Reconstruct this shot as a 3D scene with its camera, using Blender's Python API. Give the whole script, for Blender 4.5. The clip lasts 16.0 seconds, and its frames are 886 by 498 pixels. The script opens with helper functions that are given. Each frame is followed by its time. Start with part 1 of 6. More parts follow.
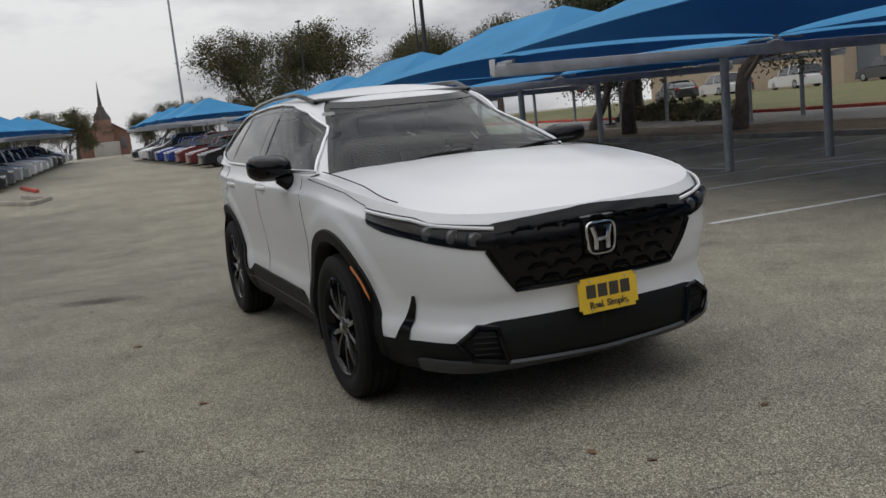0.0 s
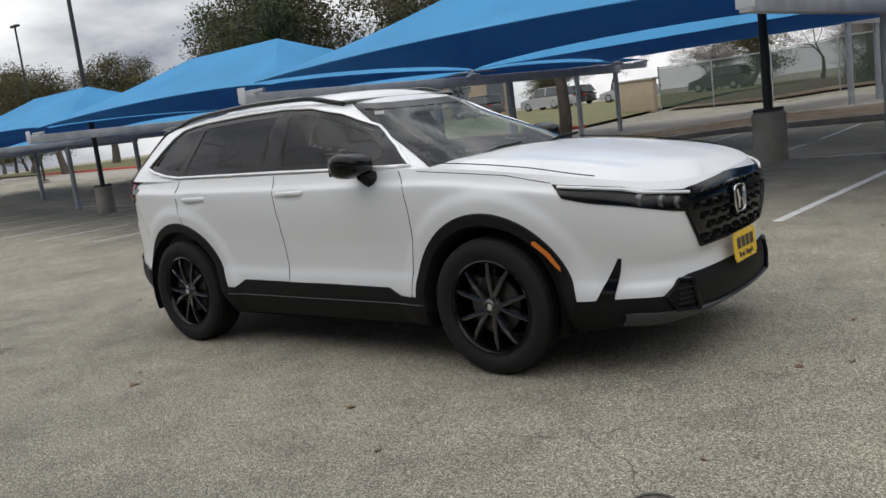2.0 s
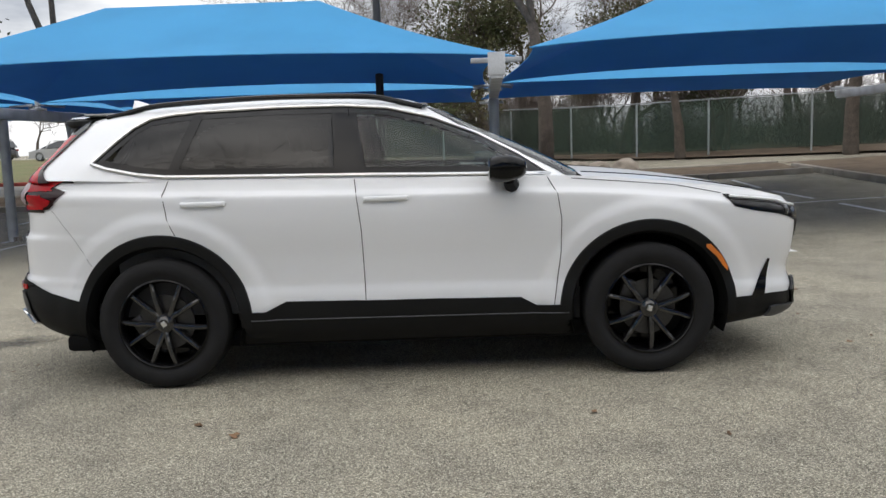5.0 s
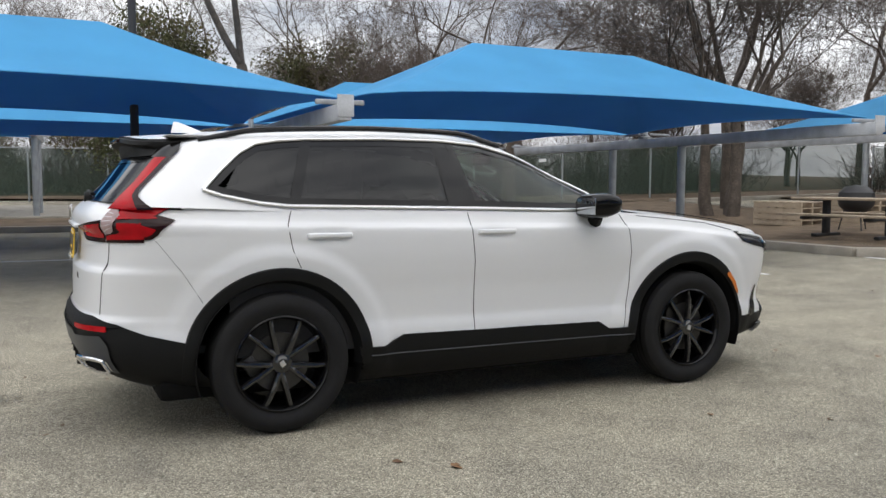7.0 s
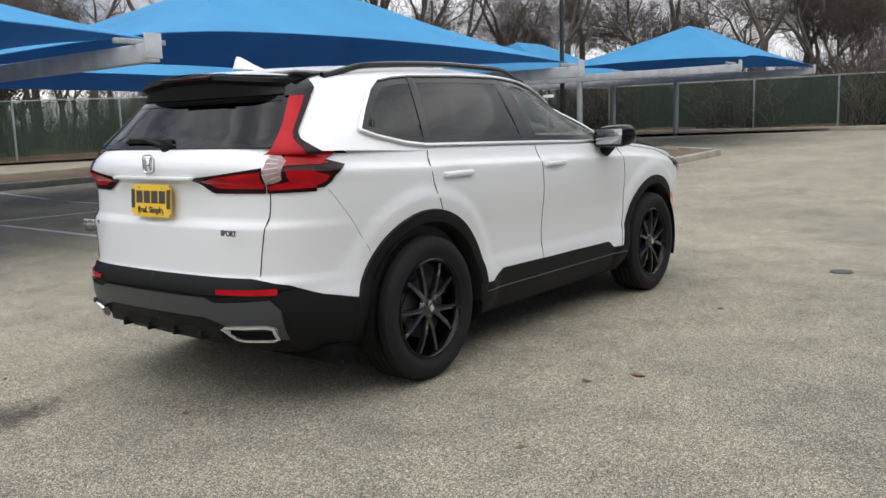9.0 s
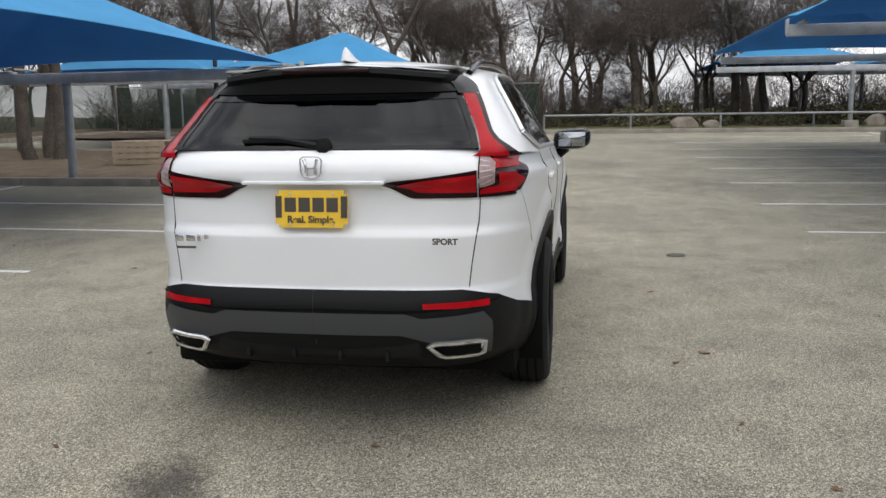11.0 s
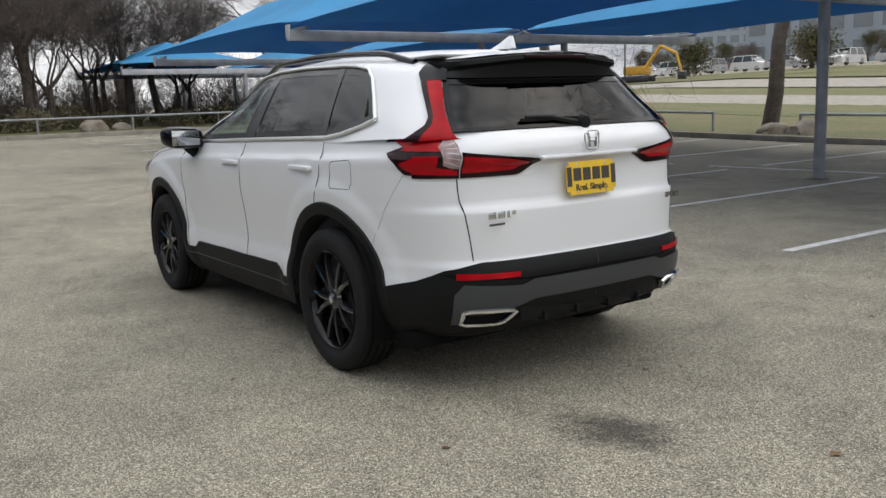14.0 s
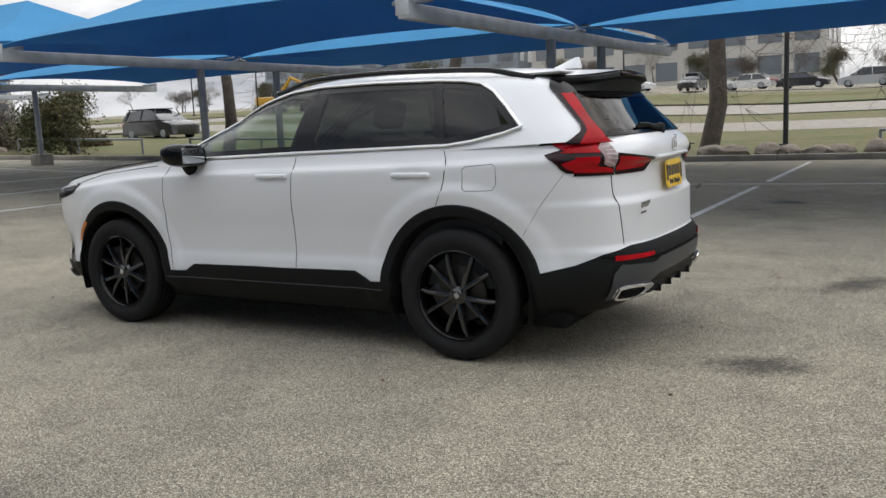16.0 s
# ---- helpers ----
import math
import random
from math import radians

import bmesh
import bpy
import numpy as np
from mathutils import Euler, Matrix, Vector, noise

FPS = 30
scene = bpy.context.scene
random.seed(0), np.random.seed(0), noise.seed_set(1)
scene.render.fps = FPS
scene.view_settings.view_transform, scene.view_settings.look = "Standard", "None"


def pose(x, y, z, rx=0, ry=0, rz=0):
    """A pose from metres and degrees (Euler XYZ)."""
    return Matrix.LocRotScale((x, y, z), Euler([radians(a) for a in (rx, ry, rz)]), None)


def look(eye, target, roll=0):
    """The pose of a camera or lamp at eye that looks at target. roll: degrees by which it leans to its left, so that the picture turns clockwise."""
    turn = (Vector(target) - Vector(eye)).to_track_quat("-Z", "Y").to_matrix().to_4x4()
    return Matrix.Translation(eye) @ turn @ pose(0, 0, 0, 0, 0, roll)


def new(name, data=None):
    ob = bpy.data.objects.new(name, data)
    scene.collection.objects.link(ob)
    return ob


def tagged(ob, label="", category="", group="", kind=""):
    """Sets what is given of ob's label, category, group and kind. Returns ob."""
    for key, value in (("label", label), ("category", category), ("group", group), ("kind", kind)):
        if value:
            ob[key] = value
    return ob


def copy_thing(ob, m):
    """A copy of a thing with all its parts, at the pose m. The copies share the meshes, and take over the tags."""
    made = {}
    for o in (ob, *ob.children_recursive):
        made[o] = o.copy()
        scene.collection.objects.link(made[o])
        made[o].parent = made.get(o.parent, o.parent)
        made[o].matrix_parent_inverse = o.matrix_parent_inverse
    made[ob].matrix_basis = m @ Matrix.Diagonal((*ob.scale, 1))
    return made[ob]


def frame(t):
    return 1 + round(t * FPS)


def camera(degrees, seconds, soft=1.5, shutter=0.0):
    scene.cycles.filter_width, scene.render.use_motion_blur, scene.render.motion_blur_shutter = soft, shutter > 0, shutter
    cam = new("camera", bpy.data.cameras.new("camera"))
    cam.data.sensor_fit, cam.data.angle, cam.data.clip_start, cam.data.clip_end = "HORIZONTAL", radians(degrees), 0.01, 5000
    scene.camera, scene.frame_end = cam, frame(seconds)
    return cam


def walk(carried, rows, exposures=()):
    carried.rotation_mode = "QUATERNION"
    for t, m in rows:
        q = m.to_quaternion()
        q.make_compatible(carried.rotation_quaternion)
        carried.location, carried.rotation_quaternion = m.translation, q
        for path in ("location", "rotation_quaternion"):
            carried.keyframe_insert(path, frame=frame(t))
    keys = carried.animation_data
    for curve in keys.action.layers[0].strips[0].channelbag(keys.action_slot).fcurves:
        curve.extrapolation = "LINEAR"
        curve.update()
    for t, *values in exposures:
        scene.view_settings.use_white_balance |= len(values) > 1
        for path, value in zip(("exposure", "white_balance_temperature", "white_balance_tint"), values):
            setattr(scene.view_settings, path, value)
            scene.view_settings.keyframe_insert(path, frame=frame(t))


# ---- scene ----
cam = camera(54.4, 16.0)

PATH = [
    (0, (5.463, -2.095, 1.338), (3.649, -1.306, 1.044), -5.9),
    (0.5, (5.205, -2.751, 1.342), (3.502, -1.748, 1.034), -6.7),
    (1, (4.896, -3.376, 1.338), (3.32, -2.183, 1.032), -6.8),
    (1.5, (4.481, -3.93, 1.36), (3.057, -2.557, 1.064), -6.9),
    (2, (4.016, -4.397, 1.37), (2.744, -2.883, 1.07), -7.2),
    (2.5, (3.458, -4.767, 1.369), (2.383, -3.106, 1.074), -6.8),
    (3, (2.881, -5.093, 1.376), (2.019, -3.311, 1.095), -5.8),
    (3.2, (2.634, -5.179, 1.365), (1.842, -3.362, 1.091), -5.5),
    (5.3, (-0.181, -5.623, 1.322), (-0.045, -3.642, 1.081), -1.4),
    (5.5, (-0.455, -5.624, 1.329), (-0.227, -3.65, 1.101), -1.1),
    (6, (-1.18, -5.582, 1.318), (-0.75, -3.638, 1.123), -0.6),
    (6.5, (-1.868, -5.432, 1.316), (-1.251, -3.537, 1.154), -0.2),
    (7, (-2.519, -5.218, 1.309), (-1.651, -3.423, 1.153), 0.2),
    (7.5, (-3.14, -4.874, 1.307), (-2.055, -3.202, 1.147), -0.8),
    (8, (-3.701, -4.481, 1.295), (-2.428, -2.95, 1.11), -1.7),
    (8.5, (-4.185, -4.014, 1.283), (-2.749, -2.644, 1.04), -1.8),
    (8.7, (-4.395, -3.825, 1.271), (-2.902, -2.52, 1.009), -1.8),
    (10.8, (-5.611, -1.368, 1.322), (-3.679, -0.949, 1.017), -0.8),
    (11, (-5.642, -1.107, 1.325), (-3.693, -0.775, 1.024), -0.7),
    (11.5, (-5.658, -0.435, 1.325), (-3.684, -0.336, 1.018), 0.0),
    (12, (-5.694, 0.226, 1.329), (-3.726, 0.047, 1.018), 0.2),
    (12.5, (-5.655, 0.891, 1.328), (-3.73, 0.453, 1.009), -0.6),
    (13, (-5.571, 1.541, 1.324), (-3.721, 0.858, 0.987), -1.2),
    (13.5, (-5.393, 2.195, 1.317), (-3.648, 1.283, 0.967), -1.6),
    (14, (-5.203, 2.818, 1.319), (-3.569, 1.712, 0.989), -2.2),
    (14.5, (-4.896, 3.395, 1.325), (-3.389, 2.117, 1.016), -2.5),
    (15, (-4.57, 3.959, 1.323), (-3.209, 2.524, 1.025), -2.8),
    (15.5, (-4.118, 4.454, 1.327), (-2.924, 2.877, 1.029), -2.8),
    (16, (-3.642, 4.909, 1.318), (-2.636, 3.206, 1.022), -2.6),
]
walk(cam, [(t, look(eye, target, roll)) for t, eye, target, roll in PATH],
     [(0, -.16), (1.0, .08), (2.5, .42), (5.5, .62), (7, .7), (8.5, .78), (10.8, .62), (12, .56), (16, .48)])

# ---- small mesh tools ----
def shade(bm):
    for f in bm.faces:
        f.smooth = True
    return bm


def mesh_of(name, bm, material, smooth=True, angle=35):
    me = bpy.data.meshes.new(name)
    if smooth:
        shade(bm)
    bm.to_mesh(me)
    bm.free()
    for mt in (material if isinstance(material, (list, tuple)) else [material]):
        me.materials.append(mt)
    if smooth:
        me.set_sharp_from_angle(angle=radians(angle))
    return me


def part(name, bm, material, parent, label="", smooth=True, at=None):
    ob = new(name, mesh_of(name, bm, material, smooth))
    ob.parent = parent
    if at is not None:
        ob.matrix_basis = at
    if label:
        ob["label"] = label
    return ob


def shared(name, me, parent, at):
    ob = new(name, me)
    ob.parent = parent
    ob.matrix_basis = at
    return ob


def thing(name, label, category, at=None, group="", kind=""):
    ob = new(name)
    ob.empty_display_size = 0.2
    if at is not None:
        ob.matrix_basis = at
    return tagged(ob, label, category, group, kind)


def solid(name, bm, material, label, category, at=None, group="", kind="", smooth=True):
    ob = new(name, mesh_of(name, bm, material, smooth))
    if at is not None:
        ob.matrix_basis = at
    return tagged(ob, label, category, group, kind)


def box(x0, y0, z0, x1, y1, z1, bevel=0.0, bm=None, seg=2):
    bm = bm or bmesh.new()
    vs = bmesh.ops.create_cube(bm, size=1.0)["verts"]
    for v in vs:
        v.co = Vector((x0 + (v.co.x + .5) * (x1 - x0), y0 + (v.co.y + .5) * (y1 - y0), z0 + (v.co.z + .5) * (z1 - z0)))
    if bevel:
        es = list({e for v in vs for e in v.link_edges})
        bmesh.ops.bevel(bm, geom=es, offset=bevel, segments=seg, affect="EDGES", profile=0.5)
    return bm


def tube(points, radii, sides=6, bm=None, caps=True):
    """A tapered tube through points."""
    bm = bm or bmesh.new()
    if not isinstance(radii, (list, tuple)):
        radii = [radii] * len(points)
    pts = [Vector(p) for p in points]
    rings = []
    ref = None
    for i, p in enumerate(pts):
        d = (pts[min(i + 1, len(pts) - 1)] - pts[max(i - 1, 0)]).normalized()
        if ref is None:
            ref = d.orthogonal().normalized()
        ref = (ref - d * ref.dot(d)).normalized()
        b = d.cross(ref)
        rings.append([bm.verts.new(p + (ref * math.cos(a) + b * math.sin(a)) * radii[i])
                      for a in [2 * math.pi * k / sides for k in range(sides)]])
    for r0, r1 in zip(rings, rings[1:]):
        for k in range(sides):
            bm.faces.new((r0[k], r0[(k + 1) % sides], r1[(k + 1) % sides], r1[k]))
    if caps:
        bm.faces.new(list(reversed(rings[0])))
        bm.faces.new(rings[-1])
    return bm


def grid_mesh(rows, bm=None, close=False):
    """Quads over rows of points."""
    bm = bm or bmesh.new()
    vs = [[bm.verts.new(p) for p in r] for r in rows]
    for a, b in zip(vs, vs[1:]):
        n = len(a)
        for k in range(n if close else n - 1):
            bm.faces.new((a[k], a[(k + 1) % n], b[(k + 1) % n], b[k]))
    return bm


def lathe(profile, sides=32, axis="z", bm=None, closed=False):
    """Turns (radius, height) round an axis."""
    bm = bm or bmesh.new()
    rows = []
    for r, h in profile:
        ring = []
        for k in range(sides):
            a = 2 * math.pi * k / sides
            c, s = r * math.cos(a), r * math.sin(a)
            ring.append((c, s, h) if axis == "z" else (c, h, s))
        rows.append(ring)
    if closed:
        rows.append(rows[0])
    grid_mesh(rows, bm, close=True)
    bmesh.ops.recalc_face_normals(bm, faces=bm.faces)
    return bm


def smoothstep(a, b, x):
    t = min(1.0, max(0.0, (x - a) / (b - a)))
    return t * t * (3 - 2 * t)


def interp(x, xs, ys):
    return float(np.interp(x, xs, ys))


def spline(x, xs, ys):
    """A smooth curve through points (monotone-ish cubic)."""
    if x <= xs[0]:
        return ys[0]
    if x >= xs[-1]:
        return ys[-1]
    i = max(k for k in range(len(xs)) if xs[k] <= x)
    i = min(i, len(xs) - 2)

    def slope(k):
        if k == 0:
            return (ys[1] - ys[0]) / (xs[1] - xs[0])
        if k == len(xs) - 1:
            return (ys[-1] - ys[-2]) / (xs[-1] - xs[-2])
        a, b = (ys[k] - ys[k - 1]) / (xs[k] - xs[k - 1]), (ys[k + 1] - ys[k]) / (xs[k + 1] - xs[k])
        return 0.0 if a * b <= 0 else 2 * a * b / (a + b)
    h = xs[i + 1] - xs[i]
    t = (x - xs[i]) / h
    return ((2 * t**3 - 3 * t**2 + 1) * ys[i] + (t**3 - 2 * t**2 + t) * h * slope(i)
            + (-2 * t**3 + 3 * t**2) * ys[i + 1] + (t**3 - t**2) * h * slope(i + 1))


def ground_z(x, y):
    """Height of the lot: level round the car, a dip behind it, rising gently beyond."""
    z = 0.034 * max(0.0, x - 6) if x < 40 else 0.034 * 34
    z -= 0.24 * smoothstep(-3.5, -9, x)
    z += 1.25 * smoothstep(-16, -80, x)
    z += 0.03 * min(30.0, max(0.0, y - 13)) * smoothstep(75, 25, abs(x))
    z += 0.05 * min(70.0, max(0.0, -y - 32))
    return z


def at_ground(x, y, turn=0.0, up=0.0):
    return pose(x, y, ground_z(x, y) + up, 0, 0, turn)

# ---- overcast daylight ----
world = bpy.data.worlds.new("overcast_sky")
scene.world = world
world.use_nodes = True
wn, wl = world.node_tree.nodes, world.node_tree.links
wn.clear()
w_out = wn.new("ShaderNodeOutputWorld")
w_bg = wn.new("ShaderNodeBackground")
w_sky = wn.new("ShaderNodeTexSky")
w_sky.sky_type, w_sky.sun_disc = "NISHITA", False
w_sky.sun_elevation, w_sky.sun_rotation = radians(48), radians(200)
w_sky.air_density, w_sky.dust_density = 1.5, 4.0
w_co = wn.new("ShaderNodeTexCoord")
w_map = wn.new("ShaderNodeMapping")
w_map.inputs["Scale"].default_value = (1.6, 1.6, 4.5)
w_noise = wn.new("ShaderNodeTexNoise")
w_noise.inputs["Scale"].default_value, w_noise.inputs["Detail"].default_value = 1.7, 6.0
w_noise.inputs["Roughness"].default_value = 0.55
w_ramp = wn.new("ShaderNodeValToRGB")
w_ramp.color_ramp.elements[0].position, w_ramp.color_ramp.elements[0].color = 0.36, (3.0, 3.3, 4.0, 1)
w_ramp.color_ramp.elements[1].position, w_ramp.color_ramp.elements[1].color = 0.62, (11.4, 11.4, 11.5, 1)
w_mix = wn.new("ShaderNodeMix")
w_mix.data_type = "RGBA"
w_mix.inputs[0].default_value = 0.88
wl.new(w_co.outputs["Generated"], w_map.inputs["Vector"])
wl.new(w_map.outputs["Vector"], w_noise.inputs["Vector"])
wl.new(w_noise.outputs["Fac"], w_ramp.inputs["Fac"])
wl.new(w_sky.outputs["Color"], w_mix.inputs[6])
wl.new(w_ramp.outputs["Color"], w_mix.inputs[7])
w_sep, w_grad, w_mul = wn.new("ShaderNodeSeparateXYZ"), wn.new("ShaderNodeMapRange"), wn.new("ShaderNodeVectorMath")
w_grad.inputs["From Min"].default_value, w_grad.inputs["From Max"].default_value = 0, 1
w_grad.inputs["To Min"].default_value, w_grad.inputs["To Max"].default_value = .70, 1.28
w_mul.operation = "MULTIPLY"
wl.new(w_co.outputs["Generated"], w_sep.inputs[0]), wl.new(w_sep.outputs["Z"], w_grad.inputs["Value"])
wl.new(w_mix.outputs[2], w_mul.inputs[0]), wl.new(w_grad.outputs["Result"], w_mul.inputs[1])
wl.new(w_mul.outputs[0], w_bg.inputs["Color"])
w_bg.inputs["Strength"].default_value = 0.106
wl.new(w_bg.outputs["Background"], w_out.inputs["Surface"])

sun = new("sun", bpy.data.lights.new("sun", "SUN"))
sun.data.energy, sun.data.angle, sun.data.color = 0.7, radians(140), (1.0, 0.96, 0.9)
sun.matrix_world = look((-3, -6, 12), (0, 0, 0))
scene.view_settings.exposure = 0.0

# ---- materials ----
def material(name, base, rough=0.6, metal=0.0, spot=0.0, spot_scale=6.0, fine=0.0, fine_scale=120.0, bump=0.0, bump_scale=80.0,
             second=None, coat=0.0, specular=0.5, rand=0.0, island=0.0):
    """Principled paint with stains at a large scale, grain at a small one, and relief."""
    m = bpy.data.materials.new(name)
    m.use_nodes = True
    nt = m.node_tree
    n, l = nt.nodes, nt.links
    p = n["Principled BSDF"]
    p.inputs["Base Color"].default_value = (*base, 1)
    p.inputs["Roughness"].default_value, p.inputs["Metallic"].default_value = rough, metal
    p.inputs["Specular IOR Level"].default_value = specular
    p.inputs["Coat Weight"].default_value = coat
    p.inputs["Coat Roughness"].default_value = 0.04
    co = n.new("ShaderNodeTexCoord").outputs["Object"]
    col = None
    if spot or fine or rand or island:
        def noise_tex(scale, detail):
            t = n.new("ShaderNodeTexNoise")
            t.inputs["Scale"].default_value, t.inputs["Detail"].default_value = scale, detail
            l.new(co, t.inputs["Vector"])
            return t.outputs["Fac"]

        def mix(fac, a, b):
            k = n.new("ShaderNodeMix")
            k.data_type = "RGBA"
            l.new(fac, k.inputs[0])
            for sock, v in ((k.inputs[6], a), (k.inputs[7], b)):
                if hasattr(v, "links"):
                    l.new(v, sock)
                else:
                    sock.default_value = (*v, 1)
            return k.outputs[2]

        def ramp(fac, a, b):
            k = n.new("ShaderNodeMapRange")
            k.inputs["From Min"].default_value, k.inputs["From Max"].default_value = a, b
            l.new(fac, k.inputs["Value"])
            return k.outputs["Result"]
        dark = second or tuple(c * (1 - spot) for c in base)
        col = mix(ramp(noise_tex(spot_scale, 5), 0.35, 0.68), base, dark) if spot or second else None
        if fine:
            k = n.new("ShaderNodeMapRange")
            l.new(noise_tex(fine_scale, 3), k.inputs["Value"])
            k.inputs["From Min"].default_value, k.inputs["From Max"].default_value = 0.3, 0.7
            k.inputs["To Min"].default_value, k.inputs["To Max"].default_value = 1 - fine, 1 + fine
            v = n.new("ShaderNodeVectorMath")
            v.operation = "MULTIPLY"
            if col is not None:
                l.new(col, v.inputs[0])
            else:
                v.inputs[0].default_value = base
            l.new(k.outputs["Result"], v.inputs[1])
            col = v.outputs[0]
        if rand or island:
            src = n.new("ShaderNodeObjectInfo").outputs["Random"] if rand else n.new("ShaderNodeNewGeometry").outputs["Random Per Island"]
            k = n.new("ShaderNodeMapRange")
            l.new(src, k.inputs["Value"])
            r = rand or island
            k.inputs["To Min"].default_value, k.inputs["To Max"].default_value = 1 - r, 1 + r
            v = n.new("ShaderNodeVectorMath")
            v.operation = "MULTIPLY"
            if col is not None:
                l.new(col, v.inputs[0])
            else:
                v.inputs[0].default_value = base
            l.new(k.outputs["Result"], v.inputs[1])
            col = v.outputs[0]
        l.new(col, p.inputs["Base Color"])
    if bump:
        t = n.new("ShaderNodeTexNoise")
        t.inputs["Scale"].default_value, t.inputs["Detail"].default_value = bump_scale, 4
        l.new(co, t.inputs["Vector"])
        b = n.new("ShaderNodeBump")
        b.inputs["Strength"].default_value, b.inputs["Distance"].default_value = bump, 0.02
        l.new(t.outputs["Fac"], b.inputs["Height"])
        l.new(b.outputs["Normal"], p.inputs["Normal"])
    return m


def asphalt_material():
    """Worn, pale asphalt: stone chips, broad blotches, tyre-darkened patches, fine relief."""
    m = bpy.data.materials.new("worn_asphalt")
    m.use_nodes = True
    n, l = m.node_tree.nodes, m.node_tree.links
    p = n["Principled BSDF"]
    p.inputs["Roughness"].default_value, p.inputs["Specular IOR Level"].default_value = 0.9, 0.25
    co = n.new("ShaderNodeTexCoord").outputs["Object"]

    def noise_tex(scale, detail, rough=0.5):
        t = n.new("ShaderNodeTexNoise")
        t.inputs["Scale"].default_value, t.inputs["Detail"].default_value, t.inputs["Roughness"].default_value = scale, detail, rough
        l.new(co, t.inputs["Vector"])
        return t.outputs["Fac"]

    def ramp(fac, stops):
        k = n.new("ShaderNodeValToRGB")
        e = k.color_ramp.elements
        e[0].position, e[0].color = stops[0][0], (*stops[0][1], 1)
        e[1].position, e[1].color = stops[-1][0], (*stops[-1][1], 1)
        for pos, c in stops[1:-1]:
            e.new(pos).color = (*c, 1)
        l.new(fac, k.inputs["Fac"])
        return k.outputs["Color"]

    def times(a, b):
        k = n.new("ShaderNodeMix")
        k.data_type, k.blend_type = "RGBA", "MULTIPLY"
        k.inputs[0].default_value = 1
        l.new(a, k.inputs[6]), l.new(b, k.inputs[7])
        return k.outputs[2]
    vor = n.new("ShaderNodeTexVoronoi")
    vor.inputs["Scale"].default_value = 195
    l.new(co, vor.inputs["Vector"])
    sep = n.new("ShaderNodeSeparateColor")
    l.new(vor.outputs["Color"], sep.inputs[0])
    chips = ramp(sep.outputs[0], [(0.0, (.082, .076, .062)), (0.3, (.222, .206, .166)), (0.75, (.35, .324, .263)), (1.0, (.68, .632, .52))])
    broad = ramp(noise_tex(0.35, 6, 0.6), [(0.3, (.74, .74, .75)), (0.48, (.98, .975, .955)), (0.72, (1.18, 1.16, 1.11))])
    mid = ramp(noise_tex(2.3, 5, 0.6), [(0.28, (.76, .76, .77)), (0.5, (1.0, 1.0, .995)), (0.7, (1.12, 1.12, 1.10))])
    col = times(times(chips, broad), mid)
    fine = ramp(noise_tex(240, 2), [(0.34, (.66, .66, .66)), (0.66, (1.26, 1.26, 1.25))])
    l.new(times(col, fine), p.inputs["Base Color"])
    b = n.new("ShaderNodeBump")
    b.inputs["Strength"].default_value, b.inputs["Distance"].default_value = 0.55, 0.006
    l.new(vor.outputs["Distance"], b.inputs["Height"])
    l.new(b.outputs["Normal"], p.inputs["Normal"])
    return m


M_asphalt = asphalt_material()
M_line = material("road_paint", (.74, .74, .72), .8, spot=.25, spot_scale=9, fine=.25, fine_scale=90, bump=.2, bump_scale=120)
M_concrete = material("concrete", (.36, .33, .28), .85, spot=.3, spot_scale=3, fine=.2, fine_scale=70, bump=.3)
M_kerb_red = material("red_kerb_paint", (.45, .07, .05), .7, spot=.3, spot_scale=4, fine=.15)
M_soil = material("leaf_litter_soil", (.16, .115, .075), .95, second=(.09, .065, .04), spot=.3, spot_scale=2.5, fine=.45, fine_scale=45, bump=.8, bump_scale=35)
M_grass = material("winter_grass", (.115, .13, .045), .95, second=(.165, .14, .065), spot=.3, spot_scale=.5, fine=.35, fine_scale=14, bump=.7, bump_scale=20)
M_fabric = material("blue_shade_cloth", (.075, .34, .62), .75, spot=.14, spot_scale=.7, fine=.06, fine_scale=160, bump=.1, bump_scale=200, specular=.2)
fn, fl = M_fabric.node_tree.nodes, M_fabric.node_tree.links
f_thru, f_mix = fn.new("ShaderNodeBsdfTranslucent"), fn.new("ShaderNodeMixShader")
f_thru.inputs["Color"].default_value = (.03, .26, .80, 1)
f_mix.inputs[0].default_value = .22
fl.new(fn["Principled BSDF"].outputs[0], f_mix.inputs[1]), fl.new(f_thru.outputs[0], f_mix.inputs[2])
fl.new(f_mix.outputs[0], fn["Material Output"].inputs["Surface"])
M_steel = material("galvanised_steel", (.36, .38, .40), .5, .35, spot=.25, spot_scale=5, fine=.1, fine_scale=60)
M_beam = material("white_painted_beam", (.52, .54, .57), .5, .1, spot=.25, spot_scale=4, fine=.08, fine_scale=60)


def mesh_screen():
    """Knitted windscreen cloth: partly see-through, faded in patches."""
    k = material("green_fence_screen", (.038, .066, .047), .9, second=(.026, .048, .036), spot=.4, spot_scale=.9, fine=.3, fine_scale=50)
    n, l = k.node_tree.nodes, k.node_tree.links
    t, x = n.new("ShaderNodeBsdfTransparent"), n.new("ShaderNodeMixShader")
    x.inputs[0].default_value = .3
    l.new(n["Principled BSDF"].outputs[0], x.inputs[1]), l.new(t.outputs[0], x.inputs[2])
    l.new(x.outputs[0], n["Material Output"].inputs["Surface"])
    return k


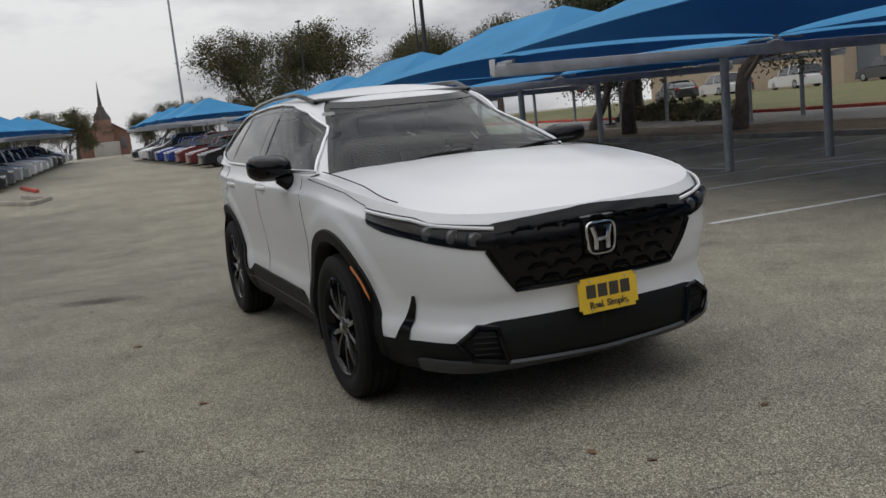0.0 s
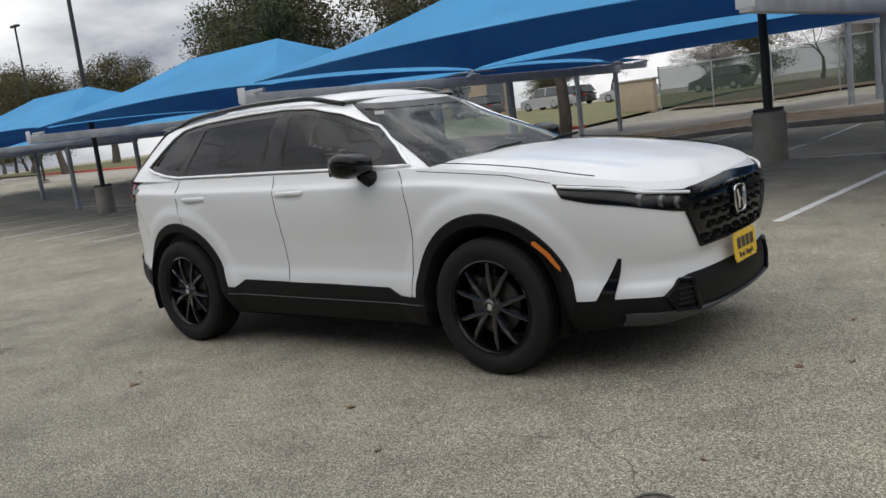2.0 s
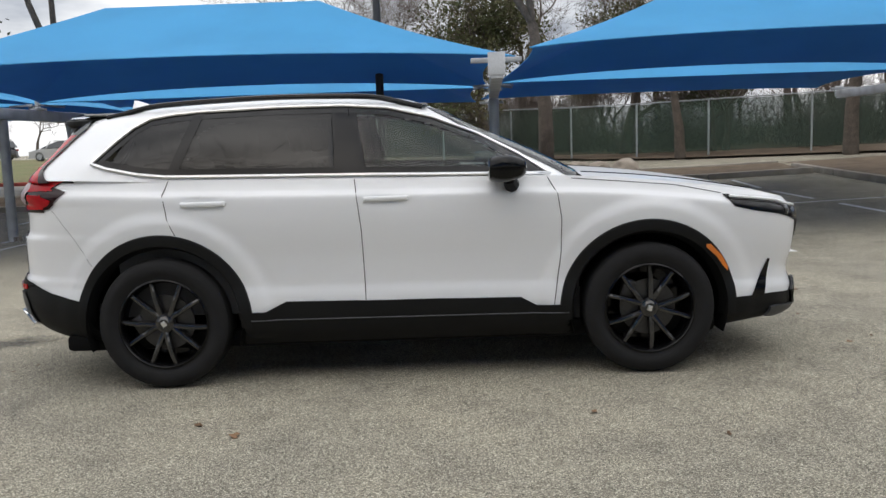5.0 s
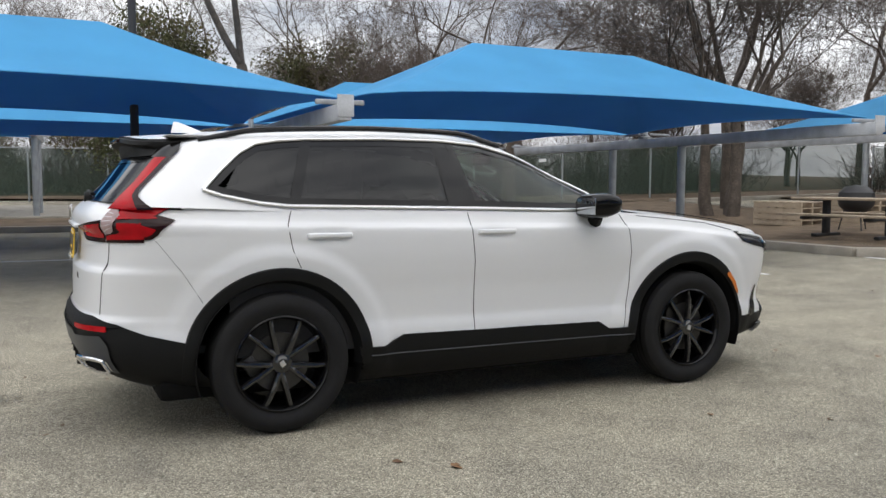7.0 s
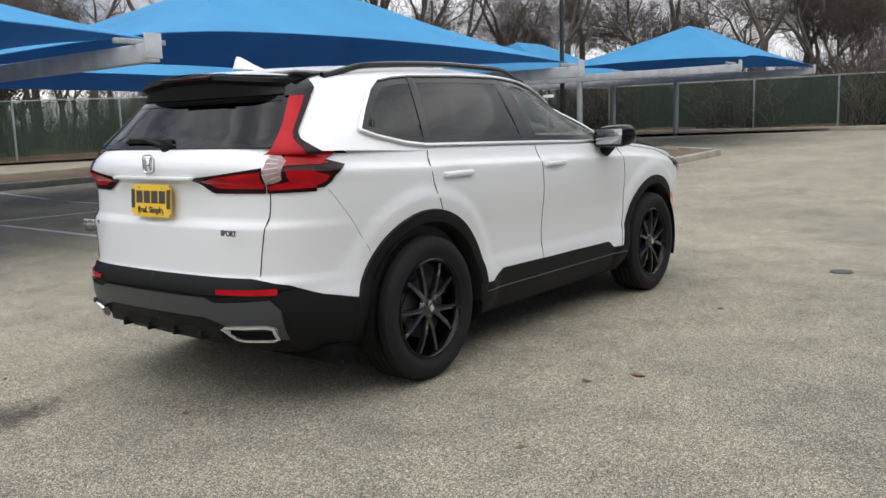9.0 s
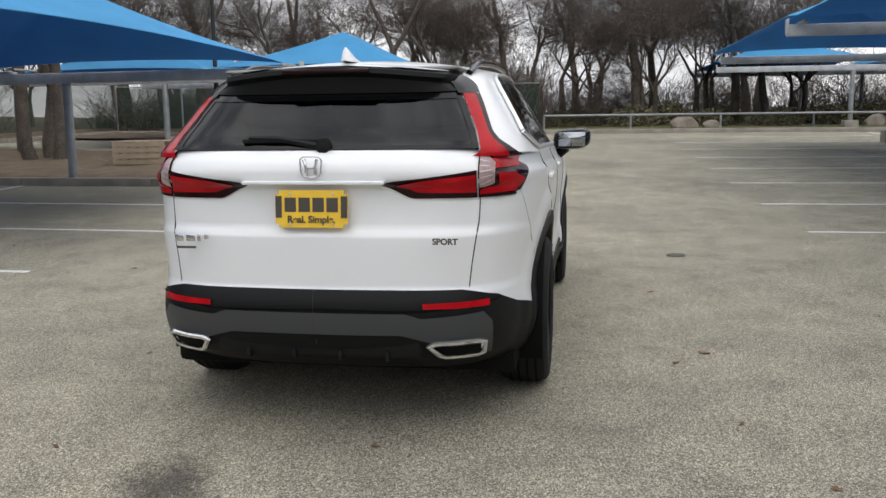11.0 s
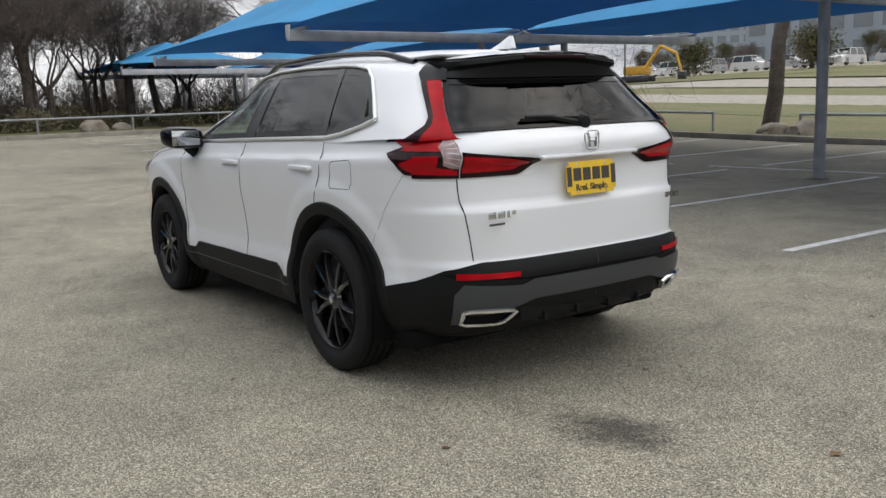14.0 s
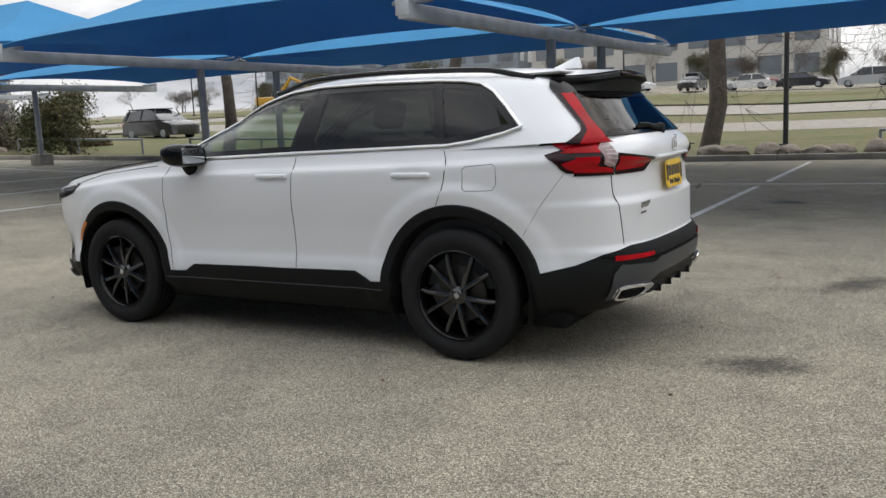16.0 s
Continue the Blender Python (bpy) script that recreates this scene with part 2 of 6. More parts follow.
M_screen = mesh_screen()
M_bark = material("grey_bark", (.11, .09, .074), .95, spot=.4, spot_scale=5, fine=.35, fine_scale=35, bump=.8, bump_scale=22)
# twig brown lifted towards grey so the colour carries some haze
M_twig = material("brown_twigs", (.125, .10, .086), .95, spot=.25, spot_scale=1.2)
M_leaf = material("oak_leaves", (.062, .075, .032), .75, second=(.10, .08, .038), spot=.3, spot_scale=.5, island=.28, specular=.2)
M_bush = material("shrub_leaves", (.11, .105, .055), .8, second=(.15, .12, .07), spot=.3, spot_scale=1, island=.4)
M_dark = material("dark_metal", (.03, .03, .032), .5, .3)

# ---- ground ----
def steps(lo, hi, near0, near1, fine, coarse):
    out, v = [], lo
    while v < hi:
        out.append(v)
        v += fine if near0 <= v < near1 else coarse
    return out + [hi]


xs = [-1500, -700, -350] + steps(-180, 180, -40, 50, 1.5, 7) + [350, 700, 1500]
ys = [-1500, -700, -350] + steps(-180, 180, -40, 50, 1.5, 7) + [350, 700, 1500]
solid("ground", grid_mesh([[(x, y, ground_z(x, y)) for x in xs] for y in ys]), M_asphalt,
      "worn pale grey asphalt of a parking lot", "ground", kind="structure")


def strip(name, points, width, mat, label, category, up=0.004, kind="", group=""):
    """A painted band or paving that follows the ground."""
    pts = []
    for (x0, y0), (x1, y1) in zip(points, points[1:]):
        k = max(1, int(math.hypot(x1 - x0, y1 - y0) / 0.75))
        pts += [(x0 + (x1 - x0) * i / k, y0 + (y1 - y0) * i / k) for i in range(k)]
    pts.append(points[-1])
    a, b = [], []
    for i, (x, y) in enumerate(pts):
        dx, dy = pts[min(i + 1, len(pts) - 1)][0] - pts[max(i - 1, 0)][0], pts[min(i + 1, len(pts) - 1)][1] - pts[max(i - 1, 0)][1]
        d = math.hypot(dx, dy)
        nx, ny = -dy / d * width / 2, dx / d * width / 2
        a.append((x + nx, y + ny, ground_z(x + nx, y + ny) + up))
        b.append((x - nx, y - ny, ground_z(x - nx, y - ny) + up))
    return solid(name, grid_mesh([b, a]), mat, label, category, kind=kind, group=group)


# parking bays under both rows of shades, square to the lane
for k in range(17):
    x = -26.45 + 2.77 * k
    if x < 10.5:
        y0 = 3.9 - 0.045 * x
        strip("bay_line", [(x, y0), (x + .25, y0 + 5.6)], 0.1, M_line, "worn white painted bay line on asphalt", "parking line", group="bay lines")
        strip("bay_line", [(x + .3, y0 + 6.8), (x + .6, y0 + 12.2)], 0.1, M_line, "worn white painted bay line on asphalt", "parking line", group="bay lines")
for k in range(15):
    x = -9.15 + 2.74 * k
    if x < 26:
        strip("bay_line", [(x, -3.55), (x, -9.9)], 0.1, M_line, "worn white painted bay line on asphalt", "parking line", group="bay lines")
        strip("bay_line", [(x, -10.9), (x, -16.2)], 0.1, M_line, "worn white painted bay line on asphalt", "parking line", group="bay lines")
strip("bay_line", [(-27, 11.2), (9.6, 9.7)], 0.1, M_line, "worn white line between facing bays", "parking line", group="bay lines")
strip("bay_line", [(-9.4, -10.4), (25.7, -10.4)], 0.1, M_line, "worn white line between facing bays", "parking line", group="bay lines")

# ---- fabric shades on steel frames ----
def canopy_fabric(x0, x1, ya, yb, za, zr, lift=.17):
    """A hipped tent of cloth between four corners with edges pulled in and up. Points of corner rows: ya front, yb back."""
    d = yb - ya
    dep, sg = abs(d), (1 if d > 0 else -1)
    run_x, near = 2.66, .435 * dep
    bm = bmesh.new()

    def slope(e):
        return za + (zr - za) * (e - .06 * math.sin(math.pi * e))

    def pull(t):
        return (4 * t * (1 - t)) ** .8
    m, k = 22, 10
    for far in (0, 1):      # long slopes
        run_y = dep - near if far else near
        rows = []
        for j in range(k + 1):
            e = j / k
            row = []
            for i in range(m + 1):
                t = i / m
                a, b = x0 + run_x * e, x1 - run_x * e
                q = run_y * e + .36 * pull(t) * (1 - e) ** 2
                row.append((a + (b - a) * t, ya + sg * (dep - q if far else q), slope(e) + lift * pull(t) * (1 - e) ** 3))
            rows.append(row)
        grid_mesh(rows, bm)
    for right in (0, 1):    # hips over the beams
        rows = []
        for j in range(k + 1):
            e = j / k
            row = []
            for i in range(m + 1):
                t = i / m
                y0, y1 = near * e, dep - (dep - near) * e
                q = run_x * e + .22 * pull(t) * (1 - e) ** 2
                row.append((x1 - q if right else x0 + q, ya + sg * (y0 + (y1 - y0) * t), slope(e) + .10 * pull(t) * (1 - e) ** 3))
            rows.append(row)
        grid_mesh(rows, bm)
    bmesh.ops.remove_doubles(bm, verts=bm.verts, dist=.002)
    bmesh.ops.recalc_face_normals(bm, faces=bm.faces)
    bmesh.ops.solidify(bm, geom=bm.faces[:], thickness=0.012)
    return bm


def shade_frame(at, length, height, posts, foot):
    """A steel beam on two posts; at: hub."""
    t = thing("cantilever_carport", "grey steel cantilever frame carrying blue shade cloths", "carport", at, group="carports")
    part("beam", box(-.075, -length, -.10, .075, length, .10, .012), M_beam, t, "pale painted box beam")
    for s in (-1, 1):
        part("end_plate", box(-.1, s * length - .012, -.06, .1, s * length + .012, .2, .004), M_beam, t)
        part("corner_bracket", box(-.3, s * (length - .25) - .03, .1, .3, s * (length - .25) + .03, .16, .01), M_steel, t)
    part("hub", lathe([(0.0, .1), (.16, .1), (.16, .14), (.05, .16), (.05, .3), (0.0, .3)], 10), M_steel, t, "clamped cable hub")
    for k in range(4):
        a = math.pi / 4 + k * math.pi / 2
        part("turnbuckle", tube([(.1 * math.cos(a), .1 * math.sin(a), .2), (.5 * math.cos(a), .5 * math.sin(a), .17)], .022, 6), M_steel, t)
    for y, down in posts:
        p = part("post", tube([(0, y, down), (0, y, -.1)], .085, 14), M_steel, t, "round galvanised post")
        part("base_plate", box(-.17, y - .17, down, .17, y + .17, down + .02, .004), M_steel, p)
        if foot:
            part("footing", box(-.24, y - .24, down - .1, .24, y + .24, down + foot, .03), M_concrete, p, "square concrete footing")
    return t


def shade_row(lines, front, depth, tops, rise, sides):
    """tops: height of the beam over each line."""
    s = 1 if depth > 0 else -1
    for i, x in enumerate(lines):
        yf = front(x)
        hub = yf + depth
        z = tops(x)
        posts = [(q, ground_z(x, hub + q) - z - .02) for q in (-1.25, 1.25)]
        shade_frame(pose(x, hub, z, 0, 0, -3 if s > 0 else 0), abs(depth), z, posts, .36 if x > 17 and s < 0 else 0)
        if i + 1 < len(lines):
            x1 = lines[i + 1]
            zz = (z + tops(x1)) / 2
            for k in sides:
                a, b = (yf, hub) if k == 0 else (hub, hub + depth)
                solid("shade_cloth", canopy_fabric(x + .06, x1 - .06, a, b - .05 * s, zz + .22, zz + .22 + rise, .17 if k == 0 else .03), M_fabric,
                      "taut blue shade cloth tent stretched over parking bays", "shade cloth", group="shade cloths")


shade_row([-41.8, -33.2, -24.6, -16, -7.4, 1.2, 9.8], lambda x: 4.5 - .052 * x, 6.05, lambda x: 2.12 + ground_z(x, 6) * .3, 1.14, (0, 1))
shade_row([-36.6, -28, -19.4, -10.8, -2.2], lambda x: 18.6 - .052 * x, 3.4, lambda x: 2.35 + ground_z(x, 21), .75, (0, 1))
shade_row([18.2, 25.4], lambda x: 3.9, 6.0, lambda x: 2.5 + .02 * (x - 18), 1.2, (0, 1))
shade_row([-22.6, -14.3, -5.95, 2.35, 10.7, 20.6], lambda x: -4.5 - .03 * max(0, x - 10.7), -5.95, lambda x: 2.68 + .008 * x, 1.2, (0, 1))
shade_row([-75, -66.5, -58, -49.5, -41], lambda x: -4.0 + .11 * (-41 - x), -6.0, lambda x: ground_z(x, -7) + 2.35, 1.2, (0,))
shade_row([-84, -75.5, -67, -58.5, -50], lambda x: 5.2 + .01 * (x + 50), 6.0, lambda x: ground_z(x, 7) + 2.35, 1.2, (0,))
shade_row([27.4, 35.0], lambda x: -5.6, -5.9, lambda x: 2.9 + .02 * (x - 27), 1.0, (0, 1))

# ---- trees ----
class Tubes:
    """Collects tapered tubes quickly."""
    def __init__(self):
        self.v, self.f = [], []

    def add(self, pts, radii, sides):
        ref = None
        rings = []
        for i, p in enumerate(pts):
            d = (pts[min(i + 1, len(pts) - 1)] - pts[max(i - 1, 0)])
            d = d / (d.length or 1)
            if ref is None:
                ref = d.orthogonal().normalized()
            ref = (ref - d * ref.dot(d)).normalized()
            b = d.cross(ref)
            base = len(self.v)
            for k in range(sides):
                a = 2 * math.pi * k / sides
                q = p + (ref * math.cos(a) + b * math.sin(a)) * radii[i]
                self.v.append((q.x, q.y, q.z))
            rings.append(base)
        for r0, r1 in zip(rings, rings[1:]):
            for k in range(sides):
                self.f.append((r0 + k, r0 + (k + 1) % sides, r1 + (k + 1) % sides, r1 + k))

    def mesh(self, name, mat):
        me = bpy.data.meshes.new(name)
        me.from_pydata(self.v, [], self.f)
        me.materials.append(mat)
        for p in me.polygons:
            p.use_smooth = True
        return me


def grow(rng, wood, twigs, tips, p, d, length, r, depth, spread, droop):
    """One limb and what grows from it."""
    n = 4 if depth > 2 else 3
    pts, radii = [p.copy()], [r]
    for i in range(n):
        d = (d + Vector((rng.uniform(-1, 1), rng.uniform(-1, 1), rng.uniform(-.6, .8))) * .20 + Vector((0, 0, droop))).normalized()
        p = p + d * (length / n)
        pts.append(p.copy())
        radii.append(r * (1 - .42 * (i + 1) / n))
    (wood if depth > 2 else twigs).add(pts, radii, 7 if depth > 4 else 5 if depth > 2 else 3)
    if depth <= 0:
        tips.append(p)
        return
    k = rng.choice((2, 3, 3)) if depth > 1 else 3
    for i in range(k):
        a = rng.uniform(0, 2 * math.pi)
        side = d.orthogonal().normalized()
        side = Matrix.Rotation(a, 3, d) @ side
        nd = (d * rng.uniform(.55, 1.0) + side * rng.uniform(.45, 1.0) * spread).normalized()
        grow(rng, wood, twigs, tips, pts[-1] if i < 2 else pts[-2], nd, length * rng.uniform(.66, .88), max(.007, radii[-1] * rng.uniform(.66, .84)), depth - 1, spread, droop)
    if depth <= 4:
        for q in pts[1:]:
            for _ in range(2 if depth <= 2 else 1):
                side = Matrix.Rotation(rng.uniform(0, 6.28), 3, d) @ d.orthogonal().normalized()
                grow(rng, wood, twigs, tips, q, (d * .6 + side + Vector((0, 0, .15))).normalized(), max(.5, length * .6), max(.006, radii[-1] * .4), min(depth - 2, 1) if depth > 2 else 0, spread, droop)


def bare_tree(seed, height, girth, trunk_share=.28, depth=6, spread=.75, lean=0.0, stems=1, droop=.02):
    rng = random.Random(seed)
    wood, twigs, tips = Tubes(), Tubes(), []
    for s in range(stems):
        a = 2 * math.pi * s / max(1, stems) + .5
        d = Vector((lean + .28 * math.cos(a) * (stems > 1), .28 * math.sin(a) * (stems > 1), 1)).normalized()
        p0 = Vector((.25 * math.cos(a), .25 * math.sin(a), -.1)) if stems > 1 else Vector((0, 0, -.1))
        grow(rng, wood, twigs, tips, p0, d, height * trunk_share, girth * (1 if stems == 1 else .7), depth, spread, droop)
    t = thing("bare_tree", "leafless winter tree with grey-brown branching limbs", "tree", group="bare trees")
    a = new("trunk", wood.mesh("trunk", M_bark))
    b = tagged(new("twig_crown", twigs.mesh("twig_crown", M_twig)), kind="stuff")
    a.parent = b.parent = t
    return t, tips


def leafy_tree(seed, height, girth, label, mat, leaf=.11, per_tip=26, depth=5, spread=.95, cluster=.55, trunk_share=.24):
    rng = random.Random(seed)
    t, tips = bare_tree(seed, height, girth, trunk_share, depth, spread)
    tagged(t, label, "tree", group="leafy trees")
    t.name = "leafy_tree"
    v, f = [], []
    for p in tips:
        for _ in range(per_tip):
            c = p + Vector((rng.gauss(0, 1), rng.gauss(0, 1), rng.gauss(0, .7))) * cluster
            u = Vector((rng.gauss(0, 1), rng.gauss(0, 1), rng.gauss(0, 1))).normalized()
            w = u.orthogonal().normalized()
            w = Matrix.Rotation(rng.uniform(0, 6.28), 3, u) @ w
            x = w.cross(u)
            s = leaf * rng.uniform(.6, 1.3)
            b = len(v)
            v += [tuple(c - w * s), tuple(c + x * s * .45), tuple(c + w * s), tuple(c - x * s * .45)]
            f.append((b, b + 1, b + 2, b + 3))
    me = bpy.data.meshes.new("leaves")
    me.from_pydata(v, [], f)
    me.materials.append(mat)
    ob = tagged(new("leaf_crown", me), kind="stuff")
    ob.parent = t
    return t


def plant(ob, spots, rng):
    """Sets a thing at the first spot and copies of it at the rest."""
    for i, (x, y, s) in enumerate(spots):
        m = pose(x, y, ground_z(x, y) - .05, 0, 0, rng.uniform(0, 360))
        if i == 0:
            ob.matrix_basis = m @ Matrix.Scale(s, 4)
        else:
            o = copy_thing(ob, m)
            o.scale = (s, s, s)


trng = random.Random(7)
tree_a, _ = bare_tree(11, 12, .26, .27, 6, .75)
tree_b, _ = bare_tree(12, 11, .22, .24, 6, .9)
tree_c, _ = bare_tree(13, 10, .20, .20, 6, .85, stems=3)
tree_d, _ = bare_tree(14, 13, .24, .34, 6, .65)
plant(tree_a, [(13.0, 21.5, 1.0), (29.5, 7.0, 1.05), (36, -4, 1.0), (4, 33, 1.1), (22, 26, 1.0), (33, 21, 1.1), (44, 9, 1.2), (38, -16, .95), (-6, 40, 1.1), (18, 34, 1.1)], trng)
plant(tree_b, [(8.5, 24.5, .95), (31, 12.5, 1.1), (33, 1.5, .95), (41, -9, 1.1), (-2, 34, 1), (26, 29, 1.1), (47, 16, 1.2), (30.5, 17.5, 1.0), (45, -20, 1.0), (12, 31, 1.0)], trng)
plant(tree_c, [(14.6, 12.6, 1.4), (10.6, 26.5, .9), (30.5, -3.5, .9), (37, 6, 1.1), (21, 22.5, .9), (28.5, 23, .9), (35, 14, 1.0), (34, -10, .9)], trng)
plant(tree_d, [(16.8, 14.8, .9), (21.5, 19.5, 1.0), (27.8, 14.5, .9), (3.0, 18.0, 1.0), (-10.5, 19.5, .95), (40, 20, 1.1), (32, -7, .9), (52, 0, 1.2), (38, 27, 1.1)], trng)

wrng = random.Random(77)
for k in range(40):
    if k < 19:
        x, y = 30 + wrng.uniform(0, 22), -10 + 32 * k / 18 + wrng.uniform(-2, 2)
    else:
        x, y = -6 + 40 * (k - 19) / 20 + wrng.uniform(-2, 2), 31 + wrng.uniform(0, 16)
    o = copy_thing((tree_a, tree_b, tree_c, tree_d)[k % 4], pose(x, y, ground_z(x, y) - .05, 0, 0, wrng.uniform(0, 360)))
    s = wrng.uniform(.75, 1.1)
    o.scale = (s, s, s)

oak_a = leafy_tree(21, 11, .34, "broad live oak with dense dull green leaves", M_leaf, .085, 20, 5, 1.0, .27)
oak_b = leafy_tree(22, 10, .30, "broad live oak with thinning brownish-green leaves", M_leaf, .08, 13, 5, 1.0, .27)
plant(oak_a, [(-22.5, 18.5, .95), (-33, 27, 1.05), (-16.7, 18.6, .85), (-80, 24, 1.35), (-86, 18.5, 1.4), (-62, 34, 1.1), (-80, 32, 1.1)], trng)
plant(oak_b, [(-28, 20.5, .9), (-55, 26, 1.0), (2.5, 28, .95), (7.5, 29, .9), (-74, 20.5, 1.3), (-66, 29, 1.2), (-84, 38, 1.1), (-70, -30, 1.1), (-95, -22, 1.1)], trng)
lawn_tree = leafy_tree(23, 5.2, .16, "low spreading evergreen tree beside a rail", M_leaf, .08, 12, 4, 1.15, .4, .14)
plant(lawn_tree, [(23.9, -15.6, 1.0), (28, -17.5, .9), (60, -75, 1.9), (48, -80, 1.9), (95, -70, 2.2)], trng)

# street and park trunks that stand among the right-hand bays
trunk_tree, _ = bare_tree(15, 13, .24, .42, 6, 1.0)
plant(trunk_tree, [(2.2, -19.7, 1.2), (9.8, -18.5, 1.0), (17.3, -16.6, .95), (-9.0, -18.6, 1.25)], trng)


# shrubs along the front edge
def shrub(seed, size):
    rng = random.Random(seed)
    v, f = [], []
    for _ in range(2200):
        u = Vector((rng.gauss(0, 1), rng.gauss(0, 1), rng.gauss(0, 1))).normalized()
        r = rng.uniform(.55, 1.0) * (1 + .18 * noise.noise(u * 2 + Vector((seed, 0, 0))))
        c = Vector((u.x * size * r, u.y * size * r, abs(u.z) * size * .85 * r))
        a = Vector((rng.gauss(0, 1), rng.gauss(0, 1), rng.gauss(0, 1))).normalized() * .075
        b = a.orthogonal().normalized() * .035
        k = len(v)
        v += [tuple(c - a), tuple(c + b), tuple(c + a), tuple(c - b)]
        f.append((k, k + 1, k + 2, k + 3))
    me = bpy.data.meshes.new("shrub")
    me.from_pydata(v, [], f)
    me.materials.append(M_bush)
    return tagged(new("shrub", me), "rounded dry winter shrub on the verge", "shrub", "shrubs")


shr = shrub(3, 1.05)
spots = [(29.5, -8.2), (30.5, -10.3), (29.2, -12.2), (30.8, -14.0), (31.5, -6.3), (32, -12.3), (29.8, -16.2), (31.3, -18), (33, -9), (29, -20.2)] + [(30 + .9 * (k % 2), 3.0 - 1.45 * k) for k in range(7)] + [(-24, 24.5), (-26.5, 25), (-29, 25.4), (-31.5, 25.8)]
for i, (x, y) in enumerate(spots):
    m = pose(x, y, ground_z(x, y), 0, 0, 47 * i)
    o = shr if i == 0 else copy_thing(shr, m)
    if i == 0:
        shr.matrix_basis = m
    o.scale = (1.0 + .1 * (i % 3), 1.0, .8 + .12 * (i % 4))


# dry undergrowth behind the fence and the rail
def thicket(seed, wide, deep, high, n):
    rng = random.Random(seed)
    tw = Tubes()
    for _ in range(n):
        p = Vector((rng.uniform(-wide, wide), rng.uniform(-deep, deep), -.1))
        d = Vector((rng.gauss(0, .35), rng.gauss(0, .35), 1)).normalized()
        h = high * rng.uniform(.35, 1.0)
        pts = [p.copy()]
        for i in range(3):
            d = (d + Vector((rng.gauss(0, .25), rng.gauss(0, .25), rng.gauss(0, .1)))).normalized()
            p = p + d * h / 3
            pts.append(p.copy())
            for _k in range(3):
                e = (d + Vector((rng.gauss(0, .8), rng.gauss(0, .8), rng.gauss(0, .4)))).normalized()
                tw.add([p, p + e * h * .18, p + e * h * .3 + Vector((0, 0, .06))], [.008, .006, .003], 3)
        tw.add(pts, [.016, .013, .01, .006], 3)
    ob = new("thicket", tw.mesh("thicket", M_twig))
    return tagged(ob, "tangle of dry brown brushwood under bare trees", "brush", kind="stuff")


brush = thicket(4, 2.6, 1.6, 2.6, 330)
bspots = [(29.6 + 1.9 * (k % 3), 18 - 1.75 * k) for k in range(11)] + [(34 + 2.5 * (k % 3), -3 - 2.4 * k) for k in range(0, 9, 2)] + [(-4 + 3.1 * k, 36.5 - 1.55 * k + 1.5 * (k % 2)) for k in range(10)] + [(39 + 2 * (k % 2), 16 - 4 * k) for k in range(4)]
for i, (x, y) in enumerate(bspots):
    m = pose(x, y, ground_z(x, y), 0, 0, 61 * i)
    if i:
        o = copy_thing(brush, m)
    else:
        brush.matrix_basis, o = m, brush
    s = .75 + .13 * (i % 5)
    o.scale = (1, 1, s)

# ---- kerbs, beds, fence, rail ----
def bed(name, pts, mat, label, up=.10, category="planting bed"):
    """A raised bed inside its kerb."""
    bm = bmesh.new()
    n = len(pts)
    cx, cy = sum(p[0] for p in pts) / n, sum(p[1] for p in pts) / n
    rows = []
    for s in (0.0, .25, .5, .75, .97):
        row = []
        for (x0, y0), (x1, y1) in zip(pts, pts[1:] + pts[:1]):
            k = max(1, int(math.hypot(x1 - x0, y1 - y0) / 1.2))
            for i in range(k):
                x, y = x0 + (x1 - x0) * i / k, y0 + (y1 - y0) * i / k
                x, y = x + (cx - x) * s, y + (cy - y) * s
                row.append((x, y, ground_z(x, y) + up + .05 * s * (noise.noise(Vector((x, y, 0))) + .4)))
        rows.append(row)
    grid_mesh(rows, bm, close=True)
    return solid(name, bm, mat, label, category, kind="structure")


def kerb(pts, label="worn concrete kerb with chipped edges", mat=None, closed=False, length=2.4):
    """A run of kerb stones."""
    t = thing("kerb", label, "kerb", kind="structure")
    todo = list(zip(pts, pts[1:] + (pts[:1] if closed else [])))
    for (x0, y0), (x1, y1) in todo if closed else list(zip(pts, pts[1:])):
        d = math.hypot(x1 - x0, y1 - y0)
        k = max(1, int(d / length))
        for i in range(k):
            xa, ya = x0 + (x1 - x0) * i / k, y0 + (y1 - y0) * i / k
            xb, yb = x0 + (x1 - x0) * (i + 1) / k, y0 + (y1 - y0) * (i + 1) / k
            za, zb = ground_z(xa, ya), ground_z(xb, yb)
            m = pose((xa + xb) / 2, (ya + yb) / 2, (za + zb) / 2, 0, 0, math.degrees(math.atan2(yb - ya, xb - xa)))
            hl = d / k / 2 - .004
            bm = box(-hl, -.085, -.1, hl, .085, .15, .03)
            for v in bm.verts:
                v.co.z += (zb - za) / (2 * hl) * v.co.x
            part("kerb_stone", bm, mat or M_concrete, t, at=m)
    return t


bed("planting_island", [(9.6, 4.2), (16.2, 4.0), (17.3, 6.2), (17.6, 19), (9.9, 19)], M_soil, "bare soil island with leaf litter")
kerb([(9.8, 18), (9.5, 7), (9.55, 4.4), (9.9, 4.0), (13.5, 3.95), (16.2, 3.85), (17.2, 5.2), (17.4, 8), (17.7, 18)])
bed("tree_strip", [(-34, 17.2), (-9, 16.9), (9.4, 16.4), (9.8, 19), (-9, 20.4), (-34, 20.6)], M_soil, "leaf-strewn tree strip behind the bays")
kerb([(-34, 17.1), (-9, 16.8), (9.6, 16.3)])
kerb([(-34, 20.7), (-9, 20.5), (9.8, 19.1)])
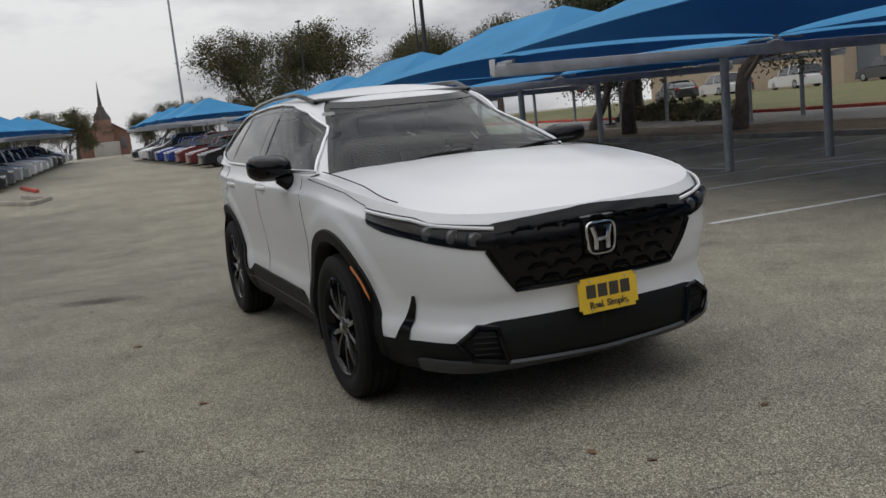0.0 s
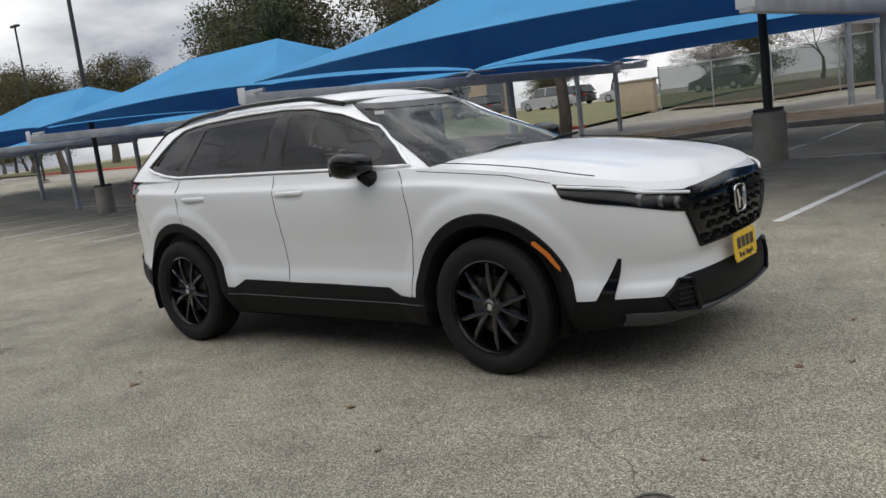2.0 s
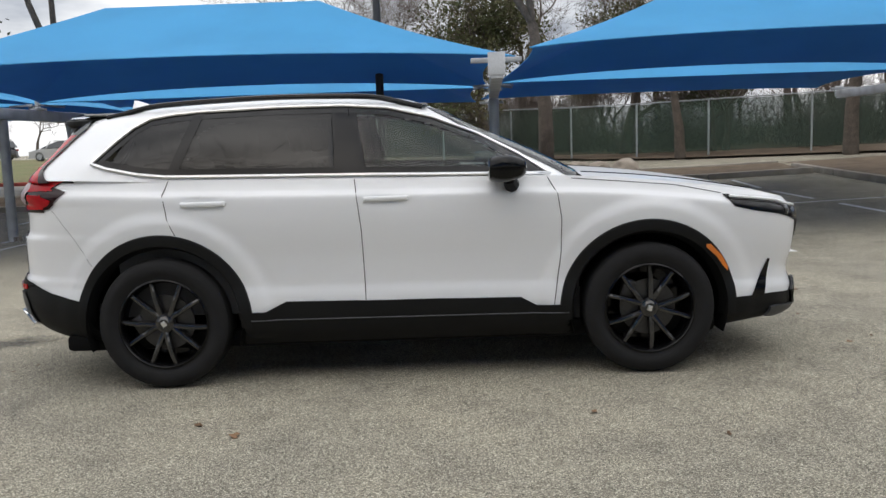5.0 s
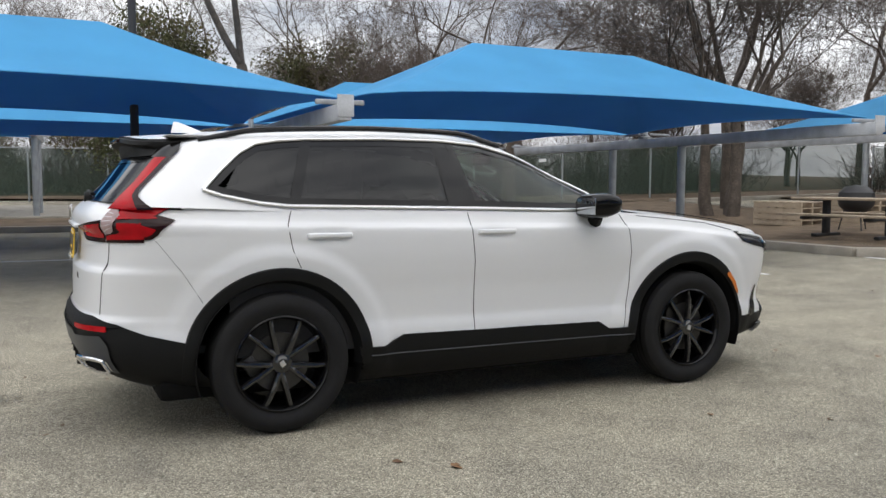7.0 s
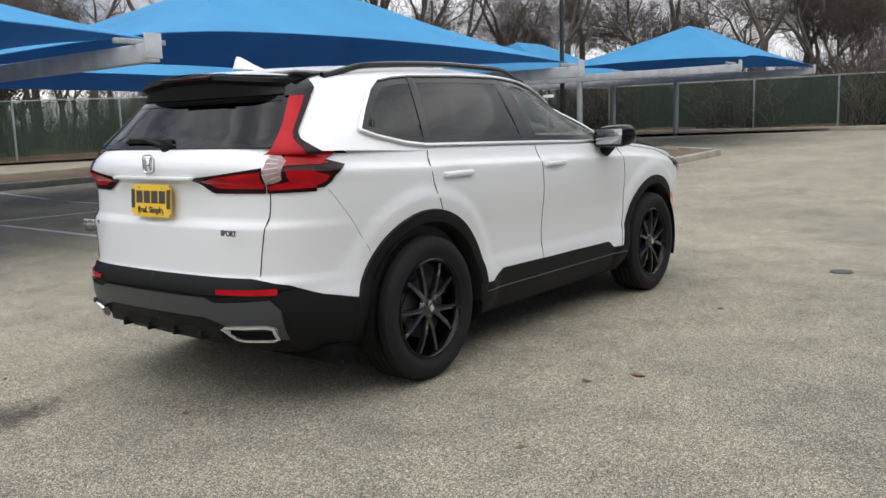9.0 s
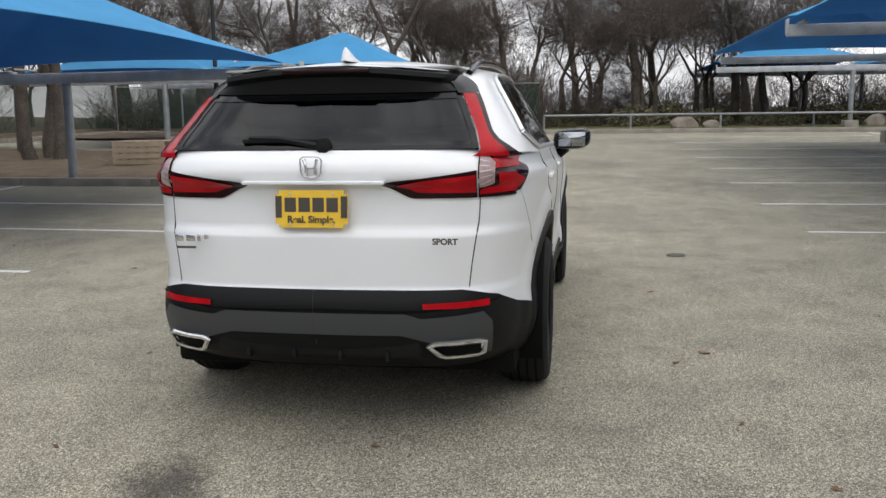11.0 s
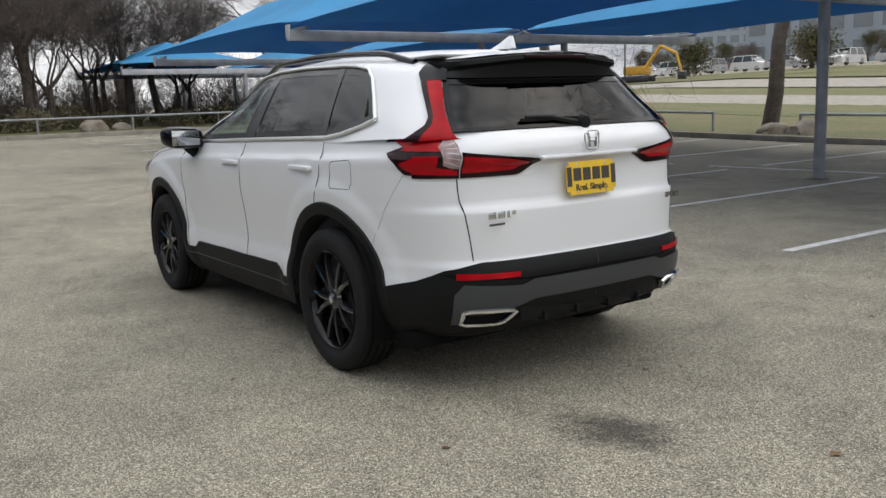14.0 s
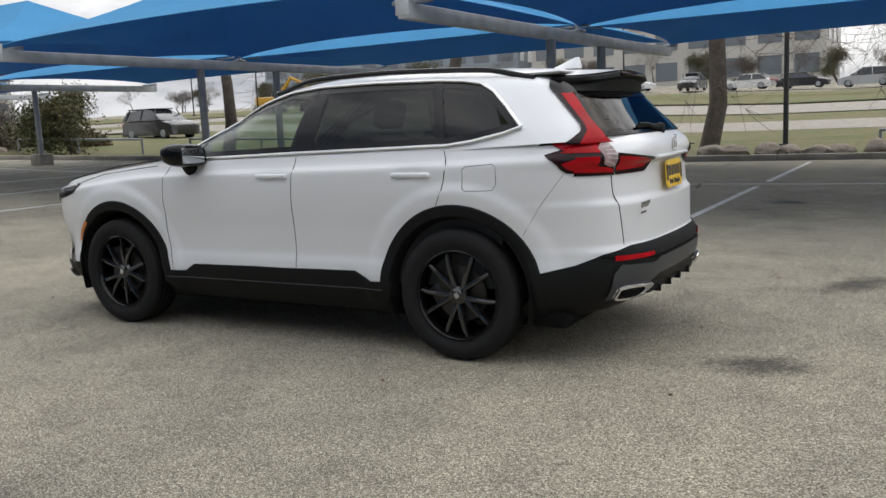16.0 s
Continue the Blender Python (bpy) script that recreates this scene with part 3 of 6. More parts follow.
bed("verge", [(-34, 26.6), (-14, 27.2), (-14, 70), (-90, 70), (-90, 26)], M_grass, "mown dull grass bank beside a road", .12, "grass verge")
kerb([(-39.5, -3.6), (-35.5, -2.9)], "red painted kerb at a lane end", M_kerb_red)
kerb([(-30.5, -4.4), (-27.5, -3.0), (-29.5, -2.4), (-32.5, -3.4)])
kerb([(-60, 26.4), (-34, 26.5), (-14, 27.1)], "red painted kerb along the road", M_kerb_red)
bed("fence_bed", [(8, 24.5), (18, 19), (26.6, 17.5), (27.2, 1), (60, 1), (60, 60), (-14, 60), (-13.3, 33.2), (3, 29.3)], M_soil, "brown leaf litter under trees behind a fence", .08)
kerb([(18, 18.8), (26.2, 17.2), (26.6, 1), (26.3, -9), (25.6, -13.2), (20.5, -14.3), (13.4, -16.3), (5.7, -16.95), (-3, -17.0), (-26, -17.0)])
bed("front_verge", [(26.8, 1), (26.6, -9), (26, -13.6), (30, -30), (60, -30), (60, 1)], M_grass, "rough grass verge with shrubs", .1, "grass verge")
bed("grass_field", [(-90, -17.2), (-26, -17.2), (5.7, -17.15), (13.4, -16.5), (20.5, -14.5), (26, -13.4), (30, -30), (90, -34), (90, -46), (-90, -46)], M_grass, "wide dull green winter grass beyond the bays", .1, "grass field")
strip("highway", [(-160, -52), (160, -52)], 9, M_concrete, "pale concrete highway beyond the grass", "road", .06, kind="structure")
strip("service_road", [(-160, -37), (160, -37)], 5.5, M_concrete, "pale concrete service road", "road", .14, kind="structure")
bed("embankment", [(-160, -58), (160, -58), (160, -76), (-160, -76)], M_grass, "dry grass embankment beyond the highway", .1, "grass bank")
strip("side_road", [(-90, 24.4), (-34, 24.4), (-9, 24.3), (4, 24.0)], 7.0, M_concrete, "pale concrete side road", "road", .012, kind="structure")


def fence_run(pts, height, top_mat):
    t = thing("screened_fence", "chain-link fence hung with a dark green windscreen", "fence", kind="structure")
    for (x0, y0), (x1, y1) in zip(pts, pts[1:]):
        d = math.hypot(x1 - x0, y1 - y0)
        k = max(1, round(d / 3.0))
        for i in range(k):
            xa, ya = x0 + (x1 - x0) * i / k, y0 + (y1 - y0) * i / k
            xb, yb = x0 + (x1 - x0) * (i + 1) / k, y0 + (y1 - y0) * (i + 1) / k
            za, zb = ground_z(xa, ya) + .1, ground_z(xb, yb) + .1
            rows = []
            for j in range(5):
                v = j / 4
                row = []
                for q in range(9):
                    u = q / 8
                    bulge = .05 * math.sin(u * math.pi) * math.sin(v * math.pi) + .015 * math.sin(u * 19 + i)
                    row.append((xa + (xb - xa) * u + bulge, ya + (yb - ya) * u + bulge, za + (zb - za) * u + .12 + (height - .16) * v))
                rows.append(row)
            part("screen_panel", grid_mesh(rows), M_screen, t)
            part("fence_post", tube([(xa, ya, za - .2), (xa, ya, za + height + .04)], .035, 8), M_steel, t)
            part("top_rail", tube([(xa, ya, za + height), (xb, yb, zb + height)], .022, 6), M_steel, t)
    return t


fence_run([(-13.2, 32.6), (3, 29), (9.5, 24.6), (18.5, 20.5), (27.2, 18)], 1.9, M_steel)
fence_run([(27.4, 18), (27.4, .8)], 1.75, M_steel)


def pipe_rail(pts, h=.62, each=3.0):
    t = thing("pipe_rail", "low pale pipe guard rail on short posts", "guard rail", group="guard rails")
    for (x0, y0), (x1, y1) in zip(pts, pts[1:]):
        d = math.hypot(x1 - x0, y1 - y0)
        k = max(1, round(d / each))
        for i in range(k + 1):
            x, y = x0 + (x1 - x0) * i / k, y0 + (y1 - y0) * i / k
            z = ground_z(x, y)
            part("post", tube([(x, y, z - .1), (x, y, z + h)], .038, 8), M_steel, t)
        q = [(x0 + (x1 - x0) * i / k, y0 + (y1 - y0) * i / k, ground_z(x0 + (x1 - x0) * i / k, y0 + (y1 - y0) * i / k) + h) for i in range(k + 1)]
        part("rail", tube(q, .04, 8), M_steel, t)
    return t


pipe_rail([(27.4, .6), (27.3, -9), (26.8, -13.8)])
pipe_rail([(26.2, -15), (20.7, -16)])
pipe_rail([(19, -16.6), (13.4, -17.6), (11.2, -17.9)])
pipe_rail([(8.6, -18.2), (4.2, -18.4)])
pipe_rail([(-2.2, -18.4), (-12, -18.4)])


# ---- poles, rocks, table ----
def light_pole(x, y, h=9.5, base=.8):
    z = ground_z(x, y)
    t = thing("light_pole", "dark steel parking lot lamp pole on a concrete footing", "lamp pole", pose(x, y, z), "lamp poles")
    part("footing", lathe([(0, -.1), (.27, -.1), (.27, base - .03), (.24, base), (0, base)], 20), M_concrete, t, "round concrete footing")
    part("flange", box(-.19, -.19, base, .19, .19, base + .06, .01), M_dark, t)
    part("shaft", tube([(0, 0, base), (0, 0, h)], [.075, .055], 10), M_dark, t)
    for s in (-1, 1):
        part("lamp_head", box(s * .2 - .18, -.13, h - .05, s * .2 + .18, .13, h + .07, .03), M_dark, t)
    return t


for x, y in ((-.85, 10.05), (-20.7, 9.4), (20.6, 10.6), (-64, 17.5)):
    light_pole(x, y)
for x, y, h in ((.4, -21.4, 7.5), (-29, 22.2, 8), (-46, 20, 9), (70, -66, 12), (55, -60, 12), (20, -66, 12), (-10, -64, 12)):
    light_pole(x, y, h, .15)
fp = thing("flag_pole", "tall slim pale flag pole beside the lane", "flag pole", at_ground(-80, 9.9))
part("shaft", tube([(0, 0, 0), (0, 0, 24)], [.14, .06], 10), M_steel, fp)
part("finial", lathe([(0, 24.3), (.12, 24.15), (0, 24.0)], 10), M_steel, fp)

rrng = random.Random(5)
M_rock = material("limestone_rock", (.36, .31, .25), .9, spot=.35, spot_scale=3, fine=.2, fine_scale=25, bump=.8, bump_scale=8)


def boulder(x, y, sx, sy, sz):
    bm = bmesh.new()
    bmesh.ops.create_icosphere(bm, subdivisions=3, radius=1)
    o = Vector((rrng.uniform(0, 50), rrng.uniform(0, 50), 0))
    for v in bm.verts:
        n = v.co.normalized()
        r = 1 + .28 * noise.noise(n * 1.4 + o) + .12 * noise.noise(n * 4 + o)
        v.co = Vector((n.x * sx * r, n.y * sy * r, max(-.5, n.z) * sz * r))
    return solid("boulder", bm, M_rock, "pale weathered limestone boulder at the kerb", "boulder", at_ground(x, y, rrng.uniform(0, 360), sz * .25 + .1), "boulders")


for k in range(9):
    boulder(1.6 - .62 * k + rrng.uniform(-.1, .1), -17.75 + rrng.uniform(-.12, .12), rrng.uniform(.28, .42), rrng.uniform(.22, .32), rrng.uniform(.16, .26))
for x, y, s in ((28.0, -4.6, .55), (28.3, -5.6, .35), (28.6, -11.5, .5), (27.6, -15.2, .3), (4.2, 19.8, .4), (4.9, 20.2, .35), (5.6, 19.7, .45), (8.4, -18.2, .5), (9.2, -17.9, .4)):
    boulder(x, y, s, s * .8, s * .6)

M_wood = material("weathered_table_boards", (.42, .34, .25), .8, spot=.25, spot_scale=4, fine=.2, fine_scale=50)


def picnic_table(x, y, turn):
    t = thing("picnic_table", "weathered picnic table with attached benches and black legs", "picnic table", at_ground(x, y, turn, .1))
    for k in range(4):
        part("top_plank", box(-1.15, -.38 + .195 * k, .70, 1.15, -.38 + .195 * k + .18, .745, .008), M_wood, t)
    for s in (-1, 1):
        part("bench_plank", box(-1.15, s * .72 - .13, .40, 1.15, s * .72 + .13, .445, .008), M_wood, t)
        part("leg", box(s * .62 - .05, -.07, 0, s * .62 + .05, .07, .70, .01), M_dark, t)
        part("bench_arm", box(s * .62 - .04, -.80, .34, s * .62 + .04, .80, .40, .01), M_dark, t)
        part("foot", box(s * .62 - .06, -.4, 0, s * .62 + .06, .4, .06, .01), M_dark, t)
    return t


picnic_table(11.5, 5.95, 98)
g = thing("kettle_grill", "dark domed metal grill on the soil island", "grill", at_ground(12.9, 7.1, 0, .1))
part("bowl", lathe([(0, .35), (.2, .38), (.33, .5), (.36, .62)], 24), M_dark, g)
part("lid", lathe([(.36, .63), (.34, .78), (.22, .9), (0, .94)], 24), M_dark, g)
for a in (0, 120, 240):
    part("leg", tube([(.22 * math.cos(radians(a)), .22 * math.sin(radians(a)), .42), (.32 * math.cos(radians(a)), .32 * math.sin(radians(a)), 0)], .015, 6), M_dark, g)
# church brick, paler than its own red: distance haze mixed into the colour
M_brick = material("red_brick", (.30, .17, .13), .85, spot=.25, spot_scale=2, fine=.25, fine_scale=30)


def pallet(x, y, turn, n):
    for q in range(n):
        t = thing("wooden_pallet", "weathered timber pallet in a stack on soil", "pallet", at_ground(x, y, turn, .1 + .135 * q), "pallets")
        for k in range(6):
            part("deck_board", box(-.5, -.58 + .21 * k, .11, .5, -.58 + .21 * k + .13, .13, .003), M_wood, t)
        for k in (-.46, 0, .46):
            part("stringer", box(k - .025, -.58, 0, k + .025, .6, .11, .003), M_wood, t)


pallet(13.3, 9.2, 12, 4)
pallet(14.9, 8.6, -5, 4)


# ---- parked cars ----
M_cglass = material("parked_car_glass", (.02, .024, .027), .08, coat=.4)
PAINTS = {n: material(n + "_car_paint", c, .25, .1, coat=.7, fine=.02, fine_scale=300) for n, c in {
    "white": (.7, .7, .7), "silver": (.4, .41, .42), "black": (.02, .02, .022), "dark grey": (.09, .095, .1), "blue": (.03, .06, .25), "maroon": (.14, .03, .03)}.items()}


def parked_car(paint, suv):
    """A plain parked car: shaped body, cabin glass, wheels, lamps."""
    L, W, H, belt = (4.6, .92, 1.68, 1.05) if suv else (4.7, .90, 1.45, .95)
    t = thing("parked_car", f"{paint} {'SUV' if suv else 'saloon car'} parked in a row", "car", group="parked cars")
    prof = [(-.5, .45), (-.49, .85), (-.44, belt), (.2, belt), (.30, belt - .02), (.46, belt - .17), (.497, belt - .3), (.5, .40)]
    rows = []
    for k in range(9):
        y = -1 + 2 * k / 8
        e = abs(y) ** 5
        rows.append([(L * x * (1 - .06 * e), y * W, z - (.06 * e if z > .6 else 0)) for x, z in prof] + [(L * .49, y * W, .22), (-L * .49, y * W, .22)])
    bm = bmesh.new()
    grid_mesh([list(r) + [r[0]] for r in rows], bm)
    for r in (rows[0], rows[-1]):
        bm.faces.new([bm.verts.new(p) for p in r])
    bmesh.ops.remove_doubles(bm, verts=bm.verts, dist=.001)
    bmesh.ops.recalc_face_normals(bm, faces=bm.faces)
    part("body", bm, PAINTS[paint], t)
    cab = [(-.475 if suv else -.40, belt), (-.42 if suv else -.27, H - .08), (-.1, H), (.06, H - .06), (.27, belt - .02)]
    rows = []
    for k in range(7):
        y = -1 + 2 * k / 6
        rows.append([(L * x, y * (W - .04 - .22 * (z - belt) / (H - belt)), z - .04 * abs(y) ** 4 * (z > belt + .1)) for x, z in cab])
    bm = bmesh.new()
    grid_mesh(rows, bm)
    for r in (rows[0], rows[-1]):
        bm.faces.new([bm.verts.new(p) for p in r])
    bmesh.ops.remove_doubles(bm, verts=bm.verts, dist=.001)
    bmesh.ops.recalc_face_normals(bm, faces=bm.faces)
    part("cabin_glass", bm, M_cglass, t)
    x0, x1 = cab[1][0] * L, cab[3][0] * L
    part("roof", box(x0 + .05, -W + .24, H - .05, x1 + .1, W - .24, H + .015, .03), PAINTS[paint], t)
    for s in (1, -1):
        for x in (-.46, -.13, .2):
            pz = belt - .02
            part("pillar", tube([(L * x * .9, s * (W - .03), pz), (L * (x * .72 - .02), s * (W - .235), H - .03)], .035, 5), PAINTS[paint], t)
        for x in (-1.38, 1.38):
            part("wheel", lathe([(0, -.1), (.2, -.1), (.22, -.08), (.33, -.1), (.345, 0), (.33, .1), (0, .1)], 20, "y"), M_rubber_far, t, at=pose(x, s * (W - .1), .34))
            part("wheel_disc", lathe([(0, 0), (.2, -.004), (.215, .02)], 16, "y"), M_steel, t, at=pose(x, s * (W - .1) + s * .106, .34, 0, 0, 0 if s < 0 else 180))
        part("headlight", box(L * .44, s * W * .72 - .18, belt - .33, L * .488, s * W * .72 + .14, belt - .21, .03), M_lampfar, t)
        part("tail_light", box(-L * .497, s * W * .78 - .13, .78, -L * .45, s * W * .78 + .13, .92, .02), M_tailfar, t)
    return t


M_rubber_far = material("far_tyre", (.02, .02, .02), .8)
M_lampfar = material("far_headlamp", (.5, .5, .5), .2)
M_tailfar = material("far_tail_lamp", (.3, .02, .02), .3)
fleet = {}
crng = random.Random(9)
spots = []
for k in range(13):      # row along the far lane, both sides
    spots.append((-39.5 - 2.75 * k, -6.5 + .11 * 2.75 * k, 90, crng.choice(["white", "white", "silver", "black", "dark grey"]), k % 3 != 0))
for k in range(8):
    spots.append((-40.5 - 2.75 * k, 7.1 - .09 * 2.75 * k, -90, ["black", "maroon", "maroon", "blue", "blue", "dark grey", "white", "black"][k], k in (2, 5)))
for x, y, r, c, u in ((-33, 29.5, 160, "black", False), (-34.5, 34, 165, "white", True), (-29.5, 34.6, 165, "white", True), (-27, 38.5, 170, "dark grey", True), (-23, 40, 170, "silver", True), (-18.5, 41.5, 172, "silver", False), (-14, 43.5, 175, "dark grey", True), (-38.5, 38.5, 165, "dark grey", True), (-31, 44, 168, "white", True), (-25, 46, 170, "black", True)):
    spots.append((5.4 + 1.36 * (x - 5.4), -2 + 1.36 * (y + 2), r, c, u))
for k in range(26):
    spots.append((-62 + 5.4 * k + crng.uniform(-.6, .6), -82 + crng.uniform(-1, 1), crng.choice((0, 180, 90)), crng.choice(["white", "white", "silver", "dark grey", "black"]), crng.random() < .6))
spots.append((33.9, -28.7, 175, "black", True))
for x, y, r, c, u in spots:
    m = at_ground(x, y, r)
    if y < -60 or y > 26:
        m = pose(0, 0, .12) @ m
    if (c, u) not in fleet:
        fleet[(c, u)] = parked_car(c, u)
        fleet[(c, u)].matrix_basis = m
    else:
        copy_thing(fleet[(c, u)], m)

# ---- far buildings ----
M_wallpale = material("pale_facade", (.5, .48, .44), .8, spot=.12, spot_scale=.2, fine=.05, fine_scale=2)
M_walltan = material("tan_facade", (.42, .34, .25), .8, spot=.12, spot_scale=.2, fine=.05, fine_scale=2)
M_wallgrey = material("blue_grey_facade", (.26, .30, .34), .6, spot=.12, spot_scale=.2)
M_winfar = material("far_window_glass", (.15, .17, .19), .2)
M_roofdark = material("dark_roofing", (.08, .075, .07), .8, fine=.2, fine_scale=5)


def block(name, x, y, w, d, h, turn, mat, floors, bays, label, z=None, roof=None):
    t = thing(name, label, "building", pose(x, y, ground_z(x, y) if z is None else z, 0, 0, turn), "far buildings")
    part("wall", box(-w / 2, -d / 2, -1, w / 2, d / 2, h), mat, t, smooth=False)
    part("parapet", box(-w / 2 - .2, -d / 2 - .2, h, w / 2 + .2, d / 2 + .2, h + .6, .05), roof or mat, t)
    fh, bw = h / floors, w / bays
    pane = mesh_of("window", box(-bw * .33, -.06, -fh * .3, bw * .33, .06, fh * .3), M_winfar, False)
    for i in range(bays):
        for j in range(floors):
            shared("window", pane, t, pose(-w / 2 + bw * (i + .5), d / 2 + .01, fh * (j + .52)))
    n2 = max(1, int(d / bw))
    pane2 = mesh_of("window", box(-.06, -bw * .33, -fh * .3, .06, bw * .33, fh * .3), M_winfar, False)
    for s in (-1, 1):
        for i in range(n2):
            for j in range(floors):
                shared("window", pane2, t, pose(s * (w / 2 + .01), -d / 2 + d / n2 * (i + .5), fh * (j + .52)))
    return t


block("office_block", -20, -138, 46, 16, 7.5, 0, M_wallpale, 2, 12, "pale apartment block across the highway")
block("office_block", 30, -122, 40, 16, 8, 0, M_wallpale, 2, 9, "low pale showroom building across the highway")
block("office_block", -72, -120, 42, 16, 9, 0, M_wallpale, 3, 10, "pale apartment block across the highway")
block("office_block", 95, -190, 30, 14, 15, 20, M_wallpale, 5, 9, "pale multi-storey office block beyond the highway")
block("office_block", 150, -190, 26, 14, 18, 30, M_wallgrey, 6, 8, "blue-grey office tower in the distance")
block("office_block", 215, -120, 34, 16, 15, 55, M_wallpale, 5, 10, "white multi-storey hotel in the distance")
block("office_block", 66, -118, 26, 14, 8, 10, M_wallgrey, 2, 7, "blue-grey low commercial building")
block("office_block", -58, 62, 28, 10, 4.5, -6, M_walltan, 1, 8, "low tan office beyond trees")
bw_t = thing("brick_wall", "low tan brick enclosure beside the road", "brick wall", at_ground(-14.9, 33.6, -20))
part("wall", box(-1.3, -.12, -.2, 1.3, .12, 1.5, .01), M_walltan, bw_t)
part("coping", box(-1.4, -.18, 1.5, 1.4, .18, 1.6, .02), M_concrete, bw_t)

# church at the end of the lane
ch = thing("church", "red brick church with a slim white spire", "church", pose(-215, 9.4, 1.6, 0, 0, 0) @ Matrix.Scale(.8, 4))
part("nave", box(-9, -7, -1, 9, 7, 5.5), M_brick, ch, smooth=False)
bm = grid_mesh([[(9.6, -7.6, 5.3), (9.6, 0, 10.2), (9.6, 7.6, 5.3)], [(-9.6, -7.6, 5.3), (-9.6, 0, 10.2), (-9.6, 7.6, 5.3)]])
bmesh.ops.solidify(bm, geom=bm.faces[:], thickness=.3)
part("roof", bm, M_roofdark, ch, smooth=False)
bm = bmesh.new()
bm.faces.new([bm.verts.new(p) for p in ((9.02, -7, 5.4), (9.02, 7, 5.4), (9.02, 0, 9.9))])
part("gable", bm, M_brick, ch, smooth=False)
part("tower", box(9.2, -2.2, -1, 13.6, 2.2, 9.5), M_brick, ch, smooth=False)
part("belfry", lathe([(2.4, 9.5), (2.1, 10.4), (1.1, 12.2), (1.0, 13), (.6, 13.4), (.35, 16), (0, 21)], 8), M_roofdark, ch, at=pose(11.4, 0, 0))
part("porch", box(13.6, -3.4, -1, 16, 3.4, 3.2, .1), M_wallpale, ch)
for y in (-5, 5):
    part("window", box(9.0, y - .6, 1.2, 9.12, y + .6, 4.2, .02), M_winfar, ch)
pb = thing("sign_board", "blue dealer sign board on posts, shown as plain panels", "sign", at_ground(-92, -10, 0))
M_signblue = material("sign_blue", (.06, .09, .28), .5)
part("panel", box(-.2, -2.4, 5, .2, 2.4, 9, .05), M_signblue, pb)
part("mark", box(.2, -1.1, 6, .24, 1.1, 8, .2), M_wallpale, pb)
for s in (-1, 1):
    part("post", box(-.15, s * 1.6 - .15, -.5, .15, s * 1.6 + .15, 5, .03), M_dark, pb)
st = thing("stop_sign", "red octagonal stop sign on a steel post", "road sign", at_ground(-40, 28.0, -28))
bm = lathe([(0, 0), (.38, 0), (.38, .01), (0, .01)], 8)
part("panel", bm, M_kerb_red, st, at=pose(0, 0, 2.0, 0, 90, 0) @ pose(0, 0, 0, 0, 0, 22.5))
part("post", tube([(-.03, 0, -.1), (-.03, 0, 2.3)], .03, 6), M_steel, st)

# digger on the far grass
M_digger = material("construction_yellow", (.6, .33, .03), .5, spot=.2, spot_scale=2)
dg = thing("excavator", "yellow tracked excavator parked on far ground", "excavator", at_ground(55.2, -62, 200) @ Matrix.Scale(.75, 4))
part("upper_body", box(-1.6, -1.2, 1.1, 1.4, 1.2, 2.2, .15), M_digger, dg)
part("cab", box(.3, .2, 2.1, 1.4, 1.2, 3.2, .1), M_cglass, dg)
part("boom", tube([(1.2, -.2, 2), (3.2, -.2, 4.6), (5.2, -.2, 3.6)], [.28, .3, .2], 6), M_digger, dg)
part("stick", tube([(5.2, -.2, 3.7), (6.0, -.2, 1.2)], [.2, .14], 6), M_digger, dg)
part("bucket", box(5.6, -.7, .3, 6.5, .3, 1.2, .1), M_dark, dg)
for s in (-1, 1):
    part("track", box(-2, s * 1.1 - .3, 0, 2, s * 1.1 + .3, .95, .3), M_dark, dg)

# wooded distance
for k in range(14):
    x, y = -52 + 5.4 * k + trng.uniform(-2, 2), 60 + trng.uniform(-6, 8)
    o = copy_thing((oak_b, tree_b, tree_c)[k % 3], pose(x, y, ground_z(x, y) - .2, 0, 0, 67 * k))
    o.scale = (.85, .85, .7)
for k in range(66):
    x, y = -165 - 14 * (k % 3) + trng.uniform(-5, 5), -75 + 2.4 * k + trng.uniform(-2, 2)
    if abs(y - 9.4) < 3.2 and x > -205:
        continue
    o = copy_thing((oak_a, oak_b, tree_c)[k % 3], pose(x, y, 1.0, 0, 0, 71 * k))
    o.scale = (1.2, 1.2, 1.1)
for k in range(34):
    x, y = -70 + 5.5 * k + trng.uniform(-2, 2), -100 + trng.uniform(-8, 8)
    src = (tree_b, tree_c, oak_b)[k % 3]
    o = copy_thing(src, pose(x, y, ground_z(x, y) - .2, 0, 0, 53 * k))
    o.scale = (.62, .62, .55)

# ---- the white sport utility car, at the origin, nose along +x ----
M_white = material("pearl_white_paint", (.79, .80, .81), .30, .04, coat=.42, specular=.4, fine=.02, fine_scale=1400)
M_clad = material("black_textured_plastic", (.0075, .0078, .008), .55, fine=.2, fine_scale=500, bump=.08, bump_scale=700, specular=.2)
M_gloss = material("gloss_black", (.004, .004, .0045), .13, specular=.28)
M_skid = material("dark_grey_paint", (.055, .058, .062), .42, .2, fine=.06, fine_scale=400)
M_rubber = material("tyre_rubber", (.0125, .0125, .013), .8, spot=.2, spot_scale=14, fine=.2, fine_scale=200, bump=.1, bump_scale=300, specular=.3)
M_rim = material("black_alloy", (.011, .011, .012), .22, .0, coat=1.0)
M_chrome = material("chrome", (.75, .75, .76), .12, 1.0)
M_mirror = material("mirror_glass", (.42, .44, .46), .02, 1.0)
M_silver = material("satin_silver_trim", (.78, .79, .80), .28, 1.0)
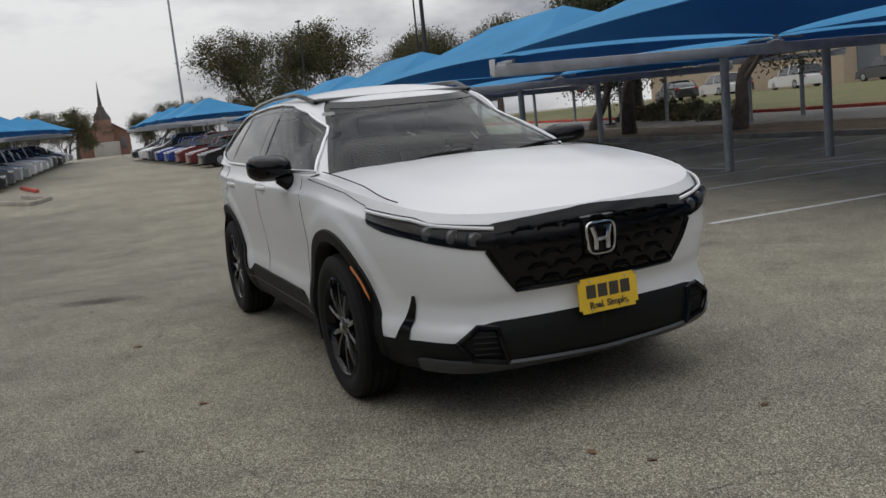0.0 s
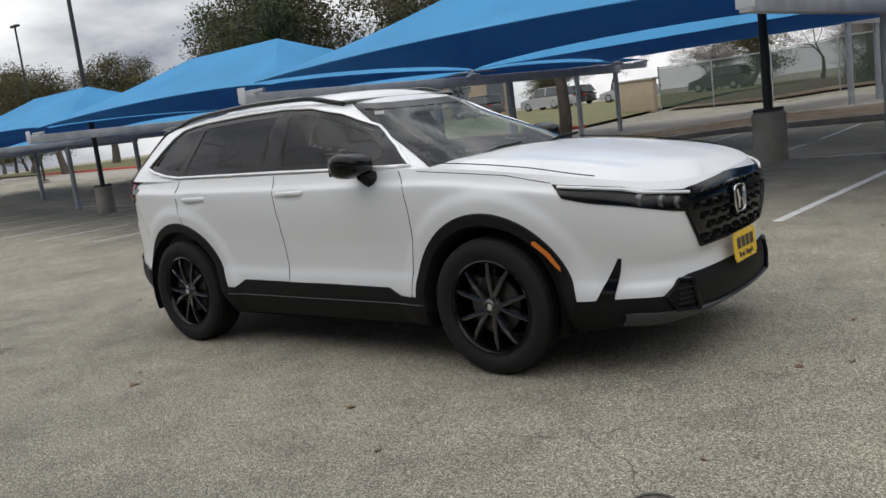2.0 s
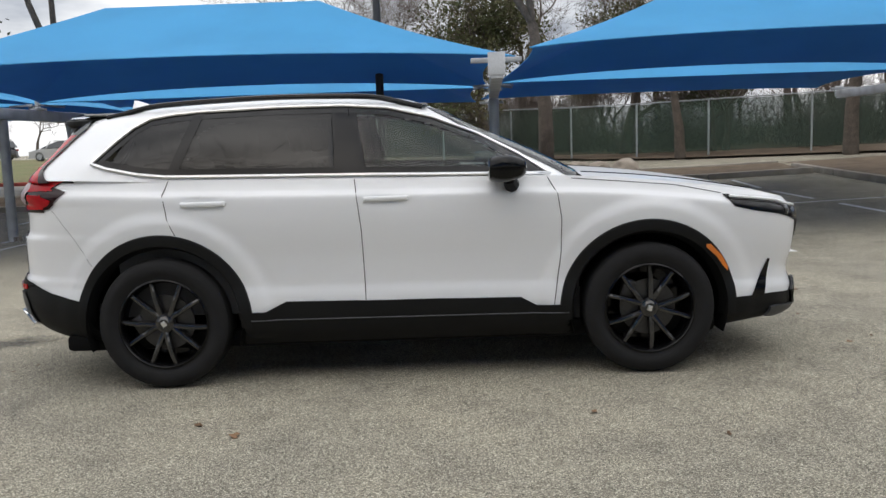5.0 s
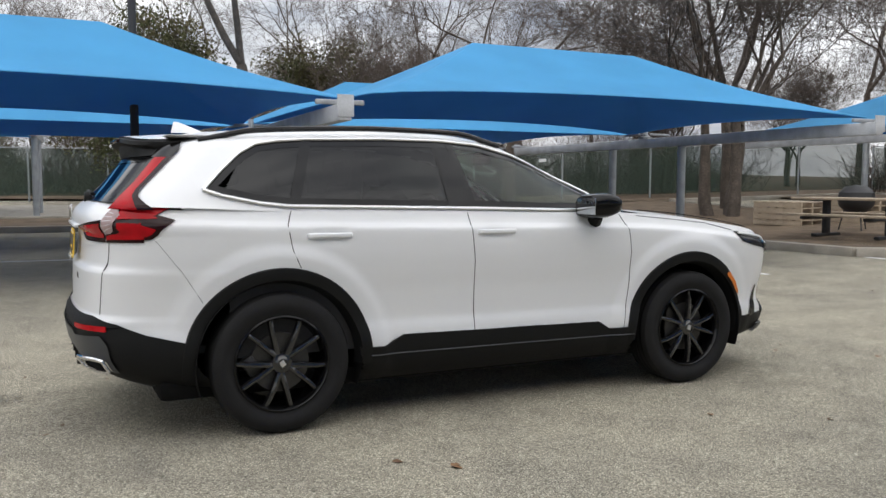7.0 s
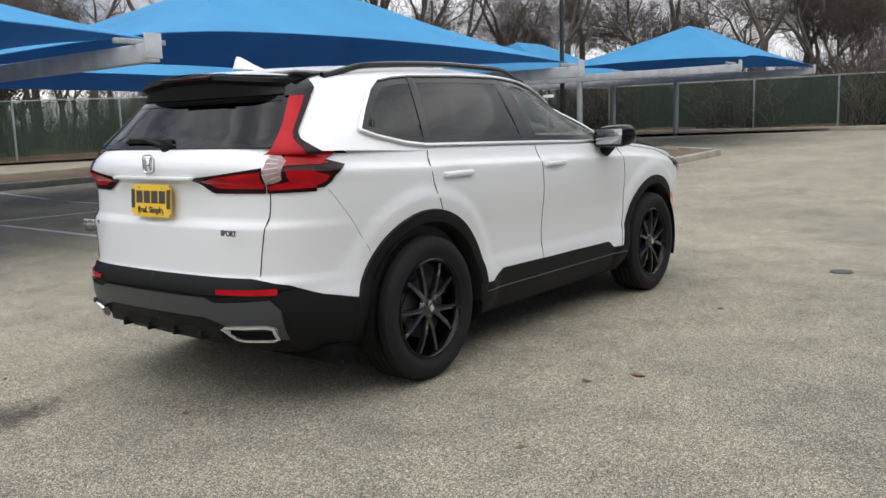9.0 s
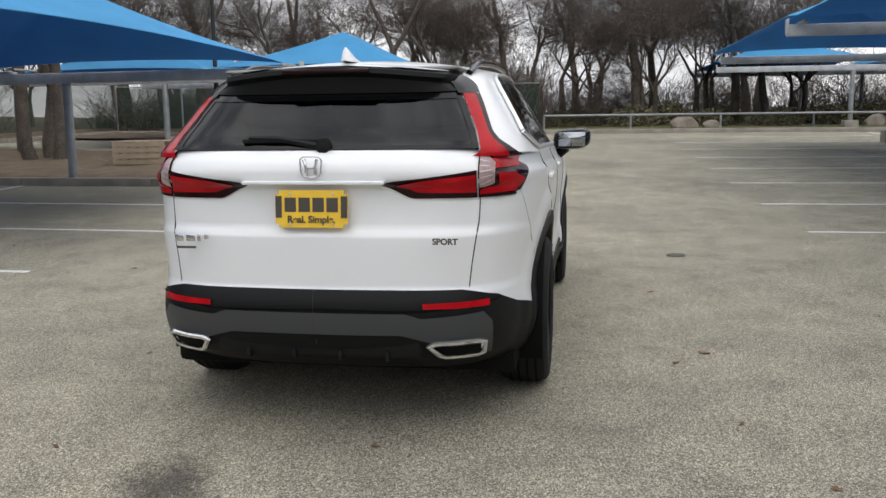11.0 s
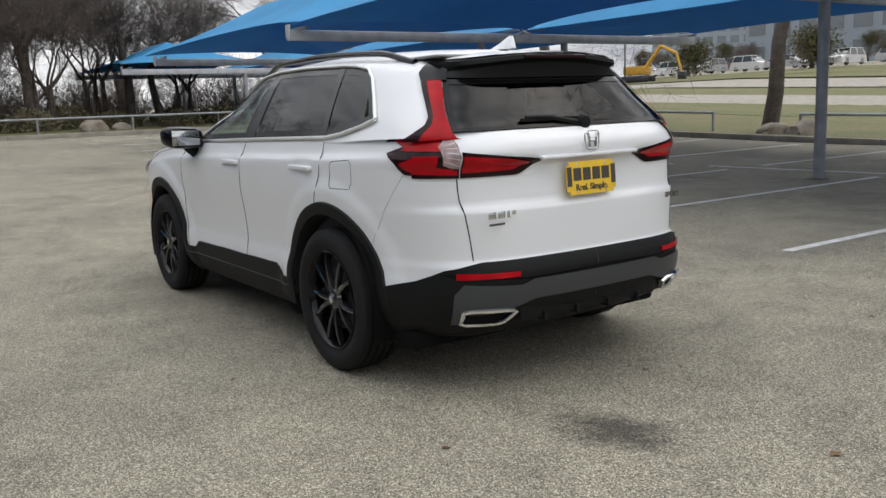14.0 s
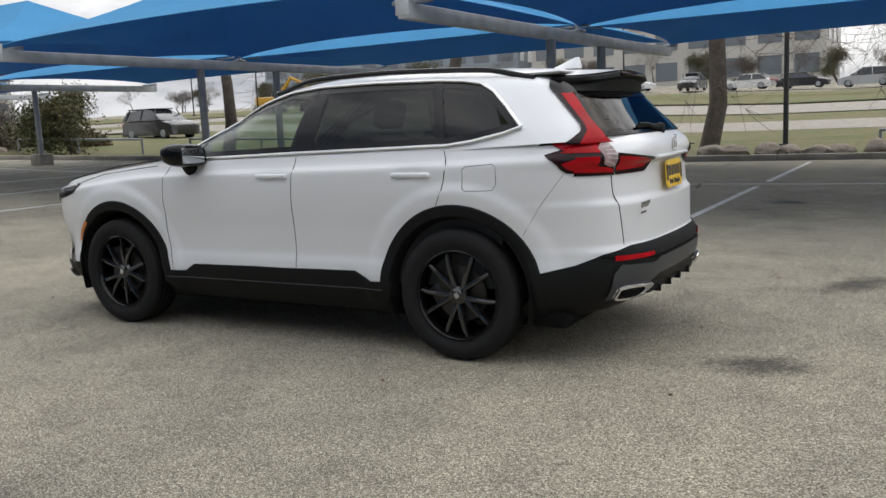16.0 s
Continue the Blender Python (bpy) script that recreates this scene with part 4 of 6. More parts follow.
M_disc = material("brake_steel", (.07, .069, .068), .42, .8, fine=.1, fine_scale=60)
M_gap = material("panel_gap", (.003, .003, .003), .9, specular=.2)
M_red = material("red_lamp_lens", (.46, .006, .012), .12, specular=.2, spot=.3, spot_scale=9)
M_reddark = material("dark_red_lamp_lens", (.016, .003, .004), .12, specular=.25)
M_lenseye = material("projector_eye", (.10, .105, .11), .1, .5, coat=.8)
M_clear = material("clear_lamp_lens", (.74, .71, .71), .2, .15, coat=.6)
M_reverse = material("reverse_lens", (.42, .29, .29), .3, .0, coat=.3, spot=.4, spot_scale=30)
M_drl = material("white_light_guide", (.85, .86, .87), .35)
M_amber = material("amber_marker", (.75, .2, .02), .3, coat=.4)
M_yellow = material("yellow_plate", (.86, .56, .04), .5, spot=.06, spot_scale=20)
M_seat = material("black_upholstery", (.03, .03, .032), .8, fine=.2, fine_scale=160)
M_trimgrey = material("grey_headliner", (.28, .28, .27), .9, fine=.06, fine_scale=120)
M_ink = material("dark_lettering", (.06, .05, .04), .6)
M_sticker = material("white_sticker", (.75, .75, .73), .6)


def glass(name, tint, r0=.06):
    """Thin tinted pane: see-through, with a mirror share that grows towards grazing views."""
    m = bpy.data.materials.new(name)
    m.use_nodes = True
    n, l = m.node_tree.nodes, m.node_tree.links
    n.remove(n["Principled BSDF"])
    t, g, f, k = (n.new(s) for s in ("ShaderNodeBsdfTransparent", "ShaderNodeBsdfGlossy", "ShaderNodeLayerWeight", "ShaderNodeMixShader"))
    p, q = n.new("ShaderNodeMath"), n.new("ShaderNodeMath")
    t.inputs["Color"].default_value = (*tint, 1)
    g.inputs["Roughness"].default_value = 0.0
    f.inputs["Blend"].default_value = 0.5
    p.operation, p.inputs[1].default_value = "POWER", 5.0
    q.operation, q.inputs[1].default_value, q.inputs[2].default_value = "MULTIPLY_ADD", 1 - r0, r0
    l.new(f.outputs["Facing"], p.inputs[0]), l.new(p.outputs[0], q.inputs[0])
    l.new(q.outputs[0], k.inputs[0]), l.new(t.outputs[0], k.inputs[1]), l.new(g.outputs[0], k.inputs[2])
    l.new(k.outputs[0], n["Material Output"].inputs["Surface"])
    return m


M_glass = glass("clear_tinted_glass", (.66, .76, .70), .045)
M_privacy = glass("privacy_glass", (.05, .058, .058), .042)
M_lens = glass("lamp_cover", (.93, .93, .93), .015)

WB, WR, ARCH = 1.35, 0.368, 0.44
Z0 = 0.22


def ztop(x):
    return spline(x, [-2.3, -1.8, -1.3, -.2, .9, 1.2, 1.6, 1.97, 2.2, 2.35], [1.2, 1.185, 1.165, 1.14, 1.115, 1.095, 1.048, .992, .94, .905])


def nose_x(z):
    return spline(z, [.22, .255, .31, .42, .47, .53, .60, .70, .80, .87, .915], [2.06, 2.25, 2.335, 2.335, 2.315, 2.305, 2.325, 2.34, 2.345, 2.325, 2.28])


def tail_x(z):
    return spline(z, [.22, .28, .36, .45, .56, .61, .64, .75, .855, .885, 1.0, 1.05, 1.075, 1.11, 1.15, 1.2], [1.98, 2.14, 2.26, 2.31, 2.325, 2.32, 2.295, 2.292, 2.288, 2.264, 2.256, 2.258, 2.282, 2.284, 2.27, 2.215])


def low_w(z):
    return spline(z, [.22, .30, .38, .44, .50, .56, .70, .82, .92, .99, 1.035, 1.055, 1.07, 1.14], [.80, .862, .886, .893, .889, .878, .886, .902, .911, .912, .910, .904, .889, .862])


HANDLES = (-.09, -1.09)


def flare(x, z):
    """Swollen shoulders over the wheels, with a soft upper edge."""
    r = min(math.hypot(x - WB, z - WR), math.hypot(x + WB, z - WR))
    return .019 * (1 - smoothstep(.55, .635, r))


def low(th, v):
    """Point of the lower body: th from nose (0) round the flank to tail (pi), v from sill to shoulder."""
    n = 6
    c, s = math.cos(th), math.sin(th)
    xn, yn = math.copysign(abs(c) ** (2 / n), c), abs(s) ** (2 / n)
    x = xn * (nose_x(Z0 + v * .695) if c > 0 else tail_x(Z0 + v * .98))
    x -= .115 * yn ** 2 * xn ** 5 if c > 0 else .08 * yn ** 2 * xn ** 5
    z = Z0 + v * (ztop(x) - Z0)
    y = yn * (low_w(Z0 + v * .92) + flare(x, z) * yn ** 6)
    for hx in HANDLES:
        y -= .013 * math.exp(-abs((x - hx) / .105) ** 3.5 - abs((z - 1.022) / .04) ** 2.5)
    return Vector((x, y, z))


def low_z(th, z):
    v = (z - Z0) / .9
    for _ in range(5):
        x = low(th, v).x
        v = (z - Z0) / (ztop(x) - Z0)
    return low(th, v)


def roof_z(x):
    return spline(x, [-2.05, -1.85, -1.6, -1.1, -.7, -.3, 0, .25, .42], [1.535, 1.562, 1.59, 1.62, 1.63, 1.622, 1.602, 1.565, 1.525])


GX = -0.8


def high(th, v):
    """Point of the upper body, from shoulder (0) to roof edge (1)."""
    c, s = math.cos(th), math.sin(th)
    n = interp(v, [0, .6], [7, 4.6]) if c > 0 else 6
    xn, yn = math.copysign(abs(c) ** (2 / n), c), abs(s) ** (2 / n)
    x = GX + xn * ((spline(v, [0, .3, .6, .85, 1], [1.07, .87, .64, .42, .25]) - GX) if c > 0 else (GX + spline(v, [0, .12, .4, .7, 1], [2.215, 2.19, 2.115, 2.04, 1.95])))
    zb = ztop(x) - .012 if x < .9 else 1.10
    z = zb + v * (roof_z(x) - .06 - zb)
    x -= .06 * yn ** 2 * xn ** 5 if c < 0 else 0.0
    y = yn * spline(v, [0, .25, .5, .8, .93, 1], [.862, .815, .757, .678, .635, .59])
    return Vector((x, y, z))


def high_z(th, z):
    v = .3
    for _ in range(8):
        x = high(th, v).x
        zb = ztop(x) - .012 if x < .9 else 1.10
        v = (z - zb) / (roof_z(x) - .06 - zb)
    return high(th, min(1.05, max(-.05, v)))


def find_th(surf, kind, c, z):
    """The angle at which a surface at height z reaches x (kind s) or y on nose (f) or tail (r)."""
    lo, hi = {"s": (0.0, math.pi), "f": (0.0, math.pi / 2), "r": (math.pi / 2, math.pi)}[kind]
    for _ in range(24):
        m = (lo + hi) / 2
        p = surf(m, z)
        val, up = (p.x, False) if kind == "s" else (p.y, kind == "f")
        if (val < c) == up:
            lo = m
        else:
            hi = m
    return (lo + hi) / 2


def arc(th):
    """Length along the flank, to space columns evenly."""
    return ARC_L[min(len(ARC_L) - 1, max(0, int(round(th / math.pi * 2000))))]


ARC_L = [0.0]
for i in range(2000):
    ARC_L.append(ARC_L[-1] + (low(math.pi * (i + 1) / 2000, .5) - low(math.pi * i / 2000, .5)).length)
ARC_T = [math.pi * i / 2000 for i in range(2001)]


def normal_at(surf, th, z):
    d = .004
    a = surf(min(math.pi, th + d), z) - surf(max(0.0, th - d), z)
    b = surf(th, z + .004) - surf(th, z - .004)
    k = b.cross(a)
    p = surf(th, z)
    if k.length < 1e-9:
        return Vector((1, 0, 0))
    k.normalize()
    return k if k.dot(Vector((p.x * .2, p.y, 0))) > 0 else -k


def side_pt(surf, x, z):
    """The flank at a given length and height."""
    if surf is low_z:
        if x > 1.2 or x < -1.5:
            return Vector((x, low_z(find_th(low_z, "s", x, z), z).y, z))
        v = (z - Z0) / (ztop(x) - Z0)
        reach = nose_x(Z0 + v * .695) if x > 0 else tail_x(Z0 + v * .98)
        yn = max(0.0, 1 - min(1.0, abs(x) / reach) ** 6) ** (1 / 6)
        y = yn * (low_w(Z0 + v * .92) + flare(x, z) * yn ** 6)
    else:
        zb = ztop(x) - .012 if x < .9 else 1.10
        v = min(1.0, max(0.0, (z - zb) / (roof_z(x) - .06 - zb)))
        if x > GX:
            reach, n = spline(v, [0, .3, .6, .85, 1], [1.07, .87, .64, .42, .25]) - GX, interp(v, [0, .6], [7, 4.6])
        else:
            reach, n = GX + spline(v, [0, .12, .4, .7, 1], [2.215, 2.19, 2.115, 2.04, 1.95]), 6
        yn = max(0.0, 1 - min(1.0, abs(x - GX) / reach) ** n) ** (1 / n)
        y = yn * spline(v, [0, .25, .5, .8, .93, 1], [.862, .815, .757, .678, .635, .59])
    return Vector((x, y, z))


def side_off(surf, x, z, off):
    p = side_pt(surf, x, z)
    a = side_pt(surf, x + .006, z) - side_pt(surf, x - .006, z)
    b = side_pt(surf, x, z + .006) - side_pt(surf, x, z - .006)
    n = a.cross(b)
    n = n.normalized() if n.length > 1e-9 else Vector((0, 1, 0))
    return p + (n if n.y > 0 else -n) * off


def outward(bm):
    """Turns the faces of an open panel away from the car's middle."""
    bmesh.ops.recalc_face_normals(bm, faces=bm.faces)
    bm.normal_update()
    s = sum(f.normal.dot(Vector((f.calc_center_median().x * .25, f.calc_center_median().y, (f.calc_center_median().z - .8) * .5))) * f.calc_area() for f in bm.faces)
    if s < 0:
        bmesh.ops.reverse_faces(bm, faces=bm.faces)
    return bm


def blade(left, right, side=1, surf=low_z, off=.006, rows=10, cols=3):
    """A panel between two lines of (x, z) that both run upwards."""
    z0, z1 = left[0][1], left[-1][1]
    out = []
    for j in range(rows + 1):
        t = j / rows
        row = []
        for i in range(cols + 1):
            q = []
            for line in (left, right):
                z = line[0][1] + (line[-1][1] - line[0][1]) * t
                q.append((interp(z, [p[1] for p in line], [p[0] for p in line]), z))
            x, z = (q[0][k] + (q[1][k] - q[0][k]) * i / cols for k in (0, 1))
            th = find_th(surf, "s", x, z)
            p = surf(th, z) + normal_at(surf, th, z) * off
            row.append((p.x, side * p.y, p.z))
        out.append(row)
    return outward(grid_mesh(out))


def patch(lower, upper, side=1, surf=low_z, off=.004, cols=24, rows=4, thick=.0, bm=None):
    """A panel laid on the body between two lines of (kind, c, z)."""
    def conv(line):
        pts = sorted((arc(find_th(surf, k, c, z)), z) for k, c, z in line)
        return [p[0] for p in pts], [p[1] for p in pts]
    (la, lz), (ua, uz) = conv(lower), conv(upper)
    a0, a1 = max(la[0], ua[0]), min(la[-1], ua[-1])
    stops = sorted({a0, a1, *[a for a in la + ua if a0 < a < a1], *[a0 + (a1 - a0) * i / cols for i in range(cols + 1)]})
    rows_out = []
    for j in range(rows + 1):
        r = []
        for a in stops:
            z = interp(a, la, lz) + (interp(a, ua, uz) - interp(a, la, lz)) * j / rows
            th = float(np.interp(a, ARC_L, ARC_T))
            p = surf(th, z) + normal_at(surf, th, z) * off
            r.append((p.x, side * p.y, p.z))
        rows_out.append(r)
    bm = bm or bmesh.new()
    grid_mesh(rows_out, bm)
    bmesh.ops.remove_doubles(bm, verts=bm.verts, dist=.0004)
    outward(bm)
    if thick:
        bmesh.ops.solidify(bm, geom=bm.faces[:], thickness=thick)
    return bm


def seam(line, side=1, surf=low_z, r=.0027, off=-.0005, bm=None, sides=5, step=.05):
    """A thin line laid on the body along (kind, c, z)."""
    pts = []
    if all(k == "s" for k, _, _ in line):
        for (_, x0, z0), (_, x1, z1) in zip(line, line[1:]):
            n = max(2, int((abs(x1 - x0) + abs(z1 - z0)) / step))
            pts += [side_off(surf, x0 + (x1 - x0) * i / n, z0 + (z1 - z0) * i / n, off) for i in range(n)]
        pts.append(side_off(surf, *line[-1][1:], off))
        return tube([(p.x, side * p.y, p.z) for p in pts], r, sides, bm)
    for (k0, c0, z0), (k1, c1, z1) in zip(line, line[1:]):
        t0, t1 = find_th(surf, k0, c0, z0), find_th(surf, k1, c1, z1)
        a0, a1 = arc(t0), arc(t1)
        n = max(2, int((abs(a1 - a0) + abs(z1 - z0)) / step))
        for i in range(n + (1 if (k1, c1, z1) == line[-1] else 0)):
            a, z = a0 + (a1 - a0) * i / n, z0 + (z1 - z0) * i / n
            th = float(np.interp(a, ARC_L, ARC_T))
            p = surf(th, z) + normal_at(surf, th, z) * off
            pts.append((p.x, side * p.y, p.z))
    return tube(pts, r, sides, bm)


car = thing("white_car", "pearl white compact SUV with black wheels and cladding, parked on asphalt", "car")

# -- body shell, split into its panels
def even(n, lo=0.0, hi=math.pi):
    a0, a1 = arc(lo), arc(hi)
    return [float(np.interp(a0 + (a1 - a0) * i / n, ARC_L, ARC_T)) for i in range(n + 1)]


def shell(surf, ths, vs, names, drop):
    """Builds both sides of a grid and deals its faces out to named panels with the whole grid's normals."""
    P = [[surf(th, v) for th in ths] for v in vs]
    NR, NC = len(vs), len(ths)
    N = [[None] * NC for _ in vs]
    for j in range(NR):
        for i in range(NC):
            a = P[j][min(NC - 1, i + 1)] - P[j][max(0, i - 1)]
            if i == 0 or i == NC - 1:
                a = Vector((0, 1 if i == 0 else -1, 0))
            b = P[min(NR - 1, j + 1)][i] - P[max(0, j - 1)][i]
            k = b.cross(a)
            k = k.normalized() if k.length > 1e-9 else Vector((1, 0, 0))
            N[j][i] = -k
    groups = {}
    for j in range(NR - 1):
        for i in range(NC - 1):
            c = (P[j][i] + P[j + 1][i + 1] + P[j][i + 1] + P[j + 1][i]) / 4
            if not drop(c):
                groups.setdefault(names(c, ths[i]), []).append((j, i))
    for name, cells in groups.items():
        for sides in ((1,), (-1,)) if name not in CENTRE_PANELS else ((1, -1),):
            verts, norms, faces, index = [], [], [], {}
            for sd in sides:
                for j, i in cells:
                    q = []
                    for jj, ii in ((j, i), (j, i + 1), (j + 1, i + 1), (j + 1, i)):
                        key = (jj, ii, sd if ii not in (0, NC - 1) else 0)
                        if key not in index:
                            index[key] = len(verts)
                            p, nn = P[jj][ii], N[jj][ii]
                            verts.append((p.x, sd * p.y, p.z))
                            norms.append((nn.x, sd * nn.y, nn.z))
                        q.append(index[key])
                    faces.append(q if sd < 0 else q[::-1])
            me = bpy.data.meshes.new(name)
            me.from_pydata(verts, [], faces)
            me.materials.append(M_clad if name == "lower_valance" else M_white)
            for poly in me.polygons:
                poly.use_smooth = True
            f = me.polygons[0]
            if f.normal.dot(Vector(norms[f.vertices[0]])) < 0:
                me.flip_normals()
            me.normals_split_custom_set_from_vertices(norms)
            ob = new(name, me)
            ob.parent = car
            PANELS[(name, sides[0])] = ob


PANELS = {}
CENTRE_PANELS = {"lower_valance", "front_bumper", "rear_bumper", "tailgate", "windscreen_frame", "tailgate_frame"}
FD_REAR = lambda z: interp(z, [.39, .86, 1.15], [-.22, -.23, -.26])
FD_FRONT = lambda z: interp(z, [.41, .6, .76, .99, 1.13], [.82, .85, .87, .86, .80])
RD_REAR = lambda z: interp(z, [.42, .62, .85, .95, 1.1, 1.18], [-.86, -1.05, -1.25, -1.29, -1.31, -1.28])


def low_panel(c, th):
    x, z = c.x, c.z
    if z < .385:
        return "lower_valance"
    if x > FD_FRONT(z):
        return "front_bumper" if x > 1.95 - .25 * (z - .6) and z < .99 and (x > 2.0 or z < .8) else "front_fender"
    if x > FD_REAR(z):
        return "front_door"
    if x > RD_REAR(z):
        return "rear_door"
    if abs(c.y) < .665 and x < -1.9:
        return "tailgate" if z > .63 else "rear_bumper"
    return "rear_bumper" if z < .63 and x < -1.75 else "quarter_panel"


def in_arch(c):
    return min(math.hypot(c.x - WB, c.z - WR), math.hypot(c.x + WB, c.z - WR)) < ARCH + .012


low_rows = [i / 66 for i in range(67)]
shell(low, even(270), low_rows, low_panel, in_arch)
# shoulder ledge that closes the body under the windows
for s in (1, -1):
    rows = []
    for k in range(3):
        row = []
        for th in even(120, find_th(low_z, "s", .95, 1.1), math.pi):
            p = low(th, 1)
            q = Vector((p.x + (-.4 - p.x) * .035 * k, p.y * (1 - .05 * k), p.z + .004 * k - .001))
            row.append((q.x, s * q.y, q.z))
        rows.append(row)
    part("shoulder", outward(grid_mesh(rows)), M_white, car)

DLO_LO = [(-1.72, 1.262), (-1.63, 1.232), (-1.45, 1.195), (-1.3, 1.178), (-.16, 1.155), (.82, 1.127)]
DLO_HI = [(-1.72, 1.262), (-1.61, 1.37), (-1.51, 1.455), (-1.42, 1.503), (-1.3, 1.522), (-1.15, 1.533), (-.7, 1.545), (-.33, 1.543), (-.08, 1.524), (.17, 1.465), (.43, 1.362), (.66, 1.237), (.82, 1.127)]


def in_dlo(x, z, m):
    if not -1.72 + m < x < .82 - m:
        return False
    return interp(x, [p[0] for p in DLO_LO], [p[1] for p in DLO_LO]) + m < z < interp(x, [p[0] for p in DLO_HI], [p[1] for p in DLO_HI]) - m


WS_Y, RG_Y = 0.80, 0.775      # share of the half width that the screens take


def high_panel(c, th):
    if c.x > 0.3 or (c.x > -.05 and math.cos(th) > .6):
        return "a_pillar"
    return "roof_side"


def high_drop(c):
    if in_dlo(c.x, c.z, .018):
        return True
    return False


TH_WS = next(t for t in ARC_T if abs(math.sin(t)) ** (2 / 4.2) >= WS_Y)
TH_RG = next(t for t in reversed(ARC_T) if abs(math.sin(t)) ** (2 / 6) >= RG_Y)


def span(a, b, n):
    return [a + (b - a) * i / n for i in range(n + 1)]


def even_high(a, b, n):
    pts = [a + (b - a) * i / 400 for i in range(401)]
    L = [0.0]
    for p, q in zip(pts, pts[1:]):
        L.append(L[-1] + (high(q, .4) - high(p, .4)).length)
    return [float(np.interp(L[-1] * i / n, L, pts)) for i in range(n + 1)]


vs_high = span(0, 1, 22)
shell(high, even_high(TH_WS, TH_RG, 130), vs_high, high_panel, high_drop)


shell(lambda th, v: high(th, v) - Vector((.015 * math.cos(th), .022 * math.sin(th), .012)), even_high(TH_WS, TH_RG, 130), vs_high, lambda c, th: "cabin_lining", high_drop)
for s in (1, -1):
    PANELS[("cabin_lining", s)].data.materials[0] = M_seat


def spread(ths, v):
    """Angles of a screen's row; the rear window widens towards the roof."""
    if ths[-1] < 1:
        return ths
    edge = math.pi - math.asin(interp(v, [0, .25, .7, 1], [.775, .79, .82, .83]) ** 3)
    return [edge + (math.pi - edge) * i / (len(ths) - 1) for i in range(len(ths))]


def screen(name, ths, v0, v1, mat, label, off):
    rows = []
    for v in span(v0, v1, 14):
        half = [high(t, v) for t in spread(ths, v)]
        out = off * Vector((1 if ths[0] < 1 else -1, 0, .5))
        rows.append([tuple(p + out) for p in half] + [(p.x + out.x, -p.y, p.z + out.z) for p in reversed(half[:-1] if False else half)][1:] if ths[-1] < 1e-6 or abs(ths[-1] - math.pi) < 1e-6 else [tuple(p) for p in half])
    return part(name, outward(grid_mesh(rows)), mat, car, label)


ws_th = list(reversed([TH_WS * i / 24 for i in range(25)]))
rg_th = [TH_RG + (math.pi - TH_RG) * i / 24 for i in range(25)]
windscreen = screen("windscreen", ws_th, .02, .97, M_glass, "raked greenish windscreen", .002)
rear_glass = screen("rear_window", rg_th, .06, .97, M_privacy, "dark privacy glass rear window", .002)


def screen_border(name, ths, v0, v1, low_band, top_band, mat, parent):
    """Black band round a screen."""
    bm = bmesh.new()
    d = Vector((.004 if ths[0] < 1 else -.004, 0, .003))

    def full(v):
        half = [high(t, v) + d for t in spread(ths, v)]
        return half + [Vector((p.x, -p.y, p.z)) for p in reversed(half)][1:]
    grid_mesh([full(v0), full(v0 + low_band)], bm)
    grid_mesh([full(v) for v in span(v1 - top_band, v1, 4)], bm)
    for s in (1, -1):
        grid_mesh([[Vector((p.x, s * p.y, p.z)) for p in (high(t, v) + d for t in spread(ths, v)[:4])] for v in span(v0, v1, 14)], bm)
    return part(name, bm, mat, parent)


screen_border("ceramic_border", ws_th, .0, 1.0, .07, .07, M_gloss, windscreen)
screen_border("ceramic_border", rg_th, .05, 1.0, .05, .26, M_gloss, rear_glass)

# roof skin and bonnet
def cap(edge, spine, height, n=10):
    rows = []
    for k in range(n + 1):
        s = 1 - (1 - k / n) ** 1.15
        row = []
        for p in edge:
            q = Vector(spine(p))
            x, y = p.x + (q.x - p.x) * s, p.y + (q.y - p.y) * s
            row.append((x, y, height(x, y, p, s)))
        rows.append(row)
    return rows


ring = [high(t, 1) for t in even_high(0, math.pi, 90)]
ring = ring + [Vector((p.x, -p.y, p.z)) for p in reversed(ring[1:-1])]
rows = cap(ring, lambda p: (min(-.1, max(-1.6, p.x)), 0, 0), lambda x, y, p, s: p.z + (roof_z(x) - .0 - p.z) * (1 - (1 - s) ** 2.2))
bm = grid_mesh(rows, close=True)
bmesh.ops.remove_doubles(bm, verts=bm.verts, dist=.0005)
bmesh.ops.recalc_face_normals(bm, faces=bm.faces)
part("roof", bm, M_white, car)

hood_th = even(60, 0, find_th(low_z, "s", 1.0, 1.1))
ring = [low(t, 1) for t in hood_th]
rows = []
for k in range(17):
    s = k / 16
    row = []
    for p in ring:
        xt = min(p.x, 2.02)
        x, y = p.x + (xt - p.x) * s, p.y * (1 - s)
        cr = .026 * smoothstep(2.36, 1.5, x) + .006
        e = 1 - (1 - s) ** 1.7
        z = ztop(x) + cr * e + .004 * math.exp(-((abs(y) - .5 - .1 * (1.9 - x)) / .09) ** 2) * smoothstep(2.3, 1.9, x)
        row.append((x, y, z))
    rows.append(row)
bm = bmesh.new()
for s in (1, -1):
    grid_mesh([[(x, s * y, z) for x, y, z in r] for r in rows], bm)
bmesh.ops.remove_doubles(bm, verts=bm.verts, dist=.0008)
outward(bm)
hood = part("bonnet", bm, M_white, car)
